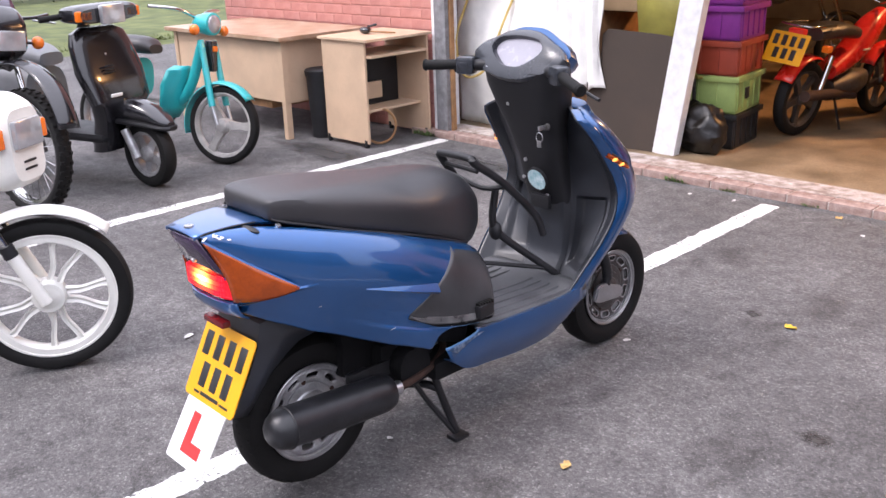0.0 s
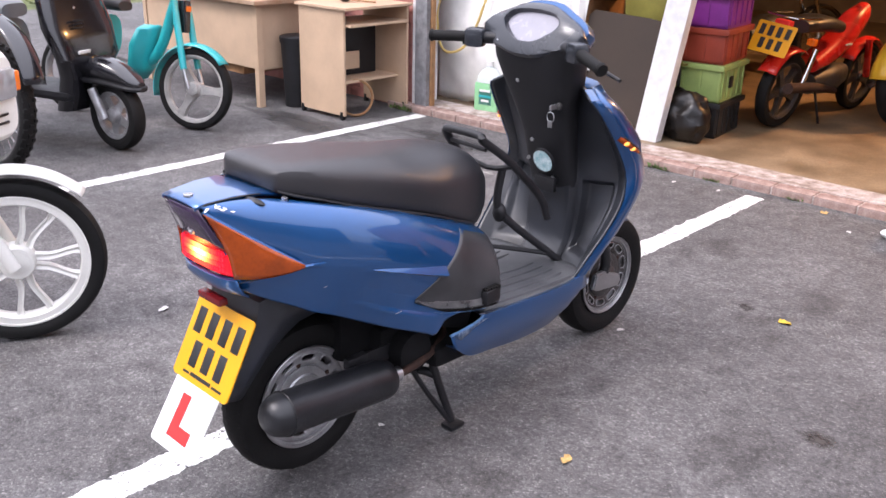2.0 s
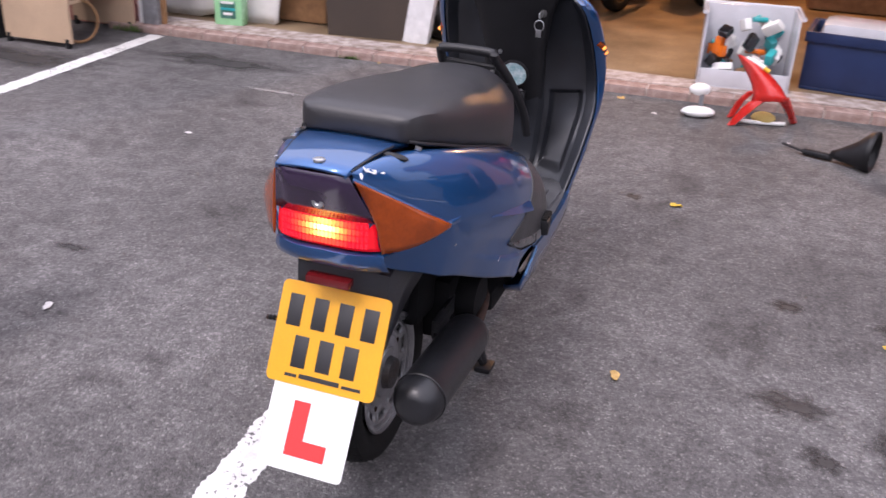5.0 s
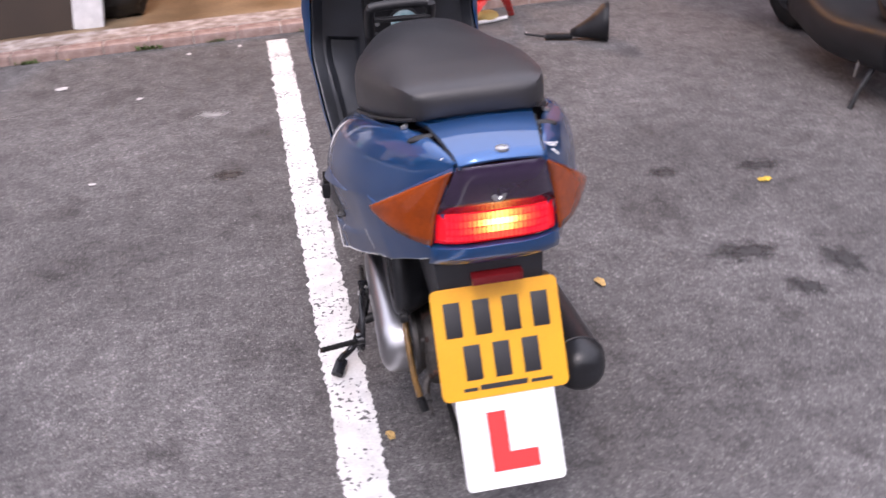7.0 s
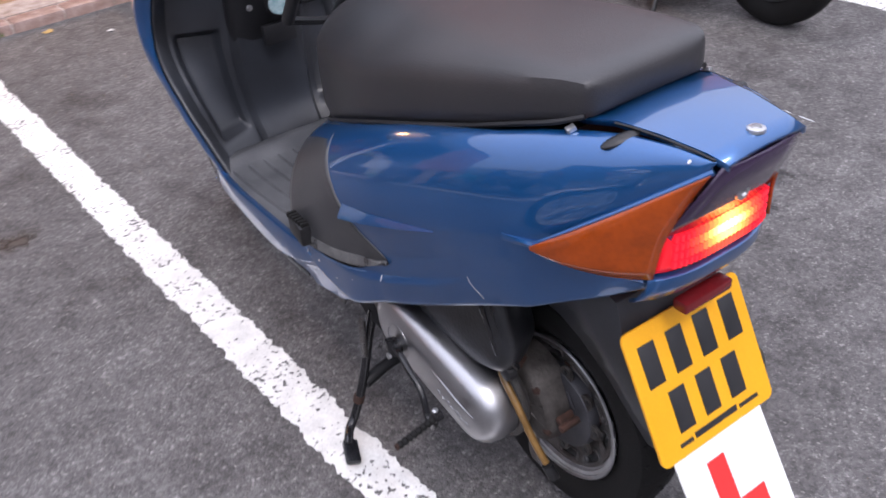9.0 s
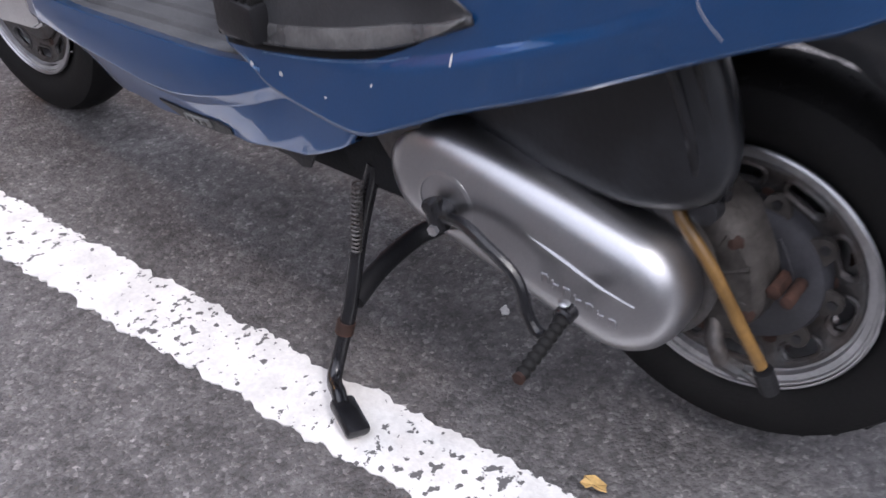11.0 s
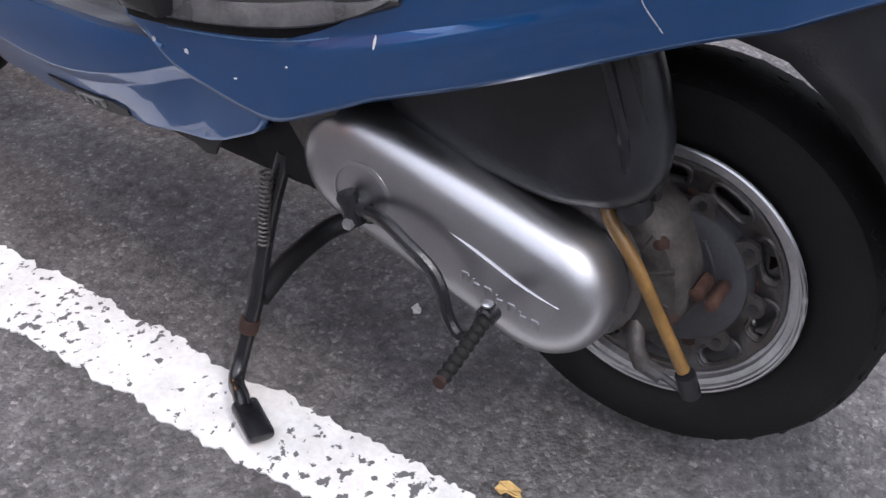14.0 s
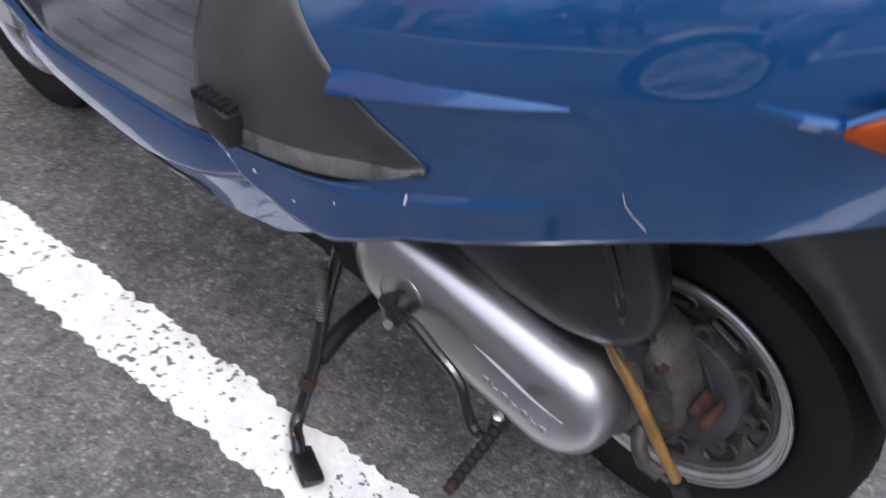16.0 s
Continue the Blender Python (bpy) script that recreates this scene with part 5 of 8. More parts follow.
bm = B()
P0, P1 = Vector((0.166, -0.045, 0.312)), Vector((0.160, 0.335, 0.280))
d = (P1 - P0).normalized()
u = d.cross(Vector((0, 0, 1))).normalized()
v = d.cross(u)
rows = []
for f, r in ((-0.012, 0.008), (-0.010, 0.020), (0.0, 0.030), (0.025, 0.041), (0.06, 0.048), (0.10, 0.0520), (0.13, 0.0535), (0.14, 0.0525), (0.9, 0.0525), (0.95, 0.051), (0.985, 0.046), (1.0, 0.03)):
    rows.append([P0 + d * (f * (P1 - P0).length) + r * (math.cos(t) * u + math.sin(t) * v) for t in np.linspace(0, 6.283, 33)[:-1]])
rings(bm, rows)
part("silencer", bm, M["silencer"], exhaust, "matt black exhaust silencer with scraped weld")
bm = B()
tube(bm, [tuple(P0 + d * 0.047 + 0.0535 * (math.cos(t) * u + math.sin(t) * v)) for t in np.linspace(0, 6.283, 30)], 0.0022, 6, 0)
part("weld_seam", bm, M["matt_black"], exhaust, "scraped weld round the silencer")
bm = B()
box(bm, (0.10, 0.235, 0.315), (0.122, 0.30, 0.345), 0.004)
box(bm, (0.095, 0.25, 0.29), (0.103, 0.42, 0.335), 0.003)
part("silencer_bracket", bm, M["matt_black"], exhaust)
bm = B()
tube(bm, [tuple(P1 + d * a) for a in (0.008, 0.035)], 0.020, 12)
part("pipe_clamp", bm, M["steel"], exhaust)
# rear mudguard, plate and learner plate
bm = B()
rows = []
for y, z, w, fy, fz in ((0.30, 0.54, 0.085, 0.30, 0.51), (0.18, 0.575, 0.10, 0.19, 0.500), (0.06, 0.585, 0.105, 0.137, 0.496), (0.0, 0.565, 0.105, 0.102, 0.491), (-0.012, 0.50, 0.100, 0.064, 0.466), (-0.042, 0.43, 0.093, 0.016, 0.422), (-0.070, 0.37, 0.083, -0.022, 0.366), (-0.085, 0.33, 0.073, -0.048, 0.325)):
    rows.append([(-w, fy, fz), (-w, 0.5 * (y + fy), 0.5 * (z + fz)), (-w * 0.93, y, z), (-w * 0.4, y - 0.008, z + 0.006), (w * 0.4, y - 0.008, z + 0.006), (w * 0.93, y, z), (w, 0.5 * (y + fy), 0.5 * (z + fz)), (w, fy, fz)])
rings(bm, rows, closed=False)
thick(part("rear_mudguard", bm, M["shield_grey"], scooter, "black plastic rear mudguard"), 0.004)
bm = B()
box(bm, (-0.045, -0.072, 0.558), (0.045, -0.048, 0.575), 0.004)
part("rear_reflector", bm, mat("red_reflector", (0.12, 0.008, 0.010), 0.2, var=0.2, bump=0.2), scooter)
PM = pose(0.0, -0.066, 0.440, 62.5, 0, 0)


def rounded(w, h, r, n=5):
    out = []
    for cx, cy, a0 in ((w / 2 - r, h / 2 - r, 0), (-w / 2 + r, h / 2 - r, 90), (-w / 2 + r, -h / 2 + r, 180), (w / 2 - r, -h / 2 + r, 270)):
        for k in range(n + 1):
            a = radians(a0 + 90 * k / n)
            out.append((cx + r * math.cos(a), cy + r * math.sin(a)))
    return out


def number_plate(m, parent, w=0.228, h=0.198, rows=((0.043, 4), (-0.035, 3)), cw=0.030, ch=0.062):
    p = part("number_plate", plate_of(B(), rounded(w, h, 0.012), 0.004), M["plate"], parent, "yellow number plate with black bars", smooth=False)
    p.matrix_local = m
    for y, n in rows:
        for k in range(n):
            x = (k - (n - 1) / 2) * cw * 1.75
            bm = B()
            box(bm, (x - cw / 2, y - ch / 2, 0.003), (x + cw / 2, y + ch / 2, 0.0052), 0.0005)
            part("plate_bar", bm, M["ink"], p)
    return p


plate = number_plate(PM, scooter)
for x0, x1 in ((-0.075, -0.05), (-0.045, 0.04), (0.046, 0.085)):
    bm = B()
    box(bm, (x0, -0.085, 0.003), (x1, -0.079 if x0 != -0.045 else -0.076, 0.005))
    part("dealer_bar", bm, M["ink"], plate)
bm = B()
LM = pose(-0.004, -0.149, 0.290, 58, 0, 0)
lp = part("learner_plate", plate_of(B(), rounded(0.178, 0.178, 0.010), 0.003), M["white"], scooter, "white learner plate with a red letter L", smooth=False)
lp.matrix_local = LM
bm = B()
plate_of(bm, [(-0.038, -0.06), (0.046, -0.06), (0.046, -0.028), (-0.004, -0.028), (-0.004, 0.045), (-0.038, 0.045)], 0.0015, pose(0, 0, 0.0025))
part("letter", bm, M["red_ink"], lp, "red capital letter L", smooth=False)

# centre stand, kick start
bm = B()
tube(bm, [(-0.178, 0.525, 0.290), (-0.190, 0.540, 0.215), (-0.202, 0.547, 0.150), (-0.217, 0.546, 0.105), (-0.238, 0.551, 0.045), (-0.258, 0.542, 0.026), (-0.272, 0.522, 0.030), (-0.282, 0.508, 0.026)], 0.0092, 10, 5)
stand = part("centre_stand", bm, M["gloss_black"], scooter, "black steel centre stand")
bm = B()
tube(bm, [(-0.208, 0.546, 0.112), (-0.170, 0.551, 0.120), (-0.14, 0.552, 0.126), (-0.09, 0.548, 0.134), (-0.05, 0.528, 0.150), (0.05, 0.55, 0.18), (0.095, 0.575, 0.17)], 0.0125, 10, 4)
part("cross_tube", bm, M["matt_black"], stand)
bm = B()
tube(bm, [(0.08, 0.555, 0.25), (0.10, 0.58, 0.14), (0.118, 0.615, 0.02)], 0.012, 10, 4)
tube(bm, [(0.06, 0.48, 0.25), (0.09, 0.54, 0.13), (0.118, 0.608, 0.02)], 0.008, 8, 3)
box(bm, (0.10, 0.59, 0.0), (0.145, 0.645, 0.014), 0.005)
part("right_leg", bm, M["matt_black"], stand)
bm = B()
box(bm, (-0.015, -0.026, -0.008), (0.015, 0.026, 0.007), 0.006, pose(-0.285, 0.493, 0.019, 12, 14, -20))
part("stand_foot", bm, M["gloss_black"], stand, "glossy black foot pad")
bm = B()
tube(bm, [(-0.2225, 0.5475, 0.090), (-0.2275, 0.549, 0.075)], 0.0112, 10, 2)
part("leg_collar", bm, M["rust"], stand, "rusty collar on the stand leg")
bm = B()
tube(bm, [(-0.203 + 0.0058 * math.cos(k * 0.9), 0.529 + 0.0001 * k + 0.0058 * math.sin(k * 0.9), 0.276 - 0.00083 * k) for k in range(112)], 0.0016, 5, 0)
part("stand_spring", bm, M["dull"], stand, "coiled return spring")
bm = B()
tube(bm, [(-0.206, 0.424, 0.282), (-0.213, 0.384, 0.291), (-0.219, 0.350, 0.282), (-0.221, 0.316, 0.262), (-0.226, 0.297, 0.228), (-0.230, 0.280, 0.217), (-0.234, 0.264, 0.232), (-0.236, 0.258, 0.254)], 0.0062, 9, 5)
kick = part("kick_starter", bm, M["gloss_black"], scooter, "black kick start lever with ribbed pedal")
bm = B()
lathe(bm, [(0.012, 0.016), (-0.006, 0.015), (-0.010, 0.010)], (-0.199, 0.419, 0.282), "x", 16)
tube(bm, [(-0.207, 0.425, 0.298), (-0.207, 0.415, 0.268)], 0.0105, 10)
lathe(bm, [(0.004, 0.0065), (-0.010, 0.0065), (-0.011, 0.003)], (-0.207, 0.424, 0.294), "x", 12)
part("kick_boss", bm, M["gloss_black"], kick)
bm = B()
lathe(bm, [(0, 0.006), (-0.005, 0.006), (-0.006, 0.002)], (-0.215, 0.416, 0.272), "x", 6)
part("clamp_bolt", bm, M["steel"], kick)
bm = B()
a, b = Vector((-0.230, 0.254, 0.258)), Vector((-0.316, 0.246, 0.252))
rows = []
for k in range(19):
    p, d = a.lerp(b, k / 18), (b - a).normalized()
    u = d.cross(Vector((0, 0, 1))).normalized()
    v = d.cross(u)
    r = 0.0070 if k % 2 else 0.0052
    rows.append([p + r * (math.cos(t) * u + math.sin(t) * v) for t in np.linspace(0, 6.283, 11)[:-1]])
rings(bm, rows)
pedal = part("kick_pedal", bm, M["rubber"], kick, "ribbed black folding pedal")
bm = B()
lathe(bm, [(0.007, 0.0095), (-0.006, 0.0095), (-0.008, 0.007)], (-0.233, 0.2545, 0.258), "x", 14)
part("pedal_knuckle", bm, M["gloss_black"], kick)
bm = B()
lathe(bm, [(0.010, 0.004), (0.013, 0.0055), (0.015, 0.002)], (-0.236, 0.2545, 0.260), "z", 10)
part("knuckle_bolt", bm, M["steel"], kick)
bm = B()
lathe(bm, [(0.0, 0.0055), (-0.004, 0.006), (-0.005, 0.002)], (-0.316, 0.246, 0.252), "x", 10)
part("pedal_tip", bm, M["rust"], pedal, "rusty end of the pedal")

# front fork
for side in (1, -1):
    bm = B()
    tube(bm, [(side * 0.06, 1.36, 0.42), (side * 0.07, 1.40, 0.30), (side * 0.068, 1.38, 0.22)], 0.018, 10, 4)
    part("fork_leg", bm, M["matt_black"], scooter)
    bm = B()
    plate_of(bm, [(-0.03, -0.028), (0.0, -0.036), (0.115, -0.022), (0.128, 0.0), (0.115, 0.020), (0.01, 0.034), (-0.026, 0.022)], 0.02, Matrix.Translation((side * 0.080 - 0.01, 1.348, 0.238)) @ Matrix.Rotation(radians(-12), 4, "X") @ Matrix(((0, 0, 1, 0), (1, 0, 0, 0), (0, 1, 0, 0), (0, 0, 0, 1))))
    bmesh.ops.bevel(bm, geom=bm.edges[:], offset=0.005, segments=2, affect="EDGES")
    part("fork_link", bm, M["steel"], scooter, "silver trailing link")
bm = B()
rows = []
for a in np.linspace(radians(75), radians(175), 12):
    y, z = 1.46 + 0.235 * math.cos(a), 0.213 + 0.235 * math.sin(a)
    rows.append([(x, y, z - 0.03 * abs(x / 0.065) ** 2) for x in np.linspace(-0.065, 0.065, 7)])
rings(bm, rows, closed=False)
thick(part("front_mudguard", bm, M["blue"], scooter), 0.004)

# loose carrier tubes
bm = B()
tube(bm, [(-0.10, 0.84, 0.735), (-0.10, 0.79, 0.80), (-0.085, 0.785, 0.815), (0.03, 0.785, 0.815), (0.045, 0.79, 0.80), (0.055, 0.90, 0.72), (0.07, 1.02, 0.60), (0.076, 1.055, 0.525)], 0.0122, 10, 5)
part("top_loop", bm, M["matt_black"], rack)
bm = B()
tube(bm, [(-0.10, 0.84, 0.735), (0.0, 0.86, 0.705), (0.055, 0.90, 0.71)], 0.008, 8, 3)
tube(bm, [(-0.09, 0.80, 0.78), (0.045, 0.80, 0.775)], 0.007, 8)
part("cross_bar", bm, M["matt_black"], rack)
bm = B()
tube(bm, [(0.03, 0.89, 0.70), (0.02, 0.885, 0.60), (0.03, 0.92, 0.54), (0.09, 1.08, 0.40), (0.095, 1.095, 0.386)], 0.0122, 10, 4)
part("down_tube", bm, M["matt_black"], rack)
bm = B()
tube(bm, [(-0.03, 0.72, 0.55), (-0.02, 0.80, 0.47), (-0.01, 0.82, 0.475), (0.09, 1.07, 0.41)], 0.007, 8, 3)
part("brace", bm, M["matt_black"], rack)
bm = B()
ball(bm, (0.022, 0.895, 0.565), (0.022, 0.02, 0.03), 12)
part("clamp", bm, M["black"], rack)

# ---- parked bikes ----
M["bright_rim"] = mat("worn_silver_paint", (0.50, 0.49, 0.47), 0.42, metal=0.35, var=0.25, scale=22, bump=0.15, second=(0.62, 0.60, 0.57))
M["teal"] = mat("teal_paint", (0.02, 0.38, 0.40), 0.32, var=0.1, scale=6, bump=0.03, coat=0.4)
M["gloss_black"] = mat("gloss_black_paint", (0.012, 0.012, 0.015), 0.16, var=0.2, scale=6, bump=0.02, coat=0.6)
M["bike_grey"] = mat("grey_plastic", (0.16, 0.165, 0.175), 0.5, var=0.15, scale=6, bump=0.2)
M["cream"] = mat("cream_white_paint", (0.74, 0.73, 0.68), 0.35, var=0.08, scale=7, bump=0.05, coat=0.3)
M["red_paint"] = mat("red_paint", (0.60, 0.022, 0.015), 0.28, var=0.12, scale=7, bump=0.03, coat=0.5)
M["yellow_paint"] = mat("yellow_paint", (0.75, 0.45, 0.03), 0.35, var=0.1, bump=0.03)
M["lamp_glass"] = mat("headlamp_glass", (0.50, 0.51, 0.53), 0.10, metal=0.5, var=0.10, scale=12, bump=0.25, bscale=60, coat=1.0)
M["chrome"] = mat("chrome", (0.62, 0.62, 0.62), 0.12, metal=1.0, var=0.15, scale=20, bump=0.02)
M["orange"] = mat("orange_lens", (0.80, 0.17, 0.01), 0.2, var=0.15, bump=0.1, coat=0.4)


def bike_wheel(name, parent, at, r, width, rim_m, style="spokes", n=6, steer=0.0, knobs=0):
    """A wheel standing at that place in its bike: cast arms, wide blades or wire spokes."""
    rim = r - width * 0.78
    hub = part(name, lathe(B(), [(-0.05, 0.02), (-0.045, 0.04), (-0.015, 0.05), (0.015, 0.05), (0.045, 0.04), (0.05, 0.02)], (0, 0, 0), "x", 24), rim_m, parent)
    hub.matrix_local = pose(*at, 0, 0, steer)
    ty = part("tyre", tyre(B(), r - (0.008 if knobs else 0), width, rim), M["rubber"], hub)
    part("rim", dished_rim(B(), rim + 0.002, width * 0.8), rim_m, hub)
    for k in range(knobs):
        for s in (-1, 0, 1):
            bm = B()
            box(bm, (-0.010, -0.010, -0.008), (0.010, 0.010, 0.008), 0.002)
            kb_ = part("tread_block", bm, M["rubber"], ty)
            a = 2 * math.pi * (k + (0.5 if s else 0)) / knobs
            kb_.matrix_local = Matrix.Rotation(a, 4, "X") @ pose(s * width * 0.32, 0, r - 0.008 - abs(s) * 0.006, 0, s * 20, 0)
    if style == "wire":
        for k in range(28):
            a = 2 * math.pi * k / 28
            bm = B()
            s = 1 if k % 2 else -1
            tube(bm, [(s * 0.03, 0.04 * math.cos(a + 0.5 * s), 0.04 * math.sin(a + 0.5 * s)), (0, (rim - 0.012) * math.cos(a), (rim - 0.012) * math.sin(a))], 0.0016, 5)
            part("spoke", bm, M["chrome"], hub)
    elif style == "blade":
        for k in range(n):
            bm = B()
            rings(bm, [[(-0.018, -w, z), (0.018, -w, z), (0.018, w, z), (-0.018, w, z)] for z, w in ((0.03, 0.034), (0.08, 0.026), (0.13, 0.020), (rim - 0.01, 0.030))])
            part("spoke", bm, rim_m, hub).matrix_local = pose(0, 0, 0, 360 / n * k + 30, 0, 0)
    else:
        lathe_hub = B()
        lathe(lathe_hub, [(-0.046, 0.030), (-0.044, 0.052), (-0.030, 0.058), (0.030, 0.058), (0.044, 0.052), (0.046, 0.030)], (0, 0, 0), "x", 28)
        part("hub_drum", lathe_hub, rim_m, hub)
        bm = B()
        lathe(bm, [(-width * 0.36, rim + 0.001), (-width * 0.37, rim - 0.020), (-width * 0.30, rim - 0.024), (width * 0.30, rim - 0.024), (width * 0.37, rim - 0.020), (width * 0.36, rim + 0.001)], (0, 0, 0), "x", 56, caps=False)
        part("rim_band", bm, rim_m, hub)
        for k in range(n):
            for s in (-1, 1):
                bm = B()
                rings(bm, [[(-d, y - w, z), (d, y - w, z), (d * 0.6, y, z), (d, y + w, z), (-d, y + w, z), (-d * 0.6, y, z)] for y, z, w, d in ((s * 0.016, 0.045, 0.0105, 0.016), (s * 0.018, 0.095, 0.0095, 0.014), (s * 0.025, 0.120, 0.0092, 0.014), (s * 0.037, 0.150, 0.0092, 0.014), (s * 0.045, 0.172, 0.0095, 0.015), (s * 0.050, rim - 0.014, 0.0135, 0.018))])
                part("spoke", bm, rim_m, hub).matrix_local = pose(0, 0, 0, 360 / n * k - 26, 0, 0)
    return hub


def guard(parent, at, r, a0, a1, w, m, name="mudguard", label=""):
    bm, rows = B(), []
    for a in np.linspace(radians(a0), radians(a1), 22):
        rows.append([(x, at[1] + (r - 0.35 * w * (x / w) ** 2 * 1.0) * math.cos(a), at[2] + (r - 0.35 * w * (x / w) ** 2) * math.sin(a)) for x in np.linspace(-w, w, 9)])
    rings(bm, rows, closed=False)
    return thick(part(name, bm, m, parent, label), 0.004)


def lens_box(parent, name, lo, hi, m, mm=None, bevel=0.012):
    bm = B()
    box(bm, lo, hi, bevel)
    ob = part(name, bm, m, parent)
    if mm:
        ob.matrix_local = mm
    return ob


def body(parent, name, rows, m, label="", n=20, p=2.6):
    """A rounded hull through stations (y, centre z, half-width, half-height)."""
    bm = B()
    ys = np.linspace(rows[0][0], rows[-1][0], 18)
    out = []
    for y in ys:
        z, w, h = curve_at(rows, y)
        ring = []
        for k in range(n):
            t = 2 * math.pi * k / n
            c, s = math.cos(t), math.sin(t)
            ring.append((max(0.002, w) * math.copysign(abs(c) ** (2 / p), c), y, z + max(0.002, h) * math.copysign(abs(s) ** (2 / p), s)))
        out.append(ring)
    rings(bm, out)
    return part(name, bm, m, parent, label)


def bar(parent, name, pts, r, m, soft=5, r2=None, label=""):
    return part(name, tube(B(), pts, r, 10, soft, r2), m, parent, label)


# white motorcycle: wheel, fork, cowl with lamp; the rest runs out behind
wm = thing("white_motorcycle", pose(-1.315, 0.020, 0, 0, 0, -58), "cream white motorcycle with white cast wheels and square headlamp", "motorcycle", "parked bikes")
bike_wheel("front_wheel", wm, (0, 0, 0.280), 0.280, 0.078, M["cream"], "cast", 5, steer=31)
guard(wm, (0, 0, 0.280), 0.325, 44, 132, 0.052, M["cream"], "front_mudguard", "cream white mudguard").matrix_local = pose(0, 0, 0, 0, 0, 31)
for s in (-1, 1):
    bar(wm, "fork_slider", [(s * 0.075, -0.005, 0.275), (s * 0.075, -0.085, 0.46)], 0.022, M["cream"], 0).matrix_local = pose(0, 0, 0, 0, 0, 31)
    bar(wm, "fork_boot", [(s * 0.075, -0.085, 0.455), (s * 0.075, -0.100, 0.495)], 0.025, M["black"], 0).matrix_local = pose(0, 0, 0, 0, 0, 31)
    bar(wm, "fork_tube", [(s * 0.075, -0.095, 0.48), (s * 0.075, -0.22, 0.80)], 0.015, M["chrome"], 0).matrix_local = pose(0, 0, 0, 0, 0, 31)
    lens_box(wm, "indicator", (s * 0.11 - 0.02, -0.03, 0.82), (s * 0.11 + 0.02, 0.01, 0.885), M["orange"], bevel=0.008)
body(wm, "headlamp_cowl", [(-0.34, 0.84, 0.05, 0.10), (-0.22, 0.83, 0.095, 0.15), (-0.06, 0.825, 0.10, 0.16), (0.0, 0.82, 0.09, 0.14), (0.02, 0.82, 0.08, 0.12)], M["cream"], "cream white fairing round the headlamp", p=4.5)
lens_box(wm, "headlamp", (-0.068, 0.005, 0.81), (0.068, 0.04, 0.905), M["lamp_glass"])
for k in range(2):
    lens_box(wm, "vent_slot", (-0.03, 0.005, 0.735 + k * 0.025), (0.03, 0.024, 0.743 + k * 0.025), M["black"], bevel=0.002)
bar(wm, "handlebar", [(-0.33, -0.36, 1.02), (-0.2, -0.27, 0.99), (0.0, -0.24, 0.97), (0.2, -0.27, 0.99), (0.33, -0.36, 1.02)], 0.012, M["gloss_black"])
body(wm, "fuel_tank", [(-0.85, 0.76, 0.08, 0.06), (-0.60, 0.80, 0.14, 0.12), (-0.32, 0.78, 0.10, 0.10)], M["cream"])
body(wm, "seat", [(-1.45, 0.80, 0.10, 0.03), (-1.1, 0.80, 0.13, 0.05), (-0.8, 0.76, 0.09, 0.05)], M["seat"])
body(wm, "engine", [(-0.85, 0.38, 0.08, 0.08), (-0.6, 0.40, 0.12, 0.14), (-0.4, 0.42, 0.08, 0.10)], M["dull"])
bike_wheel("rear_wheel", wm, (0, -1.25, 0.285), 0.285, 0.09, M["cream"], "cast", 5)
bar(wm, "frame_tube", [(0, -0.25, 0.85), (0, -0.35, 0.45), (0, -0.75, 0.32), (0, -1.25, 0.29)], 0.022, M["black"])

# trail bike behind it
tb = thing("trail_motorcycle", pose(-3.36, 0.76, 0, 0, -6, -80), "black trail motorcycle with knobbly tyre and small fairing", "motorcycle", "parked bikes")
bike_wheel("front_wheel", tb, (0, 0, 0.35), 0.35, 0.085, M["chrome"], "wire", knobs=40)
guard(tb, (0, -0.03, 0.40), 0.45, 15, 120, 0.065, M["gloss_black"], "front_mudguard", "black high mudguard")
for s in (-1, 1):
    bar(tb, "fork_leg", [(s * 0.085, -0.01, 0.34), (s * 0.085, -0.16, 0.66)], 0.024, M["black"], 0)
    bar(tb, "fork_tube", [(s * 0.085, -0.16, 0.66), (s * 0.085, -0.28, 0.98)], 0.017, M["chrome"], 0)
    bar(tb, "indicator_stalk", [(s * 0.05, -0.16, 0.93), (s * 0.16, -0.15, 0.93)], 0.008, M["black"], 0)
    bm = B()
    ball(bm, (s * 0.185, -0.145, 0.93), (0.034, 0.036, 0.036), 14)
    part("indicator", bm, M["orange"], tb)
    bar(tb, "brake_lever", [(s * 0.24, -0.27, 1.05), (s * 0.36, -0.23, 1.035)], 0.006, M["chrome"], 0)
body(tb, "fairing", [(-0.26, 0.98, 0.07, 0.10), (-0.20, 0.98, 0.12, 0.15), (-0.12, 0.97, 0.11, 0.11), (-0.10, 0.96, 0.09, 0.07)], M["gloss_black"], p=3.5)
bm = B()
rings(bm, [[(x, -0.16 - 0.14 * f, 1.02 + 0.20 * f - 0.9 * (x * x)) for x in np.linspace(-0.12, 0.12, 9)] for f in (0, 0.5, 1)], closed=False)
thick(part("windscreen", bm, M["smoke"], tb), 0.003)
lens_box(tb, "headlamp", (-0.075, -0.11, 0.89), (0.075, -0.075, 1.0), M["lamp_glass"])
bar(tb, "handlebar", [(-0.38, -0.34, 1.08), (-0.2, -0.28, 1.06), (0.2, -0.28, 1.06), (0.38, -0.34, 1.08)], 0.011, M["gloss_black"])
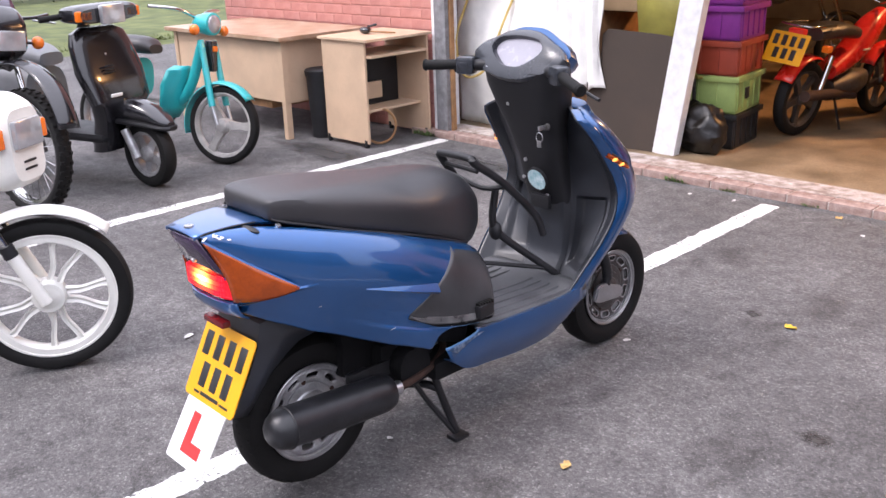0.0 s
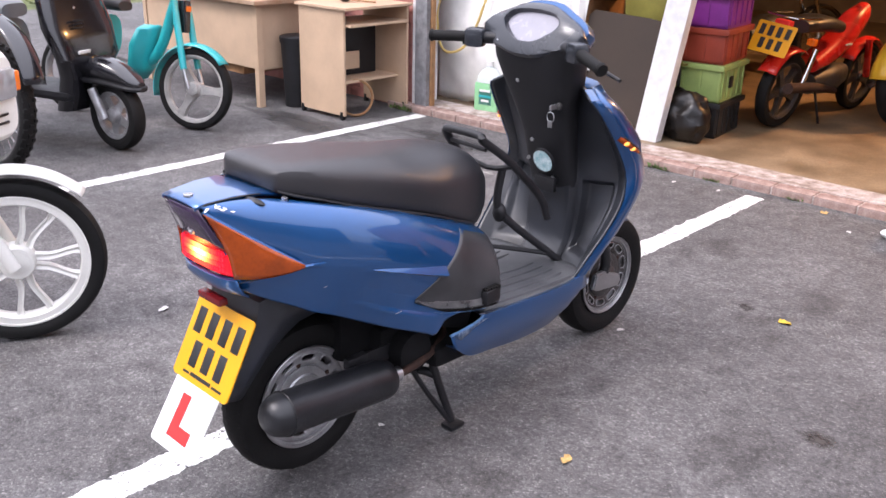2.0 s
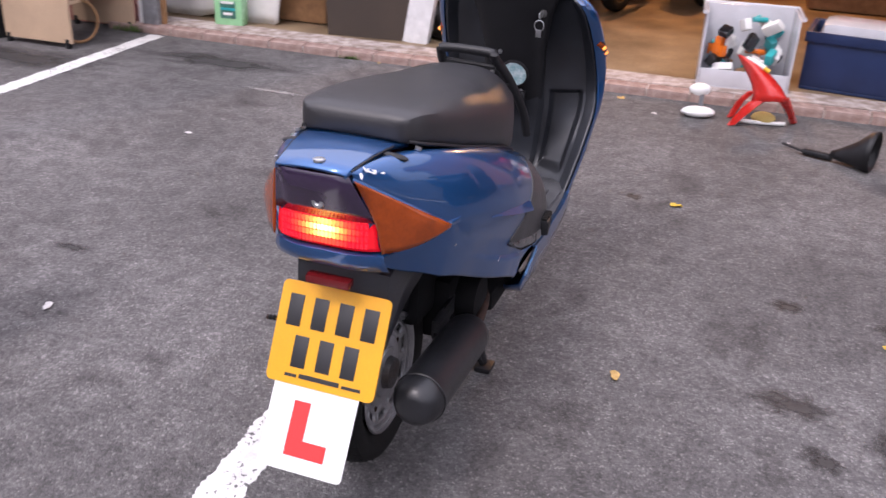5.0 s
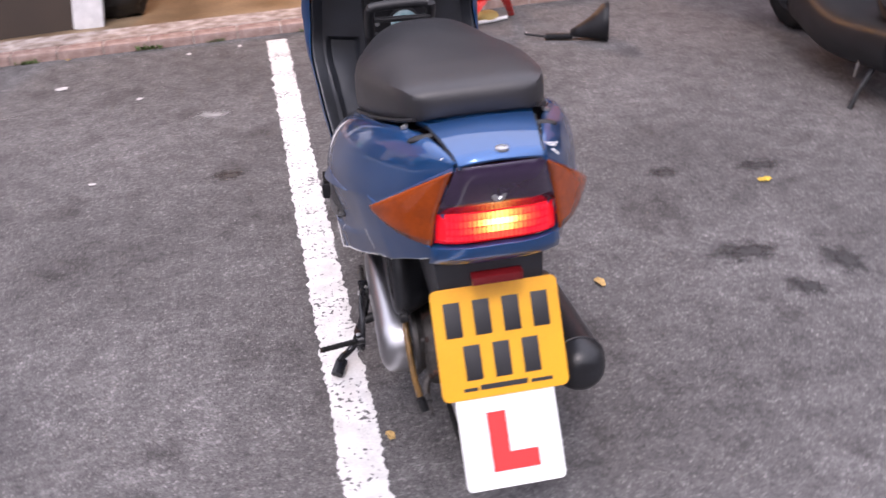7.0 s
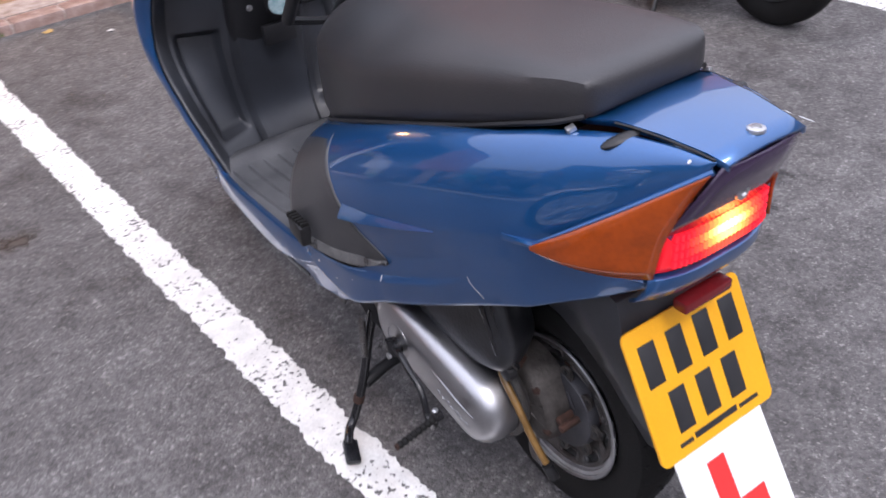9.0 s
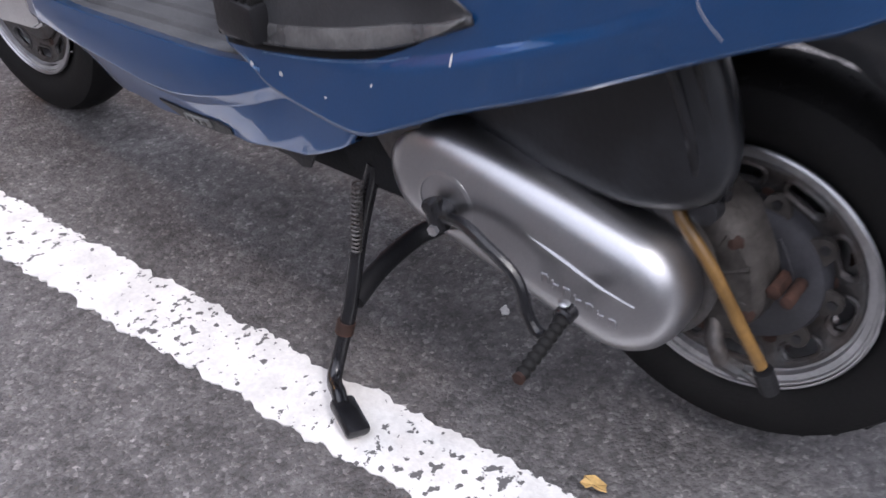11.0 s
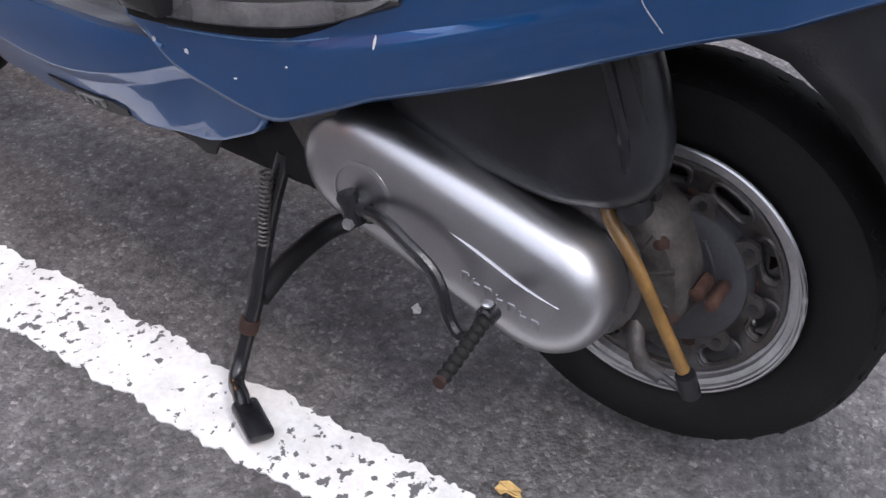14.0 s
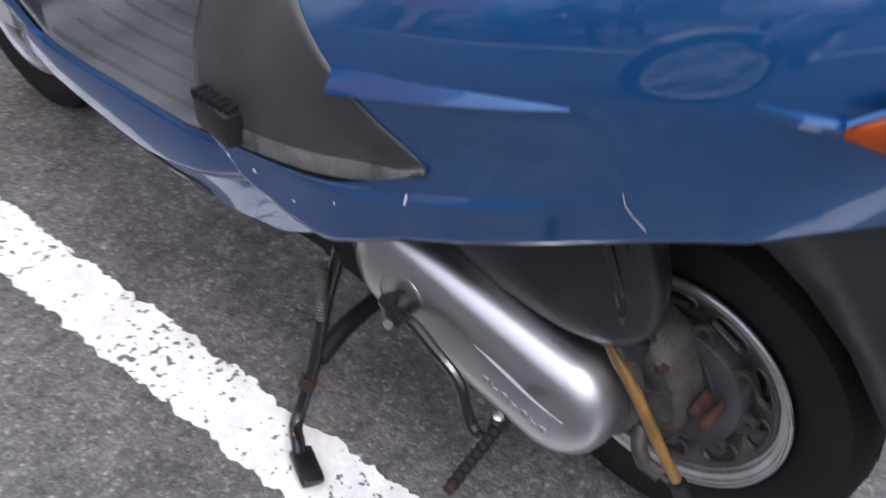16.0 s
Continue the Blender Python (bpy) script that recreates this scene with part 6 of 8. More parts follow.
body(tb, "fuel_tank", [(-0.80, 0.84, 0.08, 0.05), (-0.55, 0.88, 0.13, 0.12), (-0.34, 0.90, 0.09, 0.09)], M["gloss_black"])
body(tb, "seat", [(-1.35, 0.86, 0.09, 0.03), (-1.0, 0.85, 0.12, 0.05), (-0.75, 0.84, 0.09, 0.04)], M["seat"])
body(tb, "engine", [(-0.85, 0.42, 0.08, 0.08), (-0.6, 0.46, 0.13, 0.16), (-0.36, 0.48, 0.08, 0.10)], M["dull"])
bike_wheel("rear_wheel", tb, (0, -1.32, 0.32), 0.32, 0.10, M["chrome"], "wire")
bar(tb, "frame_tube", [(0, -0.28, 0.95), (0, -0.38, 0.45), (0, -0.80, 0.32), (0, -1.32, 0.32)], 0.024, M["black"])

# black scooter
bs = thing("black_scooter", pose(-3.37, 1.50, 0, 0, 0, -72), "glossy black old scooter with grey body and square headlamp", "scooter", "parked bikes")
bike_wheel("front_wheel", bs, (0, 0, 0.205), 0.205, 0.095, M["rim"], "blade", 5, steer=-8)
body(bs, "front_mudguard", [(-0.24, 0.43, 0.055, 0.05), (-0.10, 0.47, 0.085, 0.07), (0.06, 0.45, 0.08, 0.055), (0.17, 0.405, 0.06, 0.03), (0.20, 0.395, 0.03, 0.015)], M["gloss_black"], p=2.4)
body(bs, "mudguard_strip", [(-0.16, 0.405, 0.09, 0.022), (0.0, 0.40, 0.095, 0.022), (0.18, 0.375, 0.068, 0.018), (0.215, 0.37, 0.03, 0.012)], M["black"])
for s in (-1, 1):
    bar(bs, "fork_cover", [(s * 0.075, -0.03, 0.19), (s * 0.08, -0.10, 0.36)], 0.026, M["rim"], 0)
    bar(bs, "grip", [(s * 0.22, -0.33, 1.03), (s * 0.33, -0.38, 1.02)], 0.018, M["rubber"], 0)
    lens_box(bs, "indicator", (s * 0.185 - 0.055, -0.20, 1.0), (s * 0.185 + 0.055, -0.165, 1.06), M["orange"], bevel=0.010)
bm = B()
rows = []
for z, y, w, d in ((0.22, -0.28, 0.15, 0.06), (0.42, -0.22, 0.165, 0.055), (0.50, -0.19, 0.205, 0.055), (0.53, -0.18, 0.222, 0.055), (0.70, -0.235, 0.248, 0.055), (0.86, -0.285, 0.222, 0.05), (0.925, -0.30, 0.195, 0.045), (0.955, -0.305, 0.12, 0.035)):
    rows.append([(w * math.copysign(abs(math.cos(t)) ** 0.42, math.cos(t)), y + d * math.copysign(abs(math.sin(t)) ** 0.6, math.sin(t)), z) for t in (2 * math.pi * k / 24 for k in range(24))])
rings(bm, rows)
part("leg_shield", bm, M["gloss_black"], bs, "glossy black front shield with slats")
for k in range(3):
    lens_box(bs, "shield_slat", (0.03, -0.006, -0.003), (0.10, 0.004, 0.003), M["black"], pose(0, -0.163, 0.735 - k * 0.02, -16, 0, 0), 0.001)
lens_box(bs, "badge_strip", (0.03, -0.006, -0.009), (0.115, 0.003, 0.009), M["white"], pose(0, -0.128, 0.565, -16, 0, 0), 0.001)
for x, z in ((0.035, 0.80), (-0.02, 0.66), (0.07, 0.66)):
    bm = B()
    lathe(bm, [(0, 0.007), (0.006, 0.006), (0.007, 0.001)], (x, -0.20 - (z - 0.66) * 0.25 + 0.02, z), "y", 10)
    part("shield_screw", bm, M["steel"], bs)
body(bs, "steering_column", [(-0.40, 0.90, 0.06, 0.08), (-0.34, 0.62, 0.08, 0.22), (-0.28, 0.40, 0.05, 0.12)], M["black"])
body(bs, "handlebar_cowl", [(-0.40, 1.02, 0.10, 0.03), (-0.32, 1.035, 0.24, 0.05), (-0.20, 1.035, 0.245, 0.055), (-0.165, 1.03, 0.22, 0.04)], M["gloss_black"], p=4.0)
lens_box(bs, "headlamp", (-0.085, -0.17, 0.975), (0.085, -0.13, 1.085), M["lamp_glass"])
bm = B()
box(bm, (-0.17, -0.85, 0.28), (0.17, -0.20, 0.34), 0.03)
part("footboard", bm, M["black"], bs)
body(bs, "rear_body", [(-1.45, 0.62, 0.10, 0.08), (-1.2, 0.56, 0.19, 0.18), (-0.95, 0.52, 0.20, 0.22), (-0.80, 0.48, 0.16, 0.22)], M["bike_grey"], "grey rear body with slatted vents", p=3.6)
for k in range(4):
    lens_box(bs, "vent_slat", (0.185, -1.05, 0.42 + k * 0.025), (0.206, -0.90, 0.428 + k * 0.025), M["black"], bevel=0.002)
body(bs, "seat", [(-1.42, 0.80, 0.10, 0.03), (-1.15, 0.80, 0.135, 0.055), (-0.85, 0.78, 0.13, 0.06), (-0.72, 0.75, 0.09, 0.04)], M["bike_grey"], "grey vinyl seat", p=3.2)
bike_wheel("rear_wheel", bs, (0, -1.20, 0.205), 0.205, 0.095, M["rim"], "blade", 5)

# teal moped
tm = thing("teal_moped", pose(-3.50, 2.084, 0, 0, -8, -74), "teal moped with silver three-spoke wheel and round lamp", "moped", "parked bikes")
bike_wheel("front_wheel", tm, (0, 0, 0.258), 0.258, 0.068, M["bright_rim"], "blade", 3, steer=9)
guard(tm, (0, -0.01, 0.262), 0.285, 38, 195, 0.055, M["teal"], "front_mudguard", "teal mudguard").matrix_local = pose(0, 0, 0, 0, 0, 9)
for s in (-1, 1):
    bar(tm, "fork_leg", [(s * 0.06, -0.14, 0.80), (s * 0.065, -0.07, 0.50), (s * 0.068, -0.04, 0.38)], 0.022, M["teal"], 0)
    bar(tm, "link_arm", [(s * 0.068, -0.05, 0.40), (s * 0.07, -0.01, 0.30), (s * 0.068, 0.0, 0.262)], 0.012, M["steel"], 0)
    bar(tm, "handlebar", [(0, -0.22, 0.94), (s * 0.15, -0.25, 0.99), (s * 0.32, -0.33, 1.0)], 0.011, M["chrome"])
    bm = B()
    ball(bm, (s * 0.135, -0.12, 0.865), (0.032, 0.036, 0.036), 14)
    part("indicator", bm, M["orange"], tm)
bm = B()
lathe(bm, [(-0.14, 0.03), (-0.10, 0.06), (-0.02, 0.074), (0.02, 0.072), (0.025, 0.064)], (0, -0.10, 0.905), "y", 24)
lampb = part("headlamp_shell", bm, M["teal"], tm)
bm = B()
lathe(bm, [(0.02, 0.063), (0.032, 0.05), (0.038, 0.02), (0.039, 0.002)], (0, -0.10, 0.905), "y", 24)
part("headlamp_glass", bm, M["lamp_glass"], lampb)
lens_box(tm, "head_badge", (-0.028, -0.14, 0.60), (0.028, -0.075, 0.80), M["gloss_black"], bevel=0.01)
lens_box(tm, "front_reflector", (-0.02, -0.075, 0.73), (0.02, -0.065, 0.765), M["orange"], bevel=0.004)
bm = B()
rows = []
for z, y, w in ((0.28, -0.42, 0.08), (0.36, -0.37, 0.13), (0.50, -0.34, 0.15), (0.60, -0.31, 0.12), (0.63, -0.30, 0.06)):
    rows.append([(x * w, y - 0.08 * abs(x) ** 2, z) for x in np.linspace(-1, 1, 13)])
rings(bm, rows, closed=False)
thick(part("leg_shield", bm, M["teal"], tm, "teal leg shield"), 0.006)
bar(tm, "frame_tube", [(0, -0.18, 0.78), (0, -0.32, 0.45), (0, -0.55, 0.33), (0, -0.85, 0.36)], 0.035, M["teal"])
body(tm, "rear_body", [(-1.22, 0.62, 0.07, 0.05), (-1.0, 0.58, 0.10, 0.10), (-0.72, 0.54, 0.09, 0.13)], M["teal"])
body(tm, "seat", [(-1.05, 0.74, 0.10, 0.04), (-0.88, 0.76, 0.125, 0.06), (-0.66, 0.75, 0.10, 0.055), (-0.60, 0.73, 0.06, 0.03)], M["seat"], "dark blue-black seat")
body(tm, "engine", [(-0.85, 0.30, 0.07, 0.07), (-0.65, 0.30, 0.10, 0.10), (-0.48, 0.32, 0.06, 0.07)], M["dull"])
bike_wheel("rear_wheel", tm, (0, -1.10, 0.258), 0.258, 0.068, M["rim"], "blade", 3)

# dark scooter parked on the far side of the yard
ds = thing("dark_scooter", pose(2.13, 2.62, 0, 0, -3, -3), "black scooter parked on its side stand in the yard", "scooter", "parked bikes")
bike_wheel("front_wheel", ds, (0, 0, 0.24), 0.24, 0.12, M["matt_black"], "blade", 5)
body(ds, "front_mudguard", [(-0.22, 0.36, 0.06, 0.05), (0.0, 0.47, 0.085, 0.06), (0.20, 0.40, 0.05, 0.03)], M["gloss_black"])
body(ds, "leg_shield", [(-0.40, 0.55, 0.20, 0.28), (-0.28, 0.72, 0.26, 0.36), (-0.12, 0.80, 0.22, 0.30), (0.02, 0.82, 0.12, 0.18)], M["gloss_black"], p=3)
body(ds, "footboard", [(-1.10, 0.24, 0.24, 0.10), (-0.7, 0.21, 0.26, 0.10), (-0.30, 0.25, 0.20, 0.12)], M["black"], p=4)
body(ds, "rear_body", [(-1.65, 0.66, 0.10, 0.10), (-1.35, 0.55, 0.21, 0.22), (-1.0, 0.50, 0.22, 0.24), (-0.88, 0.45, 0.16, 0.20)], M["gloss_black"])
body(ds, "seat", [(-1.55, 0.84, 0.10, 0.04), (-1.2, 0.80, 0.16, 0.07), (-0.85, 0.76, 0.12, 0.06)], M["seat"])
for s in (-1, 1):
    bar(ds, "fork_leg", [(s * 0.08, 0.0, 0.24), (s * 0.08, -0.12, 0.52)], 0.02, M["matt_black"], 0)
    bar(ds, "handlebar", [(0, -0.30, 1.10), (s * 0.18, -0.33, 1.10), (s * 0.33, -0.38, 1.09)], 0.016, M["rubber"])
bike_wheel("rear_wheel", ds, (0, -1.36, 0.24), 0.24, 0.13, M["matt_black"], "blade", 5)
bar(ds, "side_stand", [(-0.16, -0.99, 0.20), (-0.27, -1.02, 0.08), (-0.31, -1.035, 0.014)], 0.011, M["matt_black"], 0)
bar(ds, "stand_spring", [(-0.21, -0.93, 0.22), (-0.27, -0.98, 0.12)], 0.006, M["dull"], 0)

# red motorcycle inside the garage
rb = thing("red_motorcycle", pose(-0.915, 4.90, STEP - 0.002, 0, 6, -7) @ Matrix.Scale(0.87, 4), "red motorcycle with yellow rear plate parked in the garage", "motorcycle", "parked bikes")
bike_wheel("rear_wheel", rb, (0, 0.0, 0.285), 0.285, 0.095, M["dull"], "blade", 5)
bike_wheel("front_wheel", rb, (0, 1.18, 0.285), 0.285, 0.085, M["dull"], "blade", 5)
guard(rb, (0, 0, 0.29), 0.335, 66, 150, 0.08, M["red_paint"], "rear_mudguard", "red rear mudguard")
guard(rb, (0, 1.18, 0.29), 0.325, 20, 150, 0.06, M["red_paint"], "front_mudguard")
number_plate(pose(0.0, -0.30, 0.70, 66, 0, 0), rb, 0.31, 0.23, ((0.052, 4), (-0.045, 3)), 0.04, 0.078)
lens_box(rb, "tail_lamp", (-0.06, -0.22, 0.76), (0.06, -0.15, 0.83), M["red_ink"])
bar(rb, "rear_carrier", [(-0.12, 0.12, 0.84), (-0.12, -0.22, 0.86), (0.12, -0.22, 0.86), (0.12, 0.12, 0.84)], 0.008, M["chrome"], 2)
for s in (-1, 1):
    lens_box(rb, "indicator", (s * 0.15 - 0.03, -0.03, 0.66), (s * 0.15 + 0.03, 0.03, 0.71), M["orange"], bevel=0.01)
    bar(rb, "shock_absorber", [(s * 0.13, 0.02, 0.30), (s * 0.13, 0.12, 0.62)], 0.022, M["chrome"], 0)
    bar(rb, "fork_cover", [(s * 0.075, 1.16, 0.30), (s * 0.075, 1.04, 0.62)], 0.028, M["red_paint"], 0)
    bar(rb, "handlebar", [(0, 0.92, 0.93), (s * 0.18, 0.88, 1.0), (s * 0.34, 0.78, 1.01)], 0.011, M["chrome"])
body(rb, "seat", [(-0.02, 0.78, 0.11, 0.05), (0.30, 0.78, 0.13, 0.06), (0.55, 0.74, 0.10, 0.05)], M["seat"])
body(rb, "frame_cover", [(0.30, 0.46, 0.09, 0.06), (0.55, 0.55, 0.10, 0.10), (0.78, 0.70, 0.10, 0.13), (0.95, 0.80, 0.07, 0.10)], M["red_paint"], "red pressed frame cover")
body(rb, "engine", [(0.35, 0.30, 0.08, 0.08), (0.6, 0.32, 0.12, 0.11), (0.85, 0.34, 0.07, 0.08)], M["dull"])
bar(rb, "silencer", [(0.16, -0.20, 0.36), (0.16, 0.20, 0.33), (0.14, 0.55, 0.26)], 0.042, M["rust"], 3, 0.025)
bar(rb, "side_stand", [(0.10, 0.32, 0.28), (0.16, 0.40, 0.004)], 0.010, M["matt_black"], 0)
lens_box(rb, "decal", (0.099, 0.62, 0.60), (0.106, 0.72, 0.615), M["white"], bevel=0.002)

# further bikes in the dim part of the garage
def far_bike(m, paint, label):
    t = thing("stored_motorcycle", m, label, "motorcycle", "parked bikes")
    bike_wheel("rear_wheel", t, (0, 0, 0.29), 0.29, 0.09, M["chrome"], "wire")
    bike_wheel("front_wheel", t, (0, 1.22, 0.29), 0.29, 0.08, M["chrome"], "wire")
    guard(t, (0, 0, 0.29), 0.34, 50, 170, 0.07, paint, "rear_mudguard")
    guard(t, (0, 1.22, 0.29), 0.33, 20, 150, 0.06, paint, "front_mudguard")
    body(t, "fuel_tank", [(0.45, 0.78, 0.08, 0.06), (0.65, 0.84, 0.13, 0.11), (0.88, 0.84, 0.09, 0.09)], paint)
    body(t, "seat", [(-0.1, 0.76, 0.10, 0.04), (0.25, 0.77, 0.13, 0.05), (0.48, 0.76, 0.10, 0.05)], M["seat"])
    body(t, "engine", [(0.35, 0.36, 0.09, 0.10), (0.6, 0.40, 0.15, 0.16), (0.85, 0.42, 0.08, 0.10)], M["dull"])
    for s in (-1, 1):
        bar(t, "fork_leg", [(s * 0.08, 1.22, 0.29), (s * 0.08, 1.0, 0.86)], 0.02, M["chrome"], 0)
        bar(t, "handlebar", [(0, 0.95, 0.96), (s * 0.2, 0.9, 1.02), (s * 0.36, 0.82, 1.02)], 0.011, M["chrome"])
        bar(t, "silencer", [(s * 0.15, -0.15, 0.30), (s * 0.15, 0.30, 0.28), (s * 0.12, 0.60, 0.25)], 0.035, M["chrome"], 3, 0.02)
    bm = B()
    lathe(bm, [(-0.10, 0.03), (-0.04, 0.085), (0.02, 0.085), (0.03, 0.02)], (0, 1.06, 0.86), "y", 20)
    part("headlamp", bm, M["chrome"], t)
    return t


far_bike(pose(-0.30, 5.55, STEP - 0.002, 0, -6, -12), M["yellow_paint"], "motorcycle with yellow tank standing in the garage")
far_bike(pose(0.30, 6.1, STEP - 0.002, 0, -6, -10), M["gloss_black"], "dark motorcycle standing deep in the garage")
far_bike(pose(-1.9, 5.9, STEP - 0.002, 0, -6, -18), M["gloss_black"], "dark motorcycle behind the stacked crates")
bm = B()
box(bm, (1.05, 6.4, STEP - 0.002), (3.4, 7.6, 0.30), 0.03)
tagged(part("low_platform", bm, M["bare_wood"]), "brown wooden platform on the garage floor", "platform")
bm = B()
rows = []
for x in np.linspace(1.2, 3.3, 18):
    rows.append([(x, y, 0.298 + h + 0.02 * math.sin(9 * x + 5 * y)) for y, h in ((6.5, 0.0), (6.52, 0.25), (6.6, 0.55), (6.8, 0.68), (7.1, 0.70), (7.4, 0.6), (7.5, 0.0))])
rings(bm, rows)
tagged(part("red_tarpaulin_load", bm, M["red_paint"]), "red covered load on the wooden platform", "tarpaulin")

# ---- furniture outside the wall ----
M["desk_top"] = mat("worn_veneer", (0.45, 0.27, 0.16), 0.4, var=0.25, scale=7, bump=0.2, second=(0.58, 0.44, 0.33))
dk = thing("desk", pose(0, 0, 0), "worn wooden office desk against the brick wall", "desk")
bm = B()
box(bm, (-5.30, 2.74, 0.715), (-3.70, 3.57, 0.745), 0.004)
part("desk_top", bm, M["desk_top"], dk, "sun-bleached veneer top", smooth=False)
for x in (-3.80, -5.25):
    for y in (2.79, 3.50):
        bm = B()
        box(bm, (x, y, 0.0), (x + 0.045, y + 0.05, 0.715), 0.003)
        part("desk_leg", bm, M["wood"], dk, smooth=False)
bm = B()
box(bm, (-5.20, 2.80, 0.27), (-3.802, 2.818, 0.715))
part("front_panel", bm, M["wood"], dk, smooth=False)
bm = B()
box(bm, (-3.795, 2.842, 0.26), (-3.778, 3.498, 0.715))
part("side_panel", bm, M["wood"], dk, "pale side panel", smooth=False)
bm = B()
box(bm, (-4.35, 2.84, 0.20), (-4.0, 3.3, 0.26), 0.004)
part("drawer", bm, M["bare_wood"], dk, smooth=False)

cb = thing("computer_trolley", pose(0, 0, 0), "beige chipboard computer trolley with shelves", "cabinet")
for name, lo, hi in (("side_panel", (-3.51, 2.965, 0.03), (-3.05, 2.983, 0.728)), ("side_panel", (-3.47, 3.52, 0.03), (-3.02, 3.538, 0.728)), ("top_panel", (-3.53, 2.945, 0.73), (-3.00, 3.56, 0.748)),
                     ("keyboard_shelf", (-3.40, 2.985, 0.62), (-3.0, 3.518, 0.636)), ("lower_shelf", (-3.42, 2.985, 0.235), (-3.10, 3.518, 0.252)), ("shelf_back", (-3.26, 2.985, 0.30), (-3.245, 3.28, 0.42))):
    bm = B()
    box(bm, lo, hi, 0.002)
    part(name, bm, M["wood"], cb, smooth=False)
for x, y in ((-3.49, 2.974), (-3.08, 2.974), (-3.45, 3.529), (-3.05, 3.529)):
    bm = B()
    box(bm, (x - 0.012, y - 0.014, 0.0), (x + 0.012, y + 0.014, 0.055), 0.003)
    part("castor_foot", bm, M["black"], cb)
bm = B()
box(bm, (-3.38, 3.18, 0.254), (-3.272, 3.46, 0.60), 0.006)
tagged(part("black_box", bm, M["black"]), "black box standing on the trolley shelf", "box")
bn = thing("black_bin", pose(-3.655, 3.05, 0), "black plastic bin between desk and trolley", "bin")
bm = B()
lathe(bm, [(0.0, 0.08), (0.002, 0.09), (0.44, 0.108), (0.45, 0.108)], (0, 0, 0), "z", 24)
part("bin_body", bm, M["black"], bn)
bm = B()
lathe(bm, [(0.45, 0.115), (0.49, 0.118), (0.50, 0.105), (0.501, 0.01)], (0, 0, 0), "z", 24)
part("bin_lid", bm, M["black"], bn)
bm = B()
tube(bm, [(0.12 * math.cos(a), 0.0, 0.122 + 0.12 * math.sin(a)) for a in np.linspace(0, 2 * math.pi, 29)], 0.009, 8, 0)
hoop = tagged(part("wheel_hoop", bm, M["bare_wood"]), "thin brown hoop leaning under the trolley shelf", "hoop")
hoop.matrix_world = pose(-3.10, 3.12, 0.006, -4, 0, 70)
bm = B()
body_ = thing("small_lamp", pose(-3.30, 3.20, 0.749), "small black desk lamp lying on the trolley", "lamp")
part("lamp_head", ball(bm, (0, 0, 0.026), (0.045, 0.04, 0.026), 14), M["gloss_black"], body_)
bar(body_, "lamp_arm", [(0.03, 0.0, 0.02), (0.10, 0.06, 0.012), (0.20, 0.10, 0.010)], 0.006, M["bare_wood"])
bar(body_, "lamp_neck", [(0.0, 0.02, 0.045), (0.03, 0.08, 0.06)], 0.008, M["gloss_black"], 0)

# ---- things in the garage opening ----
M["cloth"] = mat("white_cloth", (0.80, 0.79, 0.76), 0.9, var=0.1, scale=9, bump=0.5, bscale=300)
M["cloth_yellow"] = mat("stained_cloth", (0.62, 0.45, 0.15), 0.9, var=0.2, scale=9, bump=0.4)
M["brown_board"] = mat("brown_fibreboard", (0.048, 0.034, 0.025), 0.75, var=0.15, scale=5, bump=0.3)
M["olive"] = mat("olive_plastic", (0.30, 0.27, 0.06), 0.6, var=0.2, bump=0.2)


def cloth(name, cx, cy, w, z0, z1, folds, depth, m, label, seed=0, belly=0.0):
    """A hanging cloth with folds, closed at the back."""
    rnd, bm = random.Random(seed), B()
    ph = [rnd.uniform(0, 6.28) for _ in range(4)]
    rows = []
    for j in range(17):
        f = j / 16
        z = z0 + (z1 - z0) * f
        row = []
        for i in range(37):
            u = -1 + i / 18
            bulge = belly * math.sin(math.pi * min(1, f * 1.1)) * math.cos(u * 1.4)
            d = depth * (math.sin(folds * u + ph[0]) + 0.5 * math.sin(2.3 * folds * u + ph[1] + 2 * f)) * (0.5 + 0.5 * (1 - f))
            edge = 0.02 * math.sin(7 * f + ph[2]) if abs(u) > 0.9 else 0
            hem = 0.04 * math.sin(5 * u + ph[3]) if j == 0 else 0
            row.append((cx + u * w * (0.92 + 0.08 * math.sin(4 * f + ph[2])) + edge, cy - bulge - d, z + hem * 0.6))
        rows.append(row)
    rings(bm, rows, closed=False)
    return tagged(thick(part(name, bm, m), 0.006, 1.0), label, "cloth")


cloth("dust_sheet", -2.64, 3.93, 0.51, 0.046, 1.02, 4, 0.014, M["cloth"], "white dust sheet draped over stored goods", 1, 0.11)
bm = B()
tube(bm, [(-2.975, 3.93, 0.98), (-2.985, 3.80, 0.72), (-2.979, 3.79, 0.579), (-2.955, 3.79, 0.462), (-2.883, 3.785, 0.406), (-2.762, 3.78, 0.432), (-2.667, 3.78, 0.51), (-2.596, 3.785, 0.646), (-2.553, 3.80, 0.777), (-2.54, 3.93, 0.99)], 0.0095, 8, 5)
tagged(part("hose_loop", bm, M["cloth_yellow"]), "yellowed loop of hose hanging before the dust sheet", "hose")
cloth("towel", -1.95, 3.86, 0.21, 0.40, 1.12, 9, 0.022, M["cloth"], "white towel hanging in the garage opening", 3)
sg = thing("stored_goods", pose(0, 0, 0), "covered cardboard and furniture stacked in the garage", "stored goods")
bm = B()
box(bm, (-3.0, 4.06, STEP - 0.002), (-1.95, 4.6, 0.88), 0.04)
part("covered_box", bm, M["bare_wood"], sg)
bm = B()
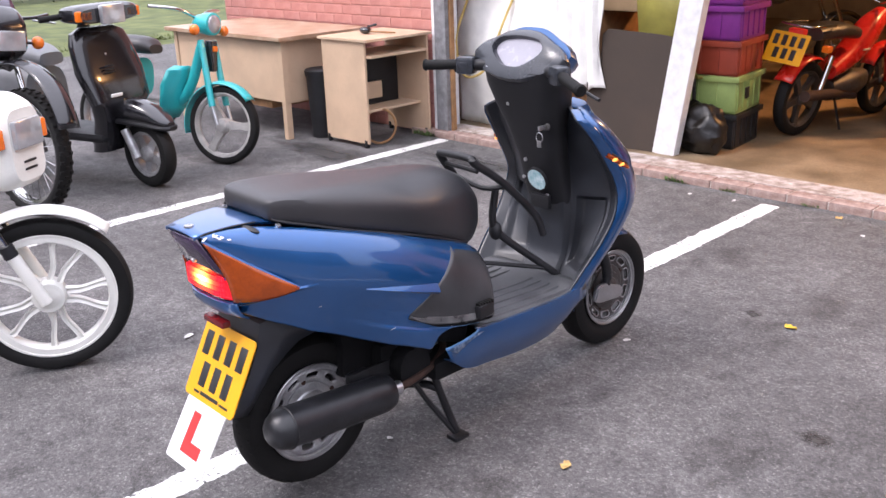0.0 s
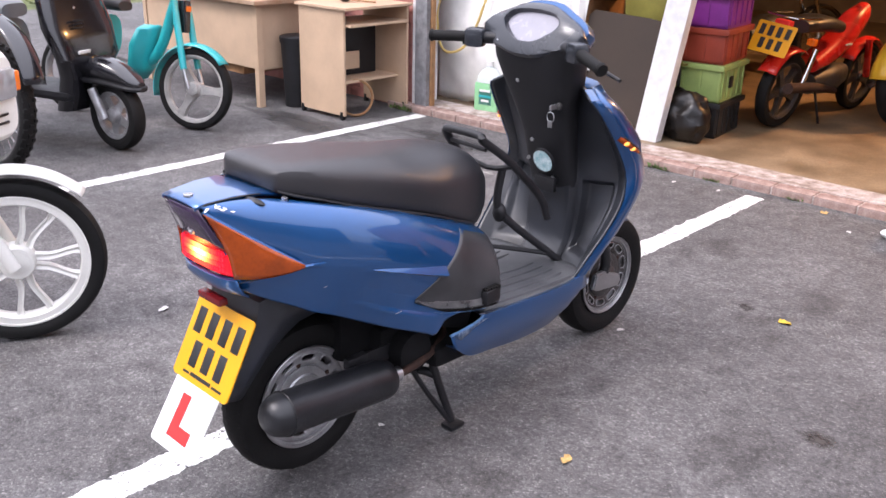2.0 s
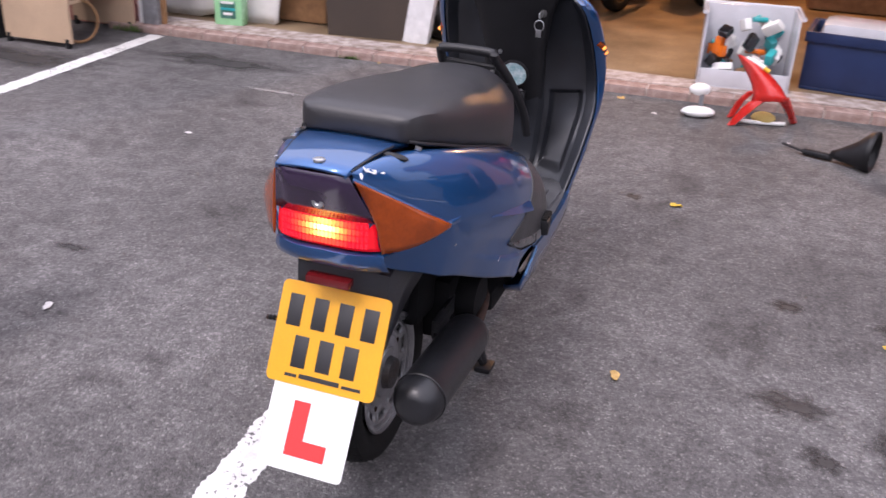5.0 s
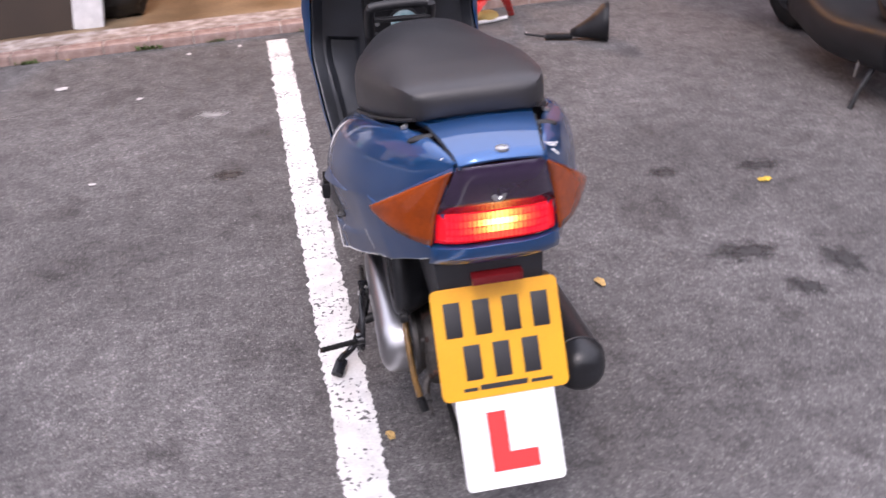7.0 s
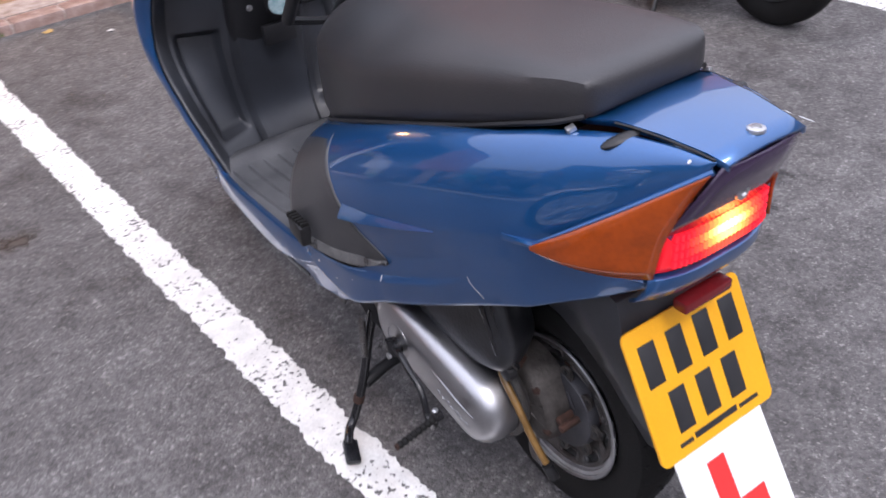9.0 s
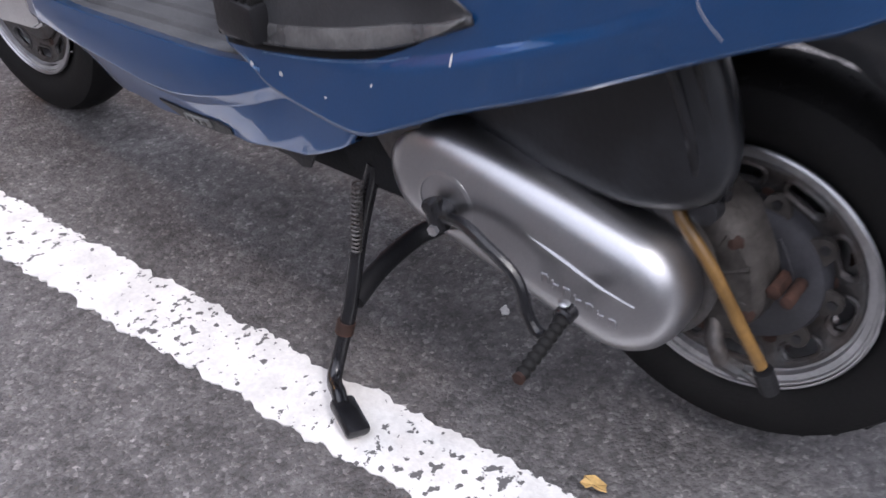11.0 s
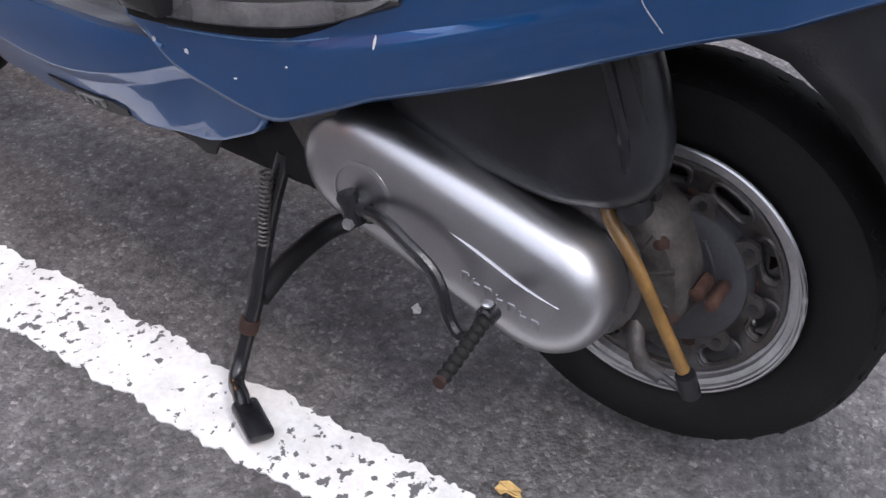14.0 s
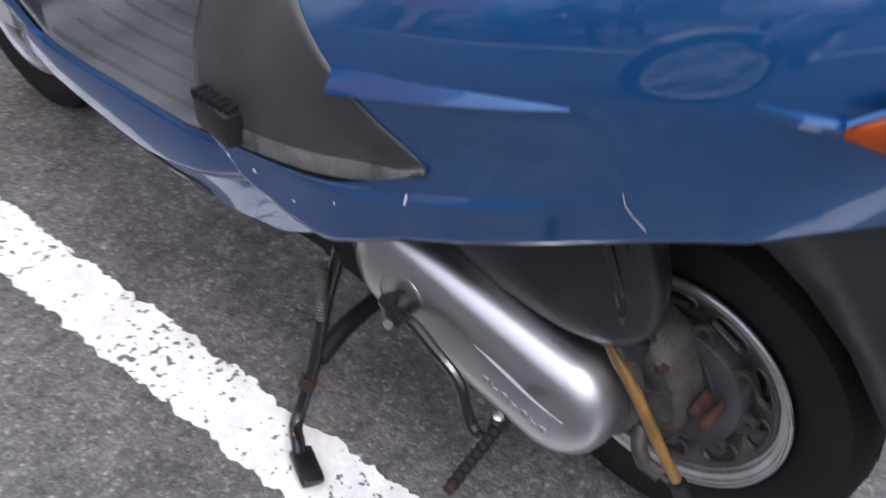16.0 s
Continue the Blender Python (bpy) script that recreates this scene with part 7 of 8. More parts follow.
box(bm, (-2.5, 4.1, 0.882), (-1.6, 4.6, 1.25), 0.03)
part("upper_box", bm, mat("cardboard", (0.36, 0.25, 0.14), 0.8, var=0.15, bump=0.2), sg)
bm = B()
plate_of(bm, [(-0.27, 0), (0.36, 0), (0.36, 0.715), (0.20, 0.735), (-0.16, 0.755), (-0.20, 0.72), (-0.21, 0.50), (-0.30, 0.40)], 0.014, pose(-1.58, 3.90, STEP - 0.006, 86, 0, 6))
tagged(part("fibreboard", bm, M["brown_board"], smooth=False), "brown fibreboard panel leaning in the garage opening", "board")
ch = thing("folded_chair", pose(-1.42, 4.12, STEP - 0.002), "olive plastic chair stored behind the board", "chair")
bm = B()
rings(bm, [[(-0.2, y, z), (0.2, y, z)] for y, z in ((0.35, 0.45), (0.05, 0.45), (0.0, 0.50), (-0.05, 0.85), (-0.08, 1.02))], closed=False)
thick(part("chair_shell", bm, M["olive"], ch), 0.012)
for x in (-0.17, 0.17):
    for y in (0.04, 0.32):
        bar(ch, "chair_leg", [(x, y, 0.45), (x * 1.15, y, 0.0)], 0.012, M["matt_black"], 0)


def crate(z, h, m, label, taper=0.02, hole=True):
    t = thing("plastic_crate", pose(-0.985, 4.245, z, 0, 0, 7), label, "crate", "stacked crates")
    for lo, hi, bev in (((-0.55 + taper, taper, 0.0), (-taper, 0.46 - taper, 0.02), 0.004), ((-0.55 + taper, taper, 0.0), (-taper, taper + 0.02, h), 0.004), ((-0.55 + taper, 0.44 - taper, 0.0), (-taper, 0.46 - taper, h), 0.004),
                        ((-0.55 + taper, taper + 0.02, 0.02), (-0.53 + taper, 0.44 - taper, h), 0.004), ((-0.02 - taper, taper + 0.02, 0.02), (-taper, 0.44 - taper, h), 0.004)):
        bm = B()
        box(bm, lo, hi, bev)
        part("crate_wall", bm, m, t)
    bm = B()
    for lo, hi in (((-0.56, 0.0, h - 0.035), (0.0, 0.018, h)), ((-0.56, 0.444, h - 0.035), (0.0, 0.462, h)), ((-0.56, 0.018, h - 0.035), (-0.54, 0.444, h)), ((-0.018, 0.018, h - 0.035), (0.0, 0.444, h))):
        box(bm, lo, hi, 0.004)
    part("crate_rim", bm, m, t)
    for k in range(5):
        bm = B()
        box(bm, (-0.52 + k * 0.12, taper - 0.008, 0.02), (-0.505 + k * 0.12, taper + 0.004, h - 0.03), 0.002)
        part("crate_rib", bm, m, t)
        bm = B()
        box(bm, (-taper - 0.004, 0.04 + k * 0.09, 0.02), (-taper + 0.008, 0.052 + k * 0.09, h - 0.03), 0.002)
        part("crate_rib", bm, m, t)
    return t


P = {n: mat("crate_" + n, c, 0.45, var=0.15, scale=8, bump=0.15) for n, c in (("purple", (0.22, 0.03, 0.27)), ("rust_red", (0.33, 0.055, 0.03)), ("green", (0.34, 0.46, 0.15)), ("black", (0.02, 0.02, 0.022)))}
crate(STEP - 0.006, 0.225, P["black"], "black plastic crate at the bottom of a stack")
gc = crate(STEP + 0.221, 0.235, P["green"], "pale green plastic crate in a stack")
lens_box(gc, "crate_label", (-0.021, 0.16, 0.08), (-0.011, 0.22, 0.15), M["ink"], bevel=0.001)
rc = crate(STEP + 0.458, 0.215, P["rust_red"], "rust red plastic crate in a stack")
lens_box(rc, "paper_label", (-0.50, 0.012, 0.05), (-0.36, 0.0205, 0.15), M["bike_grey"], bevel=0.001)
crate(STEP + 0.675, 0.21, P["purple"], "purple plastic crate in a stack")
crate(STEP + 0.887, 0.21, P["purple"], "purple plastic crate on top of a stack")

M["bin_bag"] = mat("black_bag", (0.010, 0.009, 0.009), 0.38, var=0.3, scale=14, bump=0.9, bscale=60)
bm = B()
bmesh.ops.create_icosphere(bm, subdivisions=4, radius=1, matrix=Matrix.Translation((-1.15, 4.10, STEP + 0.145)) @ Matrix.Diagonal((0.175, 0.12, 0.175, 1)))
for v in bm.verts:
    nz = noise.noise(v.co * 7) * 0.05 + noise.noise(v.co * 17) * 0.028 + noise.noise(v.co * 40) * 0.010
    v.co += (v.co - Vector((-1.15, 4.10, STEP + 0.12))).normalized() * nz
    v.co.z = max(v.co.z, STEP - 0.006)
tagged(part("rubbish_bag", bm, M["bin_bag"], smooth=True), "crumpled black rubbish bag beside the crates", "bag")

# bottle
bt = thing("screenwash_bottle", pose(-2.50, 3.82, STEP - 0.005, 0, 0, 8), "clear plastic bottle of green liquid with a label", "bottle")
M["green_liquid"] = mat("green_liquid", (0.30, 0.62, 0.33), 0.25, var=0.08, bump=0.05, coat=0.4)
M["clear_white"] = mat("milky_plastic", (0.62, 0.68, 0.66), 0.35, var=0.1, bump=0.05)
bm = B()
box(bm, (-0.095, -0.055, 0.0), (0.095, 0.055, 0.20), 0.02)
part("liquid_part", bm, M["green_liquid"], bt)
body_rows = B()
rings(body_rows, [[(w * math.copysign(abs(math.cos(t)) ** 0.6, math.cos(t)), d * math.copysign(abs(math.sin(t)) ** 0.6, math.sin(t)), z) for t in (2 * math.pi * k / 20 for k in range(20))] for z, w, d in ((0.199, 0.093, 0.053), (0.24, 0.085, 0.05), (0.285, 0.05, 0.04), (0.30, 0.024, 0.024), (0.315, 0.024, 0.024))])
part("bottle_neck", body_rows, M["clear_white"], bt)
bm = B()
lathe(bm, [(0.31, 0.026), (0.345, 0.026), (0.347, 0.01)], (0, 0, 0), "z", 18)
part("bottle_cap", bm, M["white"], bt)
lens_box(bt, "bottle_label", (-0.05, -0.0585, 0.05), (0.05, -0.054, 0.155), mat("label_green", (0.06, 0.20, 0.15), 0.4, var=0.4, scale=30, bump=0.0), bevel=0.001)
for x0, x1, z, m in ((-0.045, 0.04, 0.14, M["white"]), (-0.05, 0.05, 0.10, M["teal"]), (-0.03, 0.03, 0.07, M["white"])):
    lens_box(bt, "label_bar", (x0, -0.0605, z), (x1, -0.0585, z + 0.016), m, bevel=0.0005)

# clear tub with odds and ends, blue crate
M["clear"] = mat("clear_tub_plastic", (0.55, 0.55, 0.58), 0.2, var=0.1, bump=0.03)
tub = thing("storage_tub", pose(0.64, 3.86, STEP - 0.002, 0, 0, 4), "translucent plastic tub tipped full of odds and ends", "tub")
for lo, hi in (((-0.24, -0.15, 0.0), (0.24, 0.15, 0.012)), ((-0.24, 0.138, 0.012), (0.24, 0.15, 0.40)), ((-0.24, -0.15, 0.012), (-0.228, 0.138, 0.40)), ((0.228, -0.15, 0.012), (0.24, 0.138, 0.40)), ((-0.228, -0.15, 0.012), (0.228, -0.138, 0.10))):
    bm = B()
    box(bm, lo, hi, 0.005)
    part("tub_wall", bm, M["clear"], tub)
bm = B()
tube(bm, [(-0.25, -0.16, 0.40), (-0.25, 0.16, 0.40), (0.25, 0.16, 0.40), (0.25, -0.16, 0.40)], 0.012, 8, 1)
part("tub_rim", bm, M["clear"], tub)
rnd = random.Random(5)
for k in range(34):
    m = rnd.choice([M["white"], M["black"], M["orange"], M["bare_wood"], M["cloth"], M["bike_grey"], M["teal"], M["gloss_black"]])
    bm = B()
    c = Vector((rnd.uniform(-0.17, 0.17), rnd.uniform(-0.10, 0.10), 0.06 + 0.27 * rnd.random()))
    if k % 3:
        box(bm, (-0.04 * rnd.uniform(0.6, 1.6), -0.03, -0.02), (0.04 * rnd.uniform(0.6, 1.4), 0.03, 0.02), 0.008, Matrix.Translation(c) @ Euler((rnd.uniform(0, 3), rnd.uniform(0, 3), rnd.uniform(0, 3))).to_matrix().to_4x4())
    else:
        tube(bm, [tuple(c + Vector((rnd.uniform(-0.06, 0.06), rnd.uniform(-0.03, 0.03), rnd.uniform(-0.06, 0.06)))) for _ in range(4)], 0.014, 8, 4)
    part("oddment", bm, m, tub)
M["navy"] = mat("navy_plastic", (0.012, 0.026, 0.085), 0.4, var=0.2, scale=8, bump=0.2)
bc = thing("blue_crate", pose(1.29, 4.06, STEP - 0.002, 0, 0, -8), "dark blue plastic crate with a clear bag inside", "crate")
for lo, hi in (((-0.32, -0.2, 0.0), (0.32, 0.2, 0.015)), ((-0.32, -0.2, 0.015), (0.32, -0.185, 0.31)), ((-0.32, 0.185, 0.015), (0.32, 0.2, 0.31)), ((-0.32, -0.185, 0.015), (-0.305, 0.185, 0.31)), ((0.305, -0.185, 0.015), (0.32, 0.185, 0.31))):
    bm = B()
    box(bm, lo, hi, 0.005)
    part("crate_wall", bm, M["navy"], bc)
bm = B()
for lo, hi in (((-0.335, -0.215, 0.26), (0.335, -0.2, 0.315)), ((-0.335, 0.2, 0.26), (0.335, 0.215, 0.315)), ((-0.335, -0.2, 0.26), (-0.32, 0.2, 0.315)), ((0.32, -0.2, 0.26), (0.335, 0.2, 0.315))):
    box(bm, lo, hi, 0.004)
part("crate_rim", bm, M["navy"], bc)
lens_box(bc, "crate_label", (0.12, -0.205, 0.12), (0.15, -0.2, 0.135), M["white"], bevel=0.001)
bm = B()
box(bm, (-0.27, -0.15, 0.20), (0.27, 0.15, 0.36), 0.05)
part("clear_bag", bm, M["clear"], bc)
for x, h in ((1.56, 0.9), (1.62, 0.7)):
    bm = B()
    tube(bm, [(x, 4.02, STEP - 0.005), (x + 0.02, 4.25, h)], 0.02, 8)
    tagged(part("yellow_pole", bm, M["yellow_paint"]), "yellow painted pole leaning inside the jamb", "pole")

# red fairing with mirrors, and the funnel
rf = thing("red_fairing", pose(0.0, 3.22, 0, 0, 0, 0), "broken red motorcycle fairing propped on two legs at the kerb", "fairing")
bm = B()
rows = []
for f, x0, z0, x1, z1, dy in ((0.0, 0.600, 0.318, 0.640, 0.312, 0.10), (0.2, 0.628, 0.282, 0.715, 0.290, 0.07), (0.4, 0.662, 0.240, 0.772, 0.250, 0.045), (0.6, 0.690, 0.198, 0.825, 0.205, 0.025), (0.8, 0.705, 0.158, 0.858, 0.165, 0.01), (1.0, 0.700, 0.120, 0.868, 0.140, 0.0)):
    rows.append([(x0 + (x1 - x0) * u, dy - 0.045 * math.sin(math.pi * u), z0 + (z1 - z0) * u + 0.012 * math.sin(math.pi * u)) for u in np.linspace(0, 1, 11)])
rings(bm, rows, closed=False)
thick(part("fairing_nose", bm, M["red_paint"], rf), 0.006)
for rows in ([(0.74, -0.02, 0.135, 0.048), (0.70, -0.03, 0.095, 0.040), (0.665, -0.036, 0.050, 0.032), (0.632, -0.040, 0.004, 0.024)], [(0.845, 0.01, 0.150, 0.028), (0.875, 0.04, 0.105, 0.022), (0.900, 0.08, 0.055, 0.019), (0.922, 0.12, 0.004, 0.016)], [(0.70, 0.08, 0.150, 0.026), (0.655, 0.09, 0.09, 0.022), (0.62, 0.10, 0.004, 0.018)]):
    bm = B()
    rings(bm, [[(x - w, y + 0.010, z - 0.3 * w), (x - 0.6 * w, y - 0.012, z - 0.1 * w), (x + 0.6 * w, y - 0.012, z + 0.2 * w), (x + w, y + 0.010, z + 0.3 * w), (x + 0.5 * w, y + 0.018, z + 0.2 * w), (x - 0.5 * w, y + 0.018, z - 0.1 * w)] for x, y, z, w in rows])
    part("fairing_leg", bm, M["red_paint"], rf)
bar(rf, "fairing_stripe", [(0.645, 0.075, 0.312), (0.69, 0.052, 0.302), (0.735, 0.036, 0.282)], 0.011, M["white"], 4)
bar(rf, "yellow_stripe", [(0.735, 0.034, 0.282), (0.762, 0.028, 0.268)], 0.010, M["yellow_paint"], 0)
bar(rf, "inner_strap", [(0.66, 0.02, 0.012), (0.76, 0.03, 0.012), (0.88, 0.06, 0.012)], 0.011, M["white"], 4)
bm = B()
ball(bm, (0.775, 0.06, 0.030), (0.06, 0.04, 0.032), 12)
part("padding", bm, M["cloth_yellow"], rf)
mi = thing("white_mirror", pose(0.46, 3.25, 0, 0, 0, 12), "white mirror housing lying on the tarmac", "mirror")
bm = B()
ball(bm, (0.0, 0.03, 0.135), (0.055, 0.03, 0.032), 16)
part("mirror_head", bm, M["white"], mi)
bm = B()
ball(bm, (0.0, 0.0, 0.028), (0.085, 0.045, 0.028), 16)
part("mirror_base", bm, M["white"], mi)
bar(mi, "mirror_stem", [(0.01, 0.01, 0.03), (0.01, 0.02, 0.12)], 0.012, M["bike_grey"], 0)
fn = thing("funnel", pose(1.05, 2.83, 0, 0, 0, -20), "black plastic funnel with flexible spout lying on tarmac", "funnel")
bm = B()
rows = []
for x, r in ((0.02, 0.016), (0.06, 0.03), (0.12, 0.055), (0.17, 0.085), (0.20, 0.09)):
    rows.append([(x, r * math.cos(t), 0.09 + r * math.sin(t) * 1.0 - (0.09 - r) * 0.75) for t in np.linspace(0, 6.283, 25)[:-1]])
rings(bm, rows, caps=False)
thick(part("funnel_cone", bm, M["black"], fn), 0.003)
bm = B()
rows = []
for k in range(27):
    x = 0.03 - 0.13 * k / 26
    r = 0.017 if k % 2 else 0.0145
    rows.append([(x, r * math.cos(t), 0.019 + r * math.sin(t)) for t in np.linspace(0, 6.283, 11)[:-1]])
rings(bm, rows)
part("flexible_spout", bm, M["black"], fn)
bar(fn, "spout_tip", [(-0.10, 0, 0.019), (-0.20, 0.01, 0.03)], 0.006, M["black"], 0)

# ---- lamp inside the garage ----
M["warm_glow"] = mat("lit_bulb", (1.0, 0.62, 0.25), 0.3, bump=0, glow=18.0)
cl = thing("garage_lamp", pose(0.4, 6.6, 2.696), "lit tungsten bulkhead lamp on the garage ceiling", "ceiling light")
bm = B()
lathe(bm, [(0.0, 0.13), (-0.03, 0.13), (-0.04, 0.11)], (0, 0, 0), "z", 24)
part("lamp_base", bm, M["matt_black"], cl)
bm = B()
ball(bm, (0, 0, -0.06), (0.10, 0.10, 0.06), 20)
part("lamp_globe", bm, M["warm_glow"], cl)
bulb = new("garage_bulb", bpy.data.lights.new("garage_bulb", "POINT"))
bulb.data.energy, bulb.data.color, bulb.data.shadow_soft_size = 175, (1.0, 0.50, 0.18), 0.12
bulb.location = (0.4, 6.6, 2.45)

# ---- grass, hedge, weeds, leaves, specks ----
bm = B()
bmesh.ops.create_grid(bm, x_segments=60, y_segments=60, size=1, matrix=Matrix.Translation((-32.0, 8, 0.0)) @ Matrix.Diagonal((22.0, 45.0, 1, 1)))
for v in bm.verts:
    edge = min(1.0, max(0.0, (-10.3 - v.co.x) / 0.8))
    v.co.z = 0.02 + edge * (0.08 + 0.05 * noise.noise(v.co * 0.6)) - (1 - edge) * 0.05
tagged(part("grass_verge", bm, M["grass"]), "mown grass verge beyond the yard", "grass", kind="stuff")
rnd = random.Random(11)
bm = B()
for k in range(9000):
    x, y = -10.4 - rnd.random() ** 1.5 * 9, rnd.uniform(-2, 16)
    h, a = rnd.uniform(0.02, 0.05), rnd.uniform(0, 6.28)
    d = Vector((math.cos(a), math.sin(a), 0)) * 0.02
    p = Vector((x, y, 0.05))
    bm.faces.new([bm.verts.new(p - d), bm.verts.new(p + d), bm.verts.new(p + Vector((rnd.uniform(-0.04, 0.04), rnd.uniform(-0.04, 0.04), h)))])
tagged(part("grass_tufts", bm, M["grass"], smooth=False), "short grass blades on the verge", "grass", kind="stuff")
M["leaf"] = mat("hedge_leaves", (0.030, 0.045, 0.018), 0.7, var=0.5, scale=2, bump=0.2, second=(0.06, 0.075, 0.03))
bm = B()
for k in range(16000):
    x, y = -20.5 + rnd.uniform(-0.9, 0.9), rnd.uniform(-6, 22)
    z = 0.1 + 2.6 * rnd.random() ** 0.8
    s, a, b = rnd.uniform(0.05, 0.11), rnd.uniform(0, 6.28), rnd.uniform(-1, 1)
    u = Vector((math.cos(a), math.sin(a), b)).normalized() * s
    v = Vector((-math.sin(a), math.cos(a), rnd.uniform(-1, 1))).normalized() * s * 0.6
    c = Vector((x, y, z))
    bm.faces.new([bm.verts.new(c - u), bm.verts.new(c + v), bm.verts.new(c + u), bm.verts.new(c - v)])
tagged(part("hedge", bm, M["leaf"], smooth=False), "dark hedge at the end of the grass", "hedge", kind="stuff")

M["weed"] = mat("weed_green", (0.10, 0.16, 0.04), 0.7, var=0.3, scale=30, bump=0.1)


def weed(x, y, z, n, size, seed, label):
    rnd, bm = random.Random(seed), B()
    for k in range(n):
        a, t = rnd.uniform(0, 6.28), rnd.uniform(0.3, 1.2)
        d = Vector((math.cos(a) * math.cos(t), math.sin(a) * math.cos(t), math.sin(t))) * size * rnd.uniform(0.5, 1.1)
        s = Vector((-math.sin(a), math.cos(a), 0)) * size * 0.12
        p = Vector((rnd.uniform(-1, 1) * size * 1.6, rnd.uniform(-0.3, 0.3) * size, 0))
        vs = [p, p + d * 0.5 + s, p + d, p + d * 0.5 - s]
        bm.faces.new([bm.verts.new(v) for v in vs])
    ob = part("weed", bm, M["weed"], smooth=False)
    ob.location = (x, y, z)
    return tagged(ob, label, "weed")


for k, (x, y, n, s) in enumerate(((-1.55, KERB_Y - 0.006, 60, 0.035), (-0.95, KERB_Y - 0.006, 70, 0.04), (-0.62, KERB_Y - 0.006, 50, 0.03), (-0.15, KERB_Y - 0.006, 30, 0.03), (-3.06, 3.50, 60, 0.06))):
    weed(x, y, 0.0, n, s, k, "small green weed growing at the kerb joint")

M["yellow_leaf"] = mat("yellow_leaf", (0.62, 0.42, 0.04), 0.6, var=0.25, scale=60, bump=0.3)
M["tan_leaf"] = mat("tan_leaf", (0.55, 0.36, 0.13), 0.7, var=0.25, scale=60, bump=0.3)
M["speck"] = mat("pale_litter", (0.62, 0.60, 0.58), 0.8, var=0.15, bump=0.2)


def scrap(name, x, y, size, m, label, seed, flat=0.010):
    rnd, bm = random.Random(seed), B()
    n = 11
    out = [(size * rnd.uniform(0.55, 1.1) * math.cos(2 * math.pi * k / n), size * 0.62 * rnd.uniform(0.5, 1.1) * math.sin(2 * math.pi * k / n), 0.002 + flat * rnd.random()) for k in range(n)]
    c = bm.verts.new((0, 0, 0.002 + flat * 0.3))
    vs = [bm.verts.new(p) for p in out]
    for k in range(n):
        bm.faces.new((c, vs[k], vs[(k + 1) % n]))
    ob = thick(part(name, bm, m, smooth=False), 0.0015, 1.0)
    ob.matrix_world = pose(x, y, 0.001, 0, 0, rnd.uniform(0, 360))
    return tagged(ob, label, "leaf" if "leaf" in name else "litter")


for k, (x, y, s, m) in enumerate(((0.431, 0.708, 0.024, "tan_leaf"), (0.468, 2.004, 0.03, "yellow_leaf"), (1.168, 1.147, 0.026, "yellow_leaf"), (-0.239, 0.242, 0.018, "tan_leaf"), (-1.35, 3.47, 0.02, "tan_leaf"), (0.05, 3.40, 0.025, "tan_leaf"))):
    scrap("fallen_leaf", x, y, s, M[m], "dry yellow leaf lying on the tarmac", k)
for k, (x, y, s) in enumerate(((-1.19, 0.46, 0.03), (-1.665, 1.963, 0.022), (-1.061, 1.878, 0.016), (-1.32, 3.02, 0.04), (-0.95, 2.75, 0.02), (0.082, 1.516, 0.02), (-0.055, 0.474, 0.012), (0.25, 3.2, 0.02), (0.9, 3.0, 0.014), (-0.75, 3.33, 0.022), (-0.5, 3.36, 0.02))):
    scrap("litter_scrap", x, y, s, M["speck"], "pale scrap of litter on the tarmac", 40 + k, 0.004)

# pale and dark spills that have dried on the tarmac
def spill_material(name, base, rough):
    """A stain that fades unevenly into the tarmac towards its border."""
    m = mat(name, base, rough, var=0.35, scale=26, bump=0.6, bscale=150)
    n, l = m.node_tree.nodes, m.node_tree.links
    p = n["Principled BSDF"]
    co, far, rough_edge, mix, fade = (n.new("ShaderNode" + k) for k in ("TexCoord", "VectorMath", "TexNoise", "Math", "MapRange"))
    far.operation, mix.operation = "LENGTH", "MULTIPLY_ADD"
    rough_edge.inputs["Scale"].default_value, rough_edge.inputs["Detail"].default_value = 7, 7
    centre = n.new("ShaderNodeVectorMath")
    centre.operation = "MULTIPLY_ADD"
    centre.inputs[1].default_value, centre.inputs[2].default_value = (2, 2, 0), (-1, -1, 0)
    l.new(co.outputs["Generated"], centre.inputs[0])
    l.new(centre.outputs[0], far.inputs[0])
    l.new(co.outputs["Generated"], rough_edge.inputs["Vector"])
    l.new(rough_edge.outputs[0], mix.inputs[0])
    mix.inputs[1].default_value = 1.3
    l.new(far.outputs["Value"], mix.inputs[2])
    fade.inputs[1].default_value, fade.inputs[2].default_value, fade.inputs[3].default_value, fade.inputs[4].default_value = 0.75, 1.45, 0.85, 0.0
    l.new(mix.outputs[0], fade.inputs[0])
    l.new(fade.outputs[0], p.inputs["Alpha"])
    return m


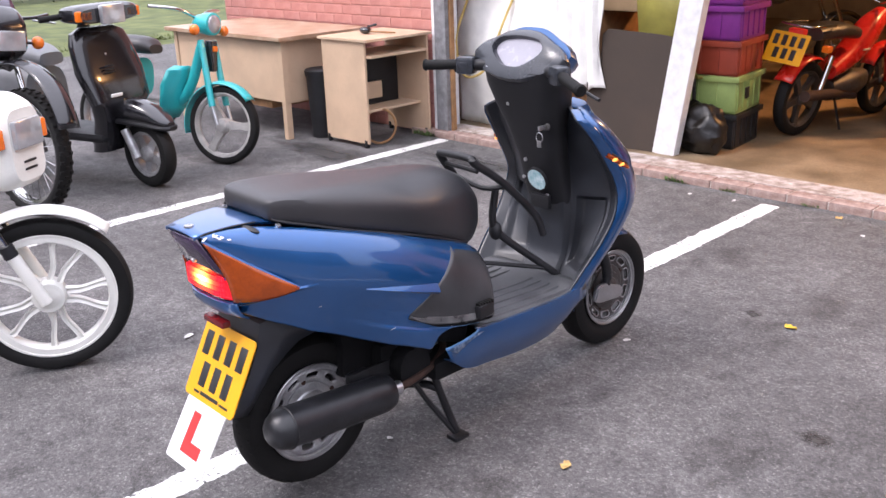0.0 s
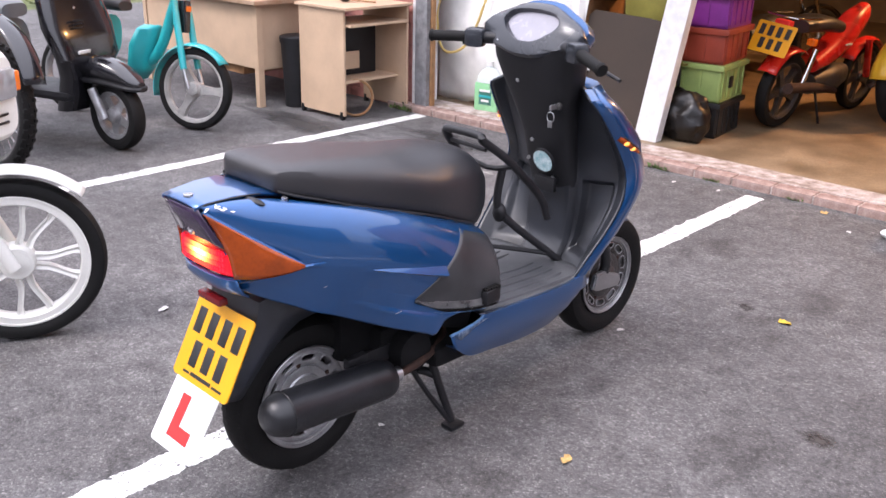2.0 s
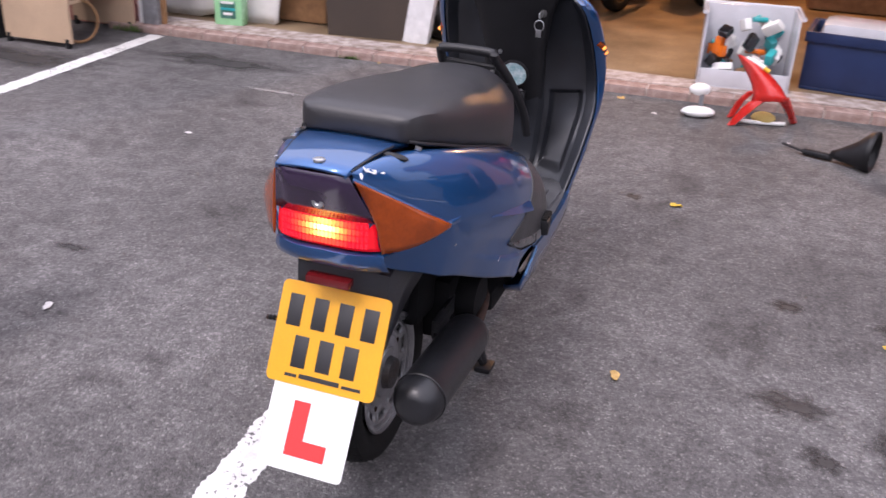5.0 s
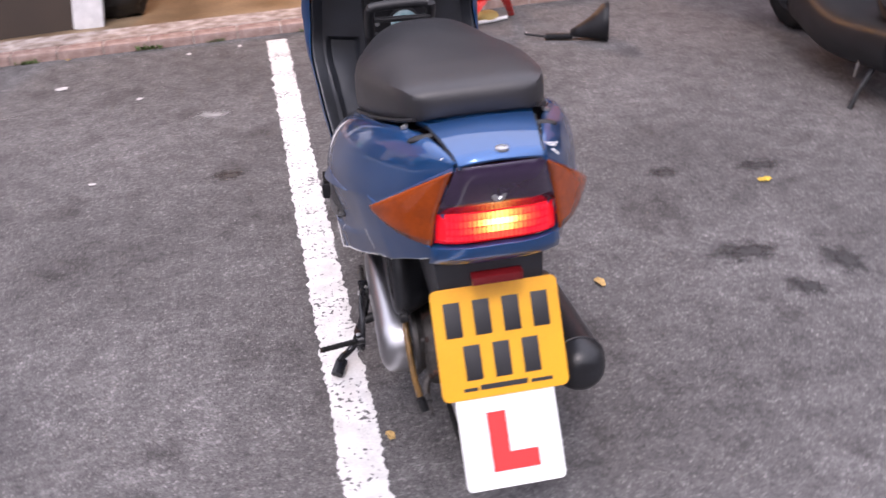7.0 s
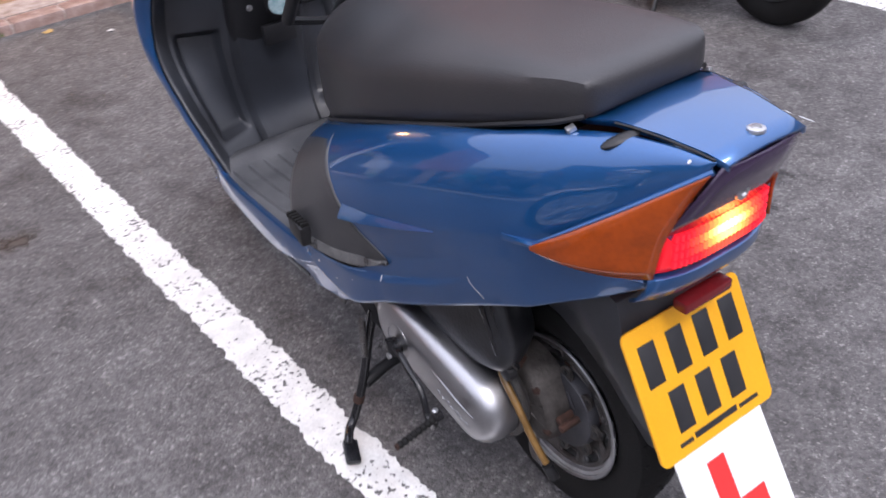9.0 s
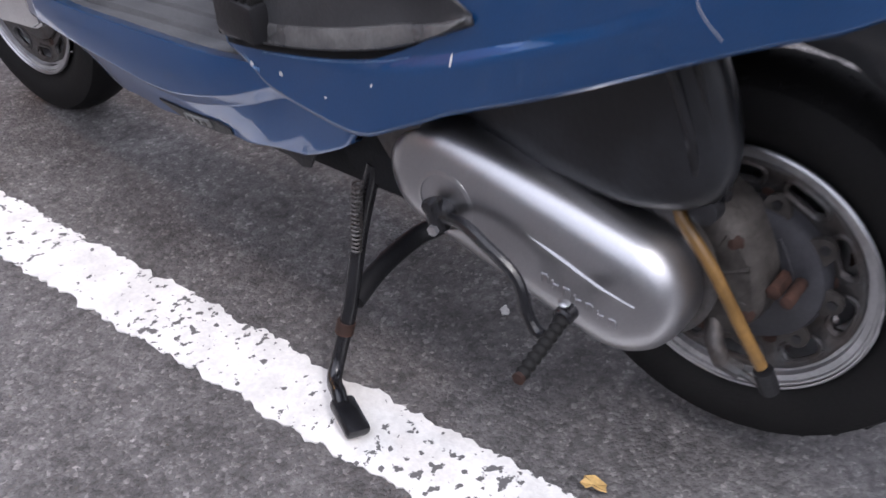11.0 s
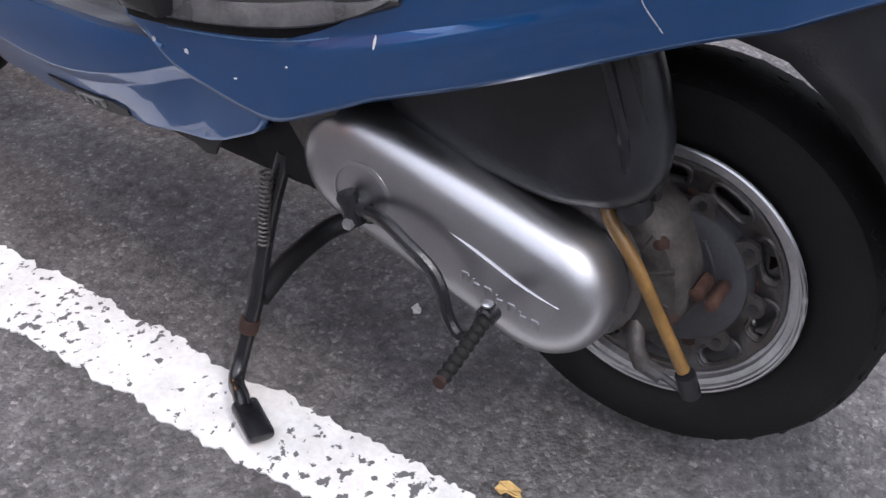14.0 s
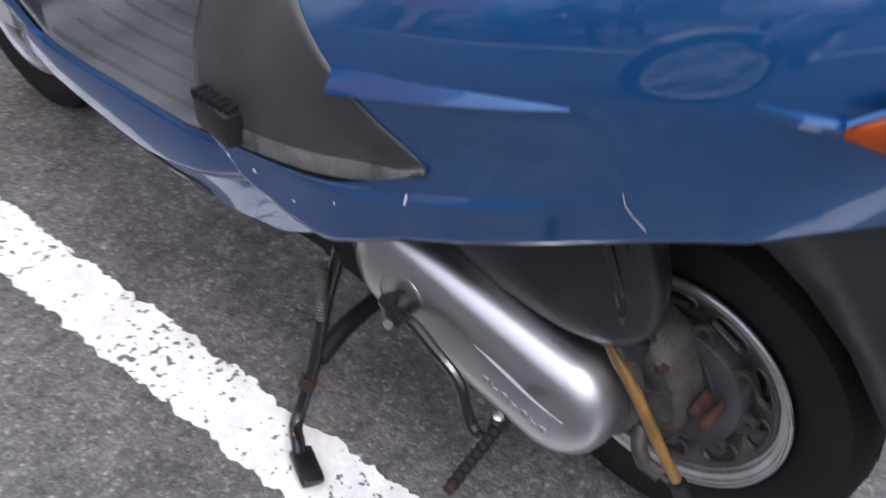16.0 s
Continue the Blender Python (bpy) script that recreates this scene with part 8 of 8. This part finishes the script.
M["pale_spill"] = spill_material("dried_pale_spill", (0.33, 0.32, 0.31), 0.85)
M["oil"] = spill_material("oil_stain", (0.04, 0.038, 0.039), 0.6)


def spill(x, y, rx, ry, m, label, seed):
    rnd, bm = random.Random(seed), B()
    ph = [rnd.uniform(0, 6.28) for _ in range(4)]
    n = 48
    vs = []
    for k in range(n):
        t = 2 * math.pi * k / n
        r = 1 + 0.22 * math.sin(2 * t + ph[0]) + 0.18 * math.sin(3 * t + ph[1]) + 0.10 * math.sin(7 * t + ph[2]) + 0.05 * math.sin(13 * t + ph[3])
        vs.append(bm.verts.new((1.35 * rx * r * math.cos(t), 1.35 * ry * r * math.sin(t), 0.0012)))
    bm.faces.new(vs)
    ob = part("spill", bm, m, smooth=False)
    ob.location = (x, y, 0)
    return tagged(ob, label, "stain", kind="stuff")


spill(-2.20, 3.10, 0.40, 0.16, M["oil"], "damp patch on the tarmac before the kerb", 7)
spill(-3.15, 2.72, 0.55, 0.14, M["oil"], "dark damp stain in front of the trolley", 5)
spill(-0.632, 2.443, 0.07, 0.055, M["pale_spill"], "dried pale spill on the tarmac", 1)
spill(-1.63, 2.72, 0.20, 0.022, M["pale_spill"], "dried pale streak on the tarmac", 2)
for k, (x, y, a, b) in enumerate(((0.945, 0.52, 0.06, 0.05), (0.88, 0.745, 0.10, 0.07), (0.88, 1.31, 0.05, 0.04), (1.226, 1.263, 0.07, 0.05), (-1.371, 0.812, 0.06, 0.03), (-0.586, 1.805, 0.07, 0.05), (1.12, 0.62, 0.05, 0.10), (0.31, 2.04, 0.035, 0.03))):
    spill(x, y, a, b, M["oil"], "dark oil stain on the tarmac", 10 + k)

lay_bricks(wall_left, -5.72, -3.02, WALL_Y, 0.0, 1.2, brick_mesh(0.215, 0.065, 0.05), M["brick"])
lay_bricks(wall_right, 1.765, 3.5, KERB_Y - 0.012, 0.0, 0.45, brick_mesh(0.215, 0.065, 0.05), M["brick"])
kb = brick_mesh(0.215, 0.10 + STEP, 0.102)
lay_bricks(kerb, -3.2, 5.4, KERB_Y, -0.10, -0.06, kb, M["kerb"])
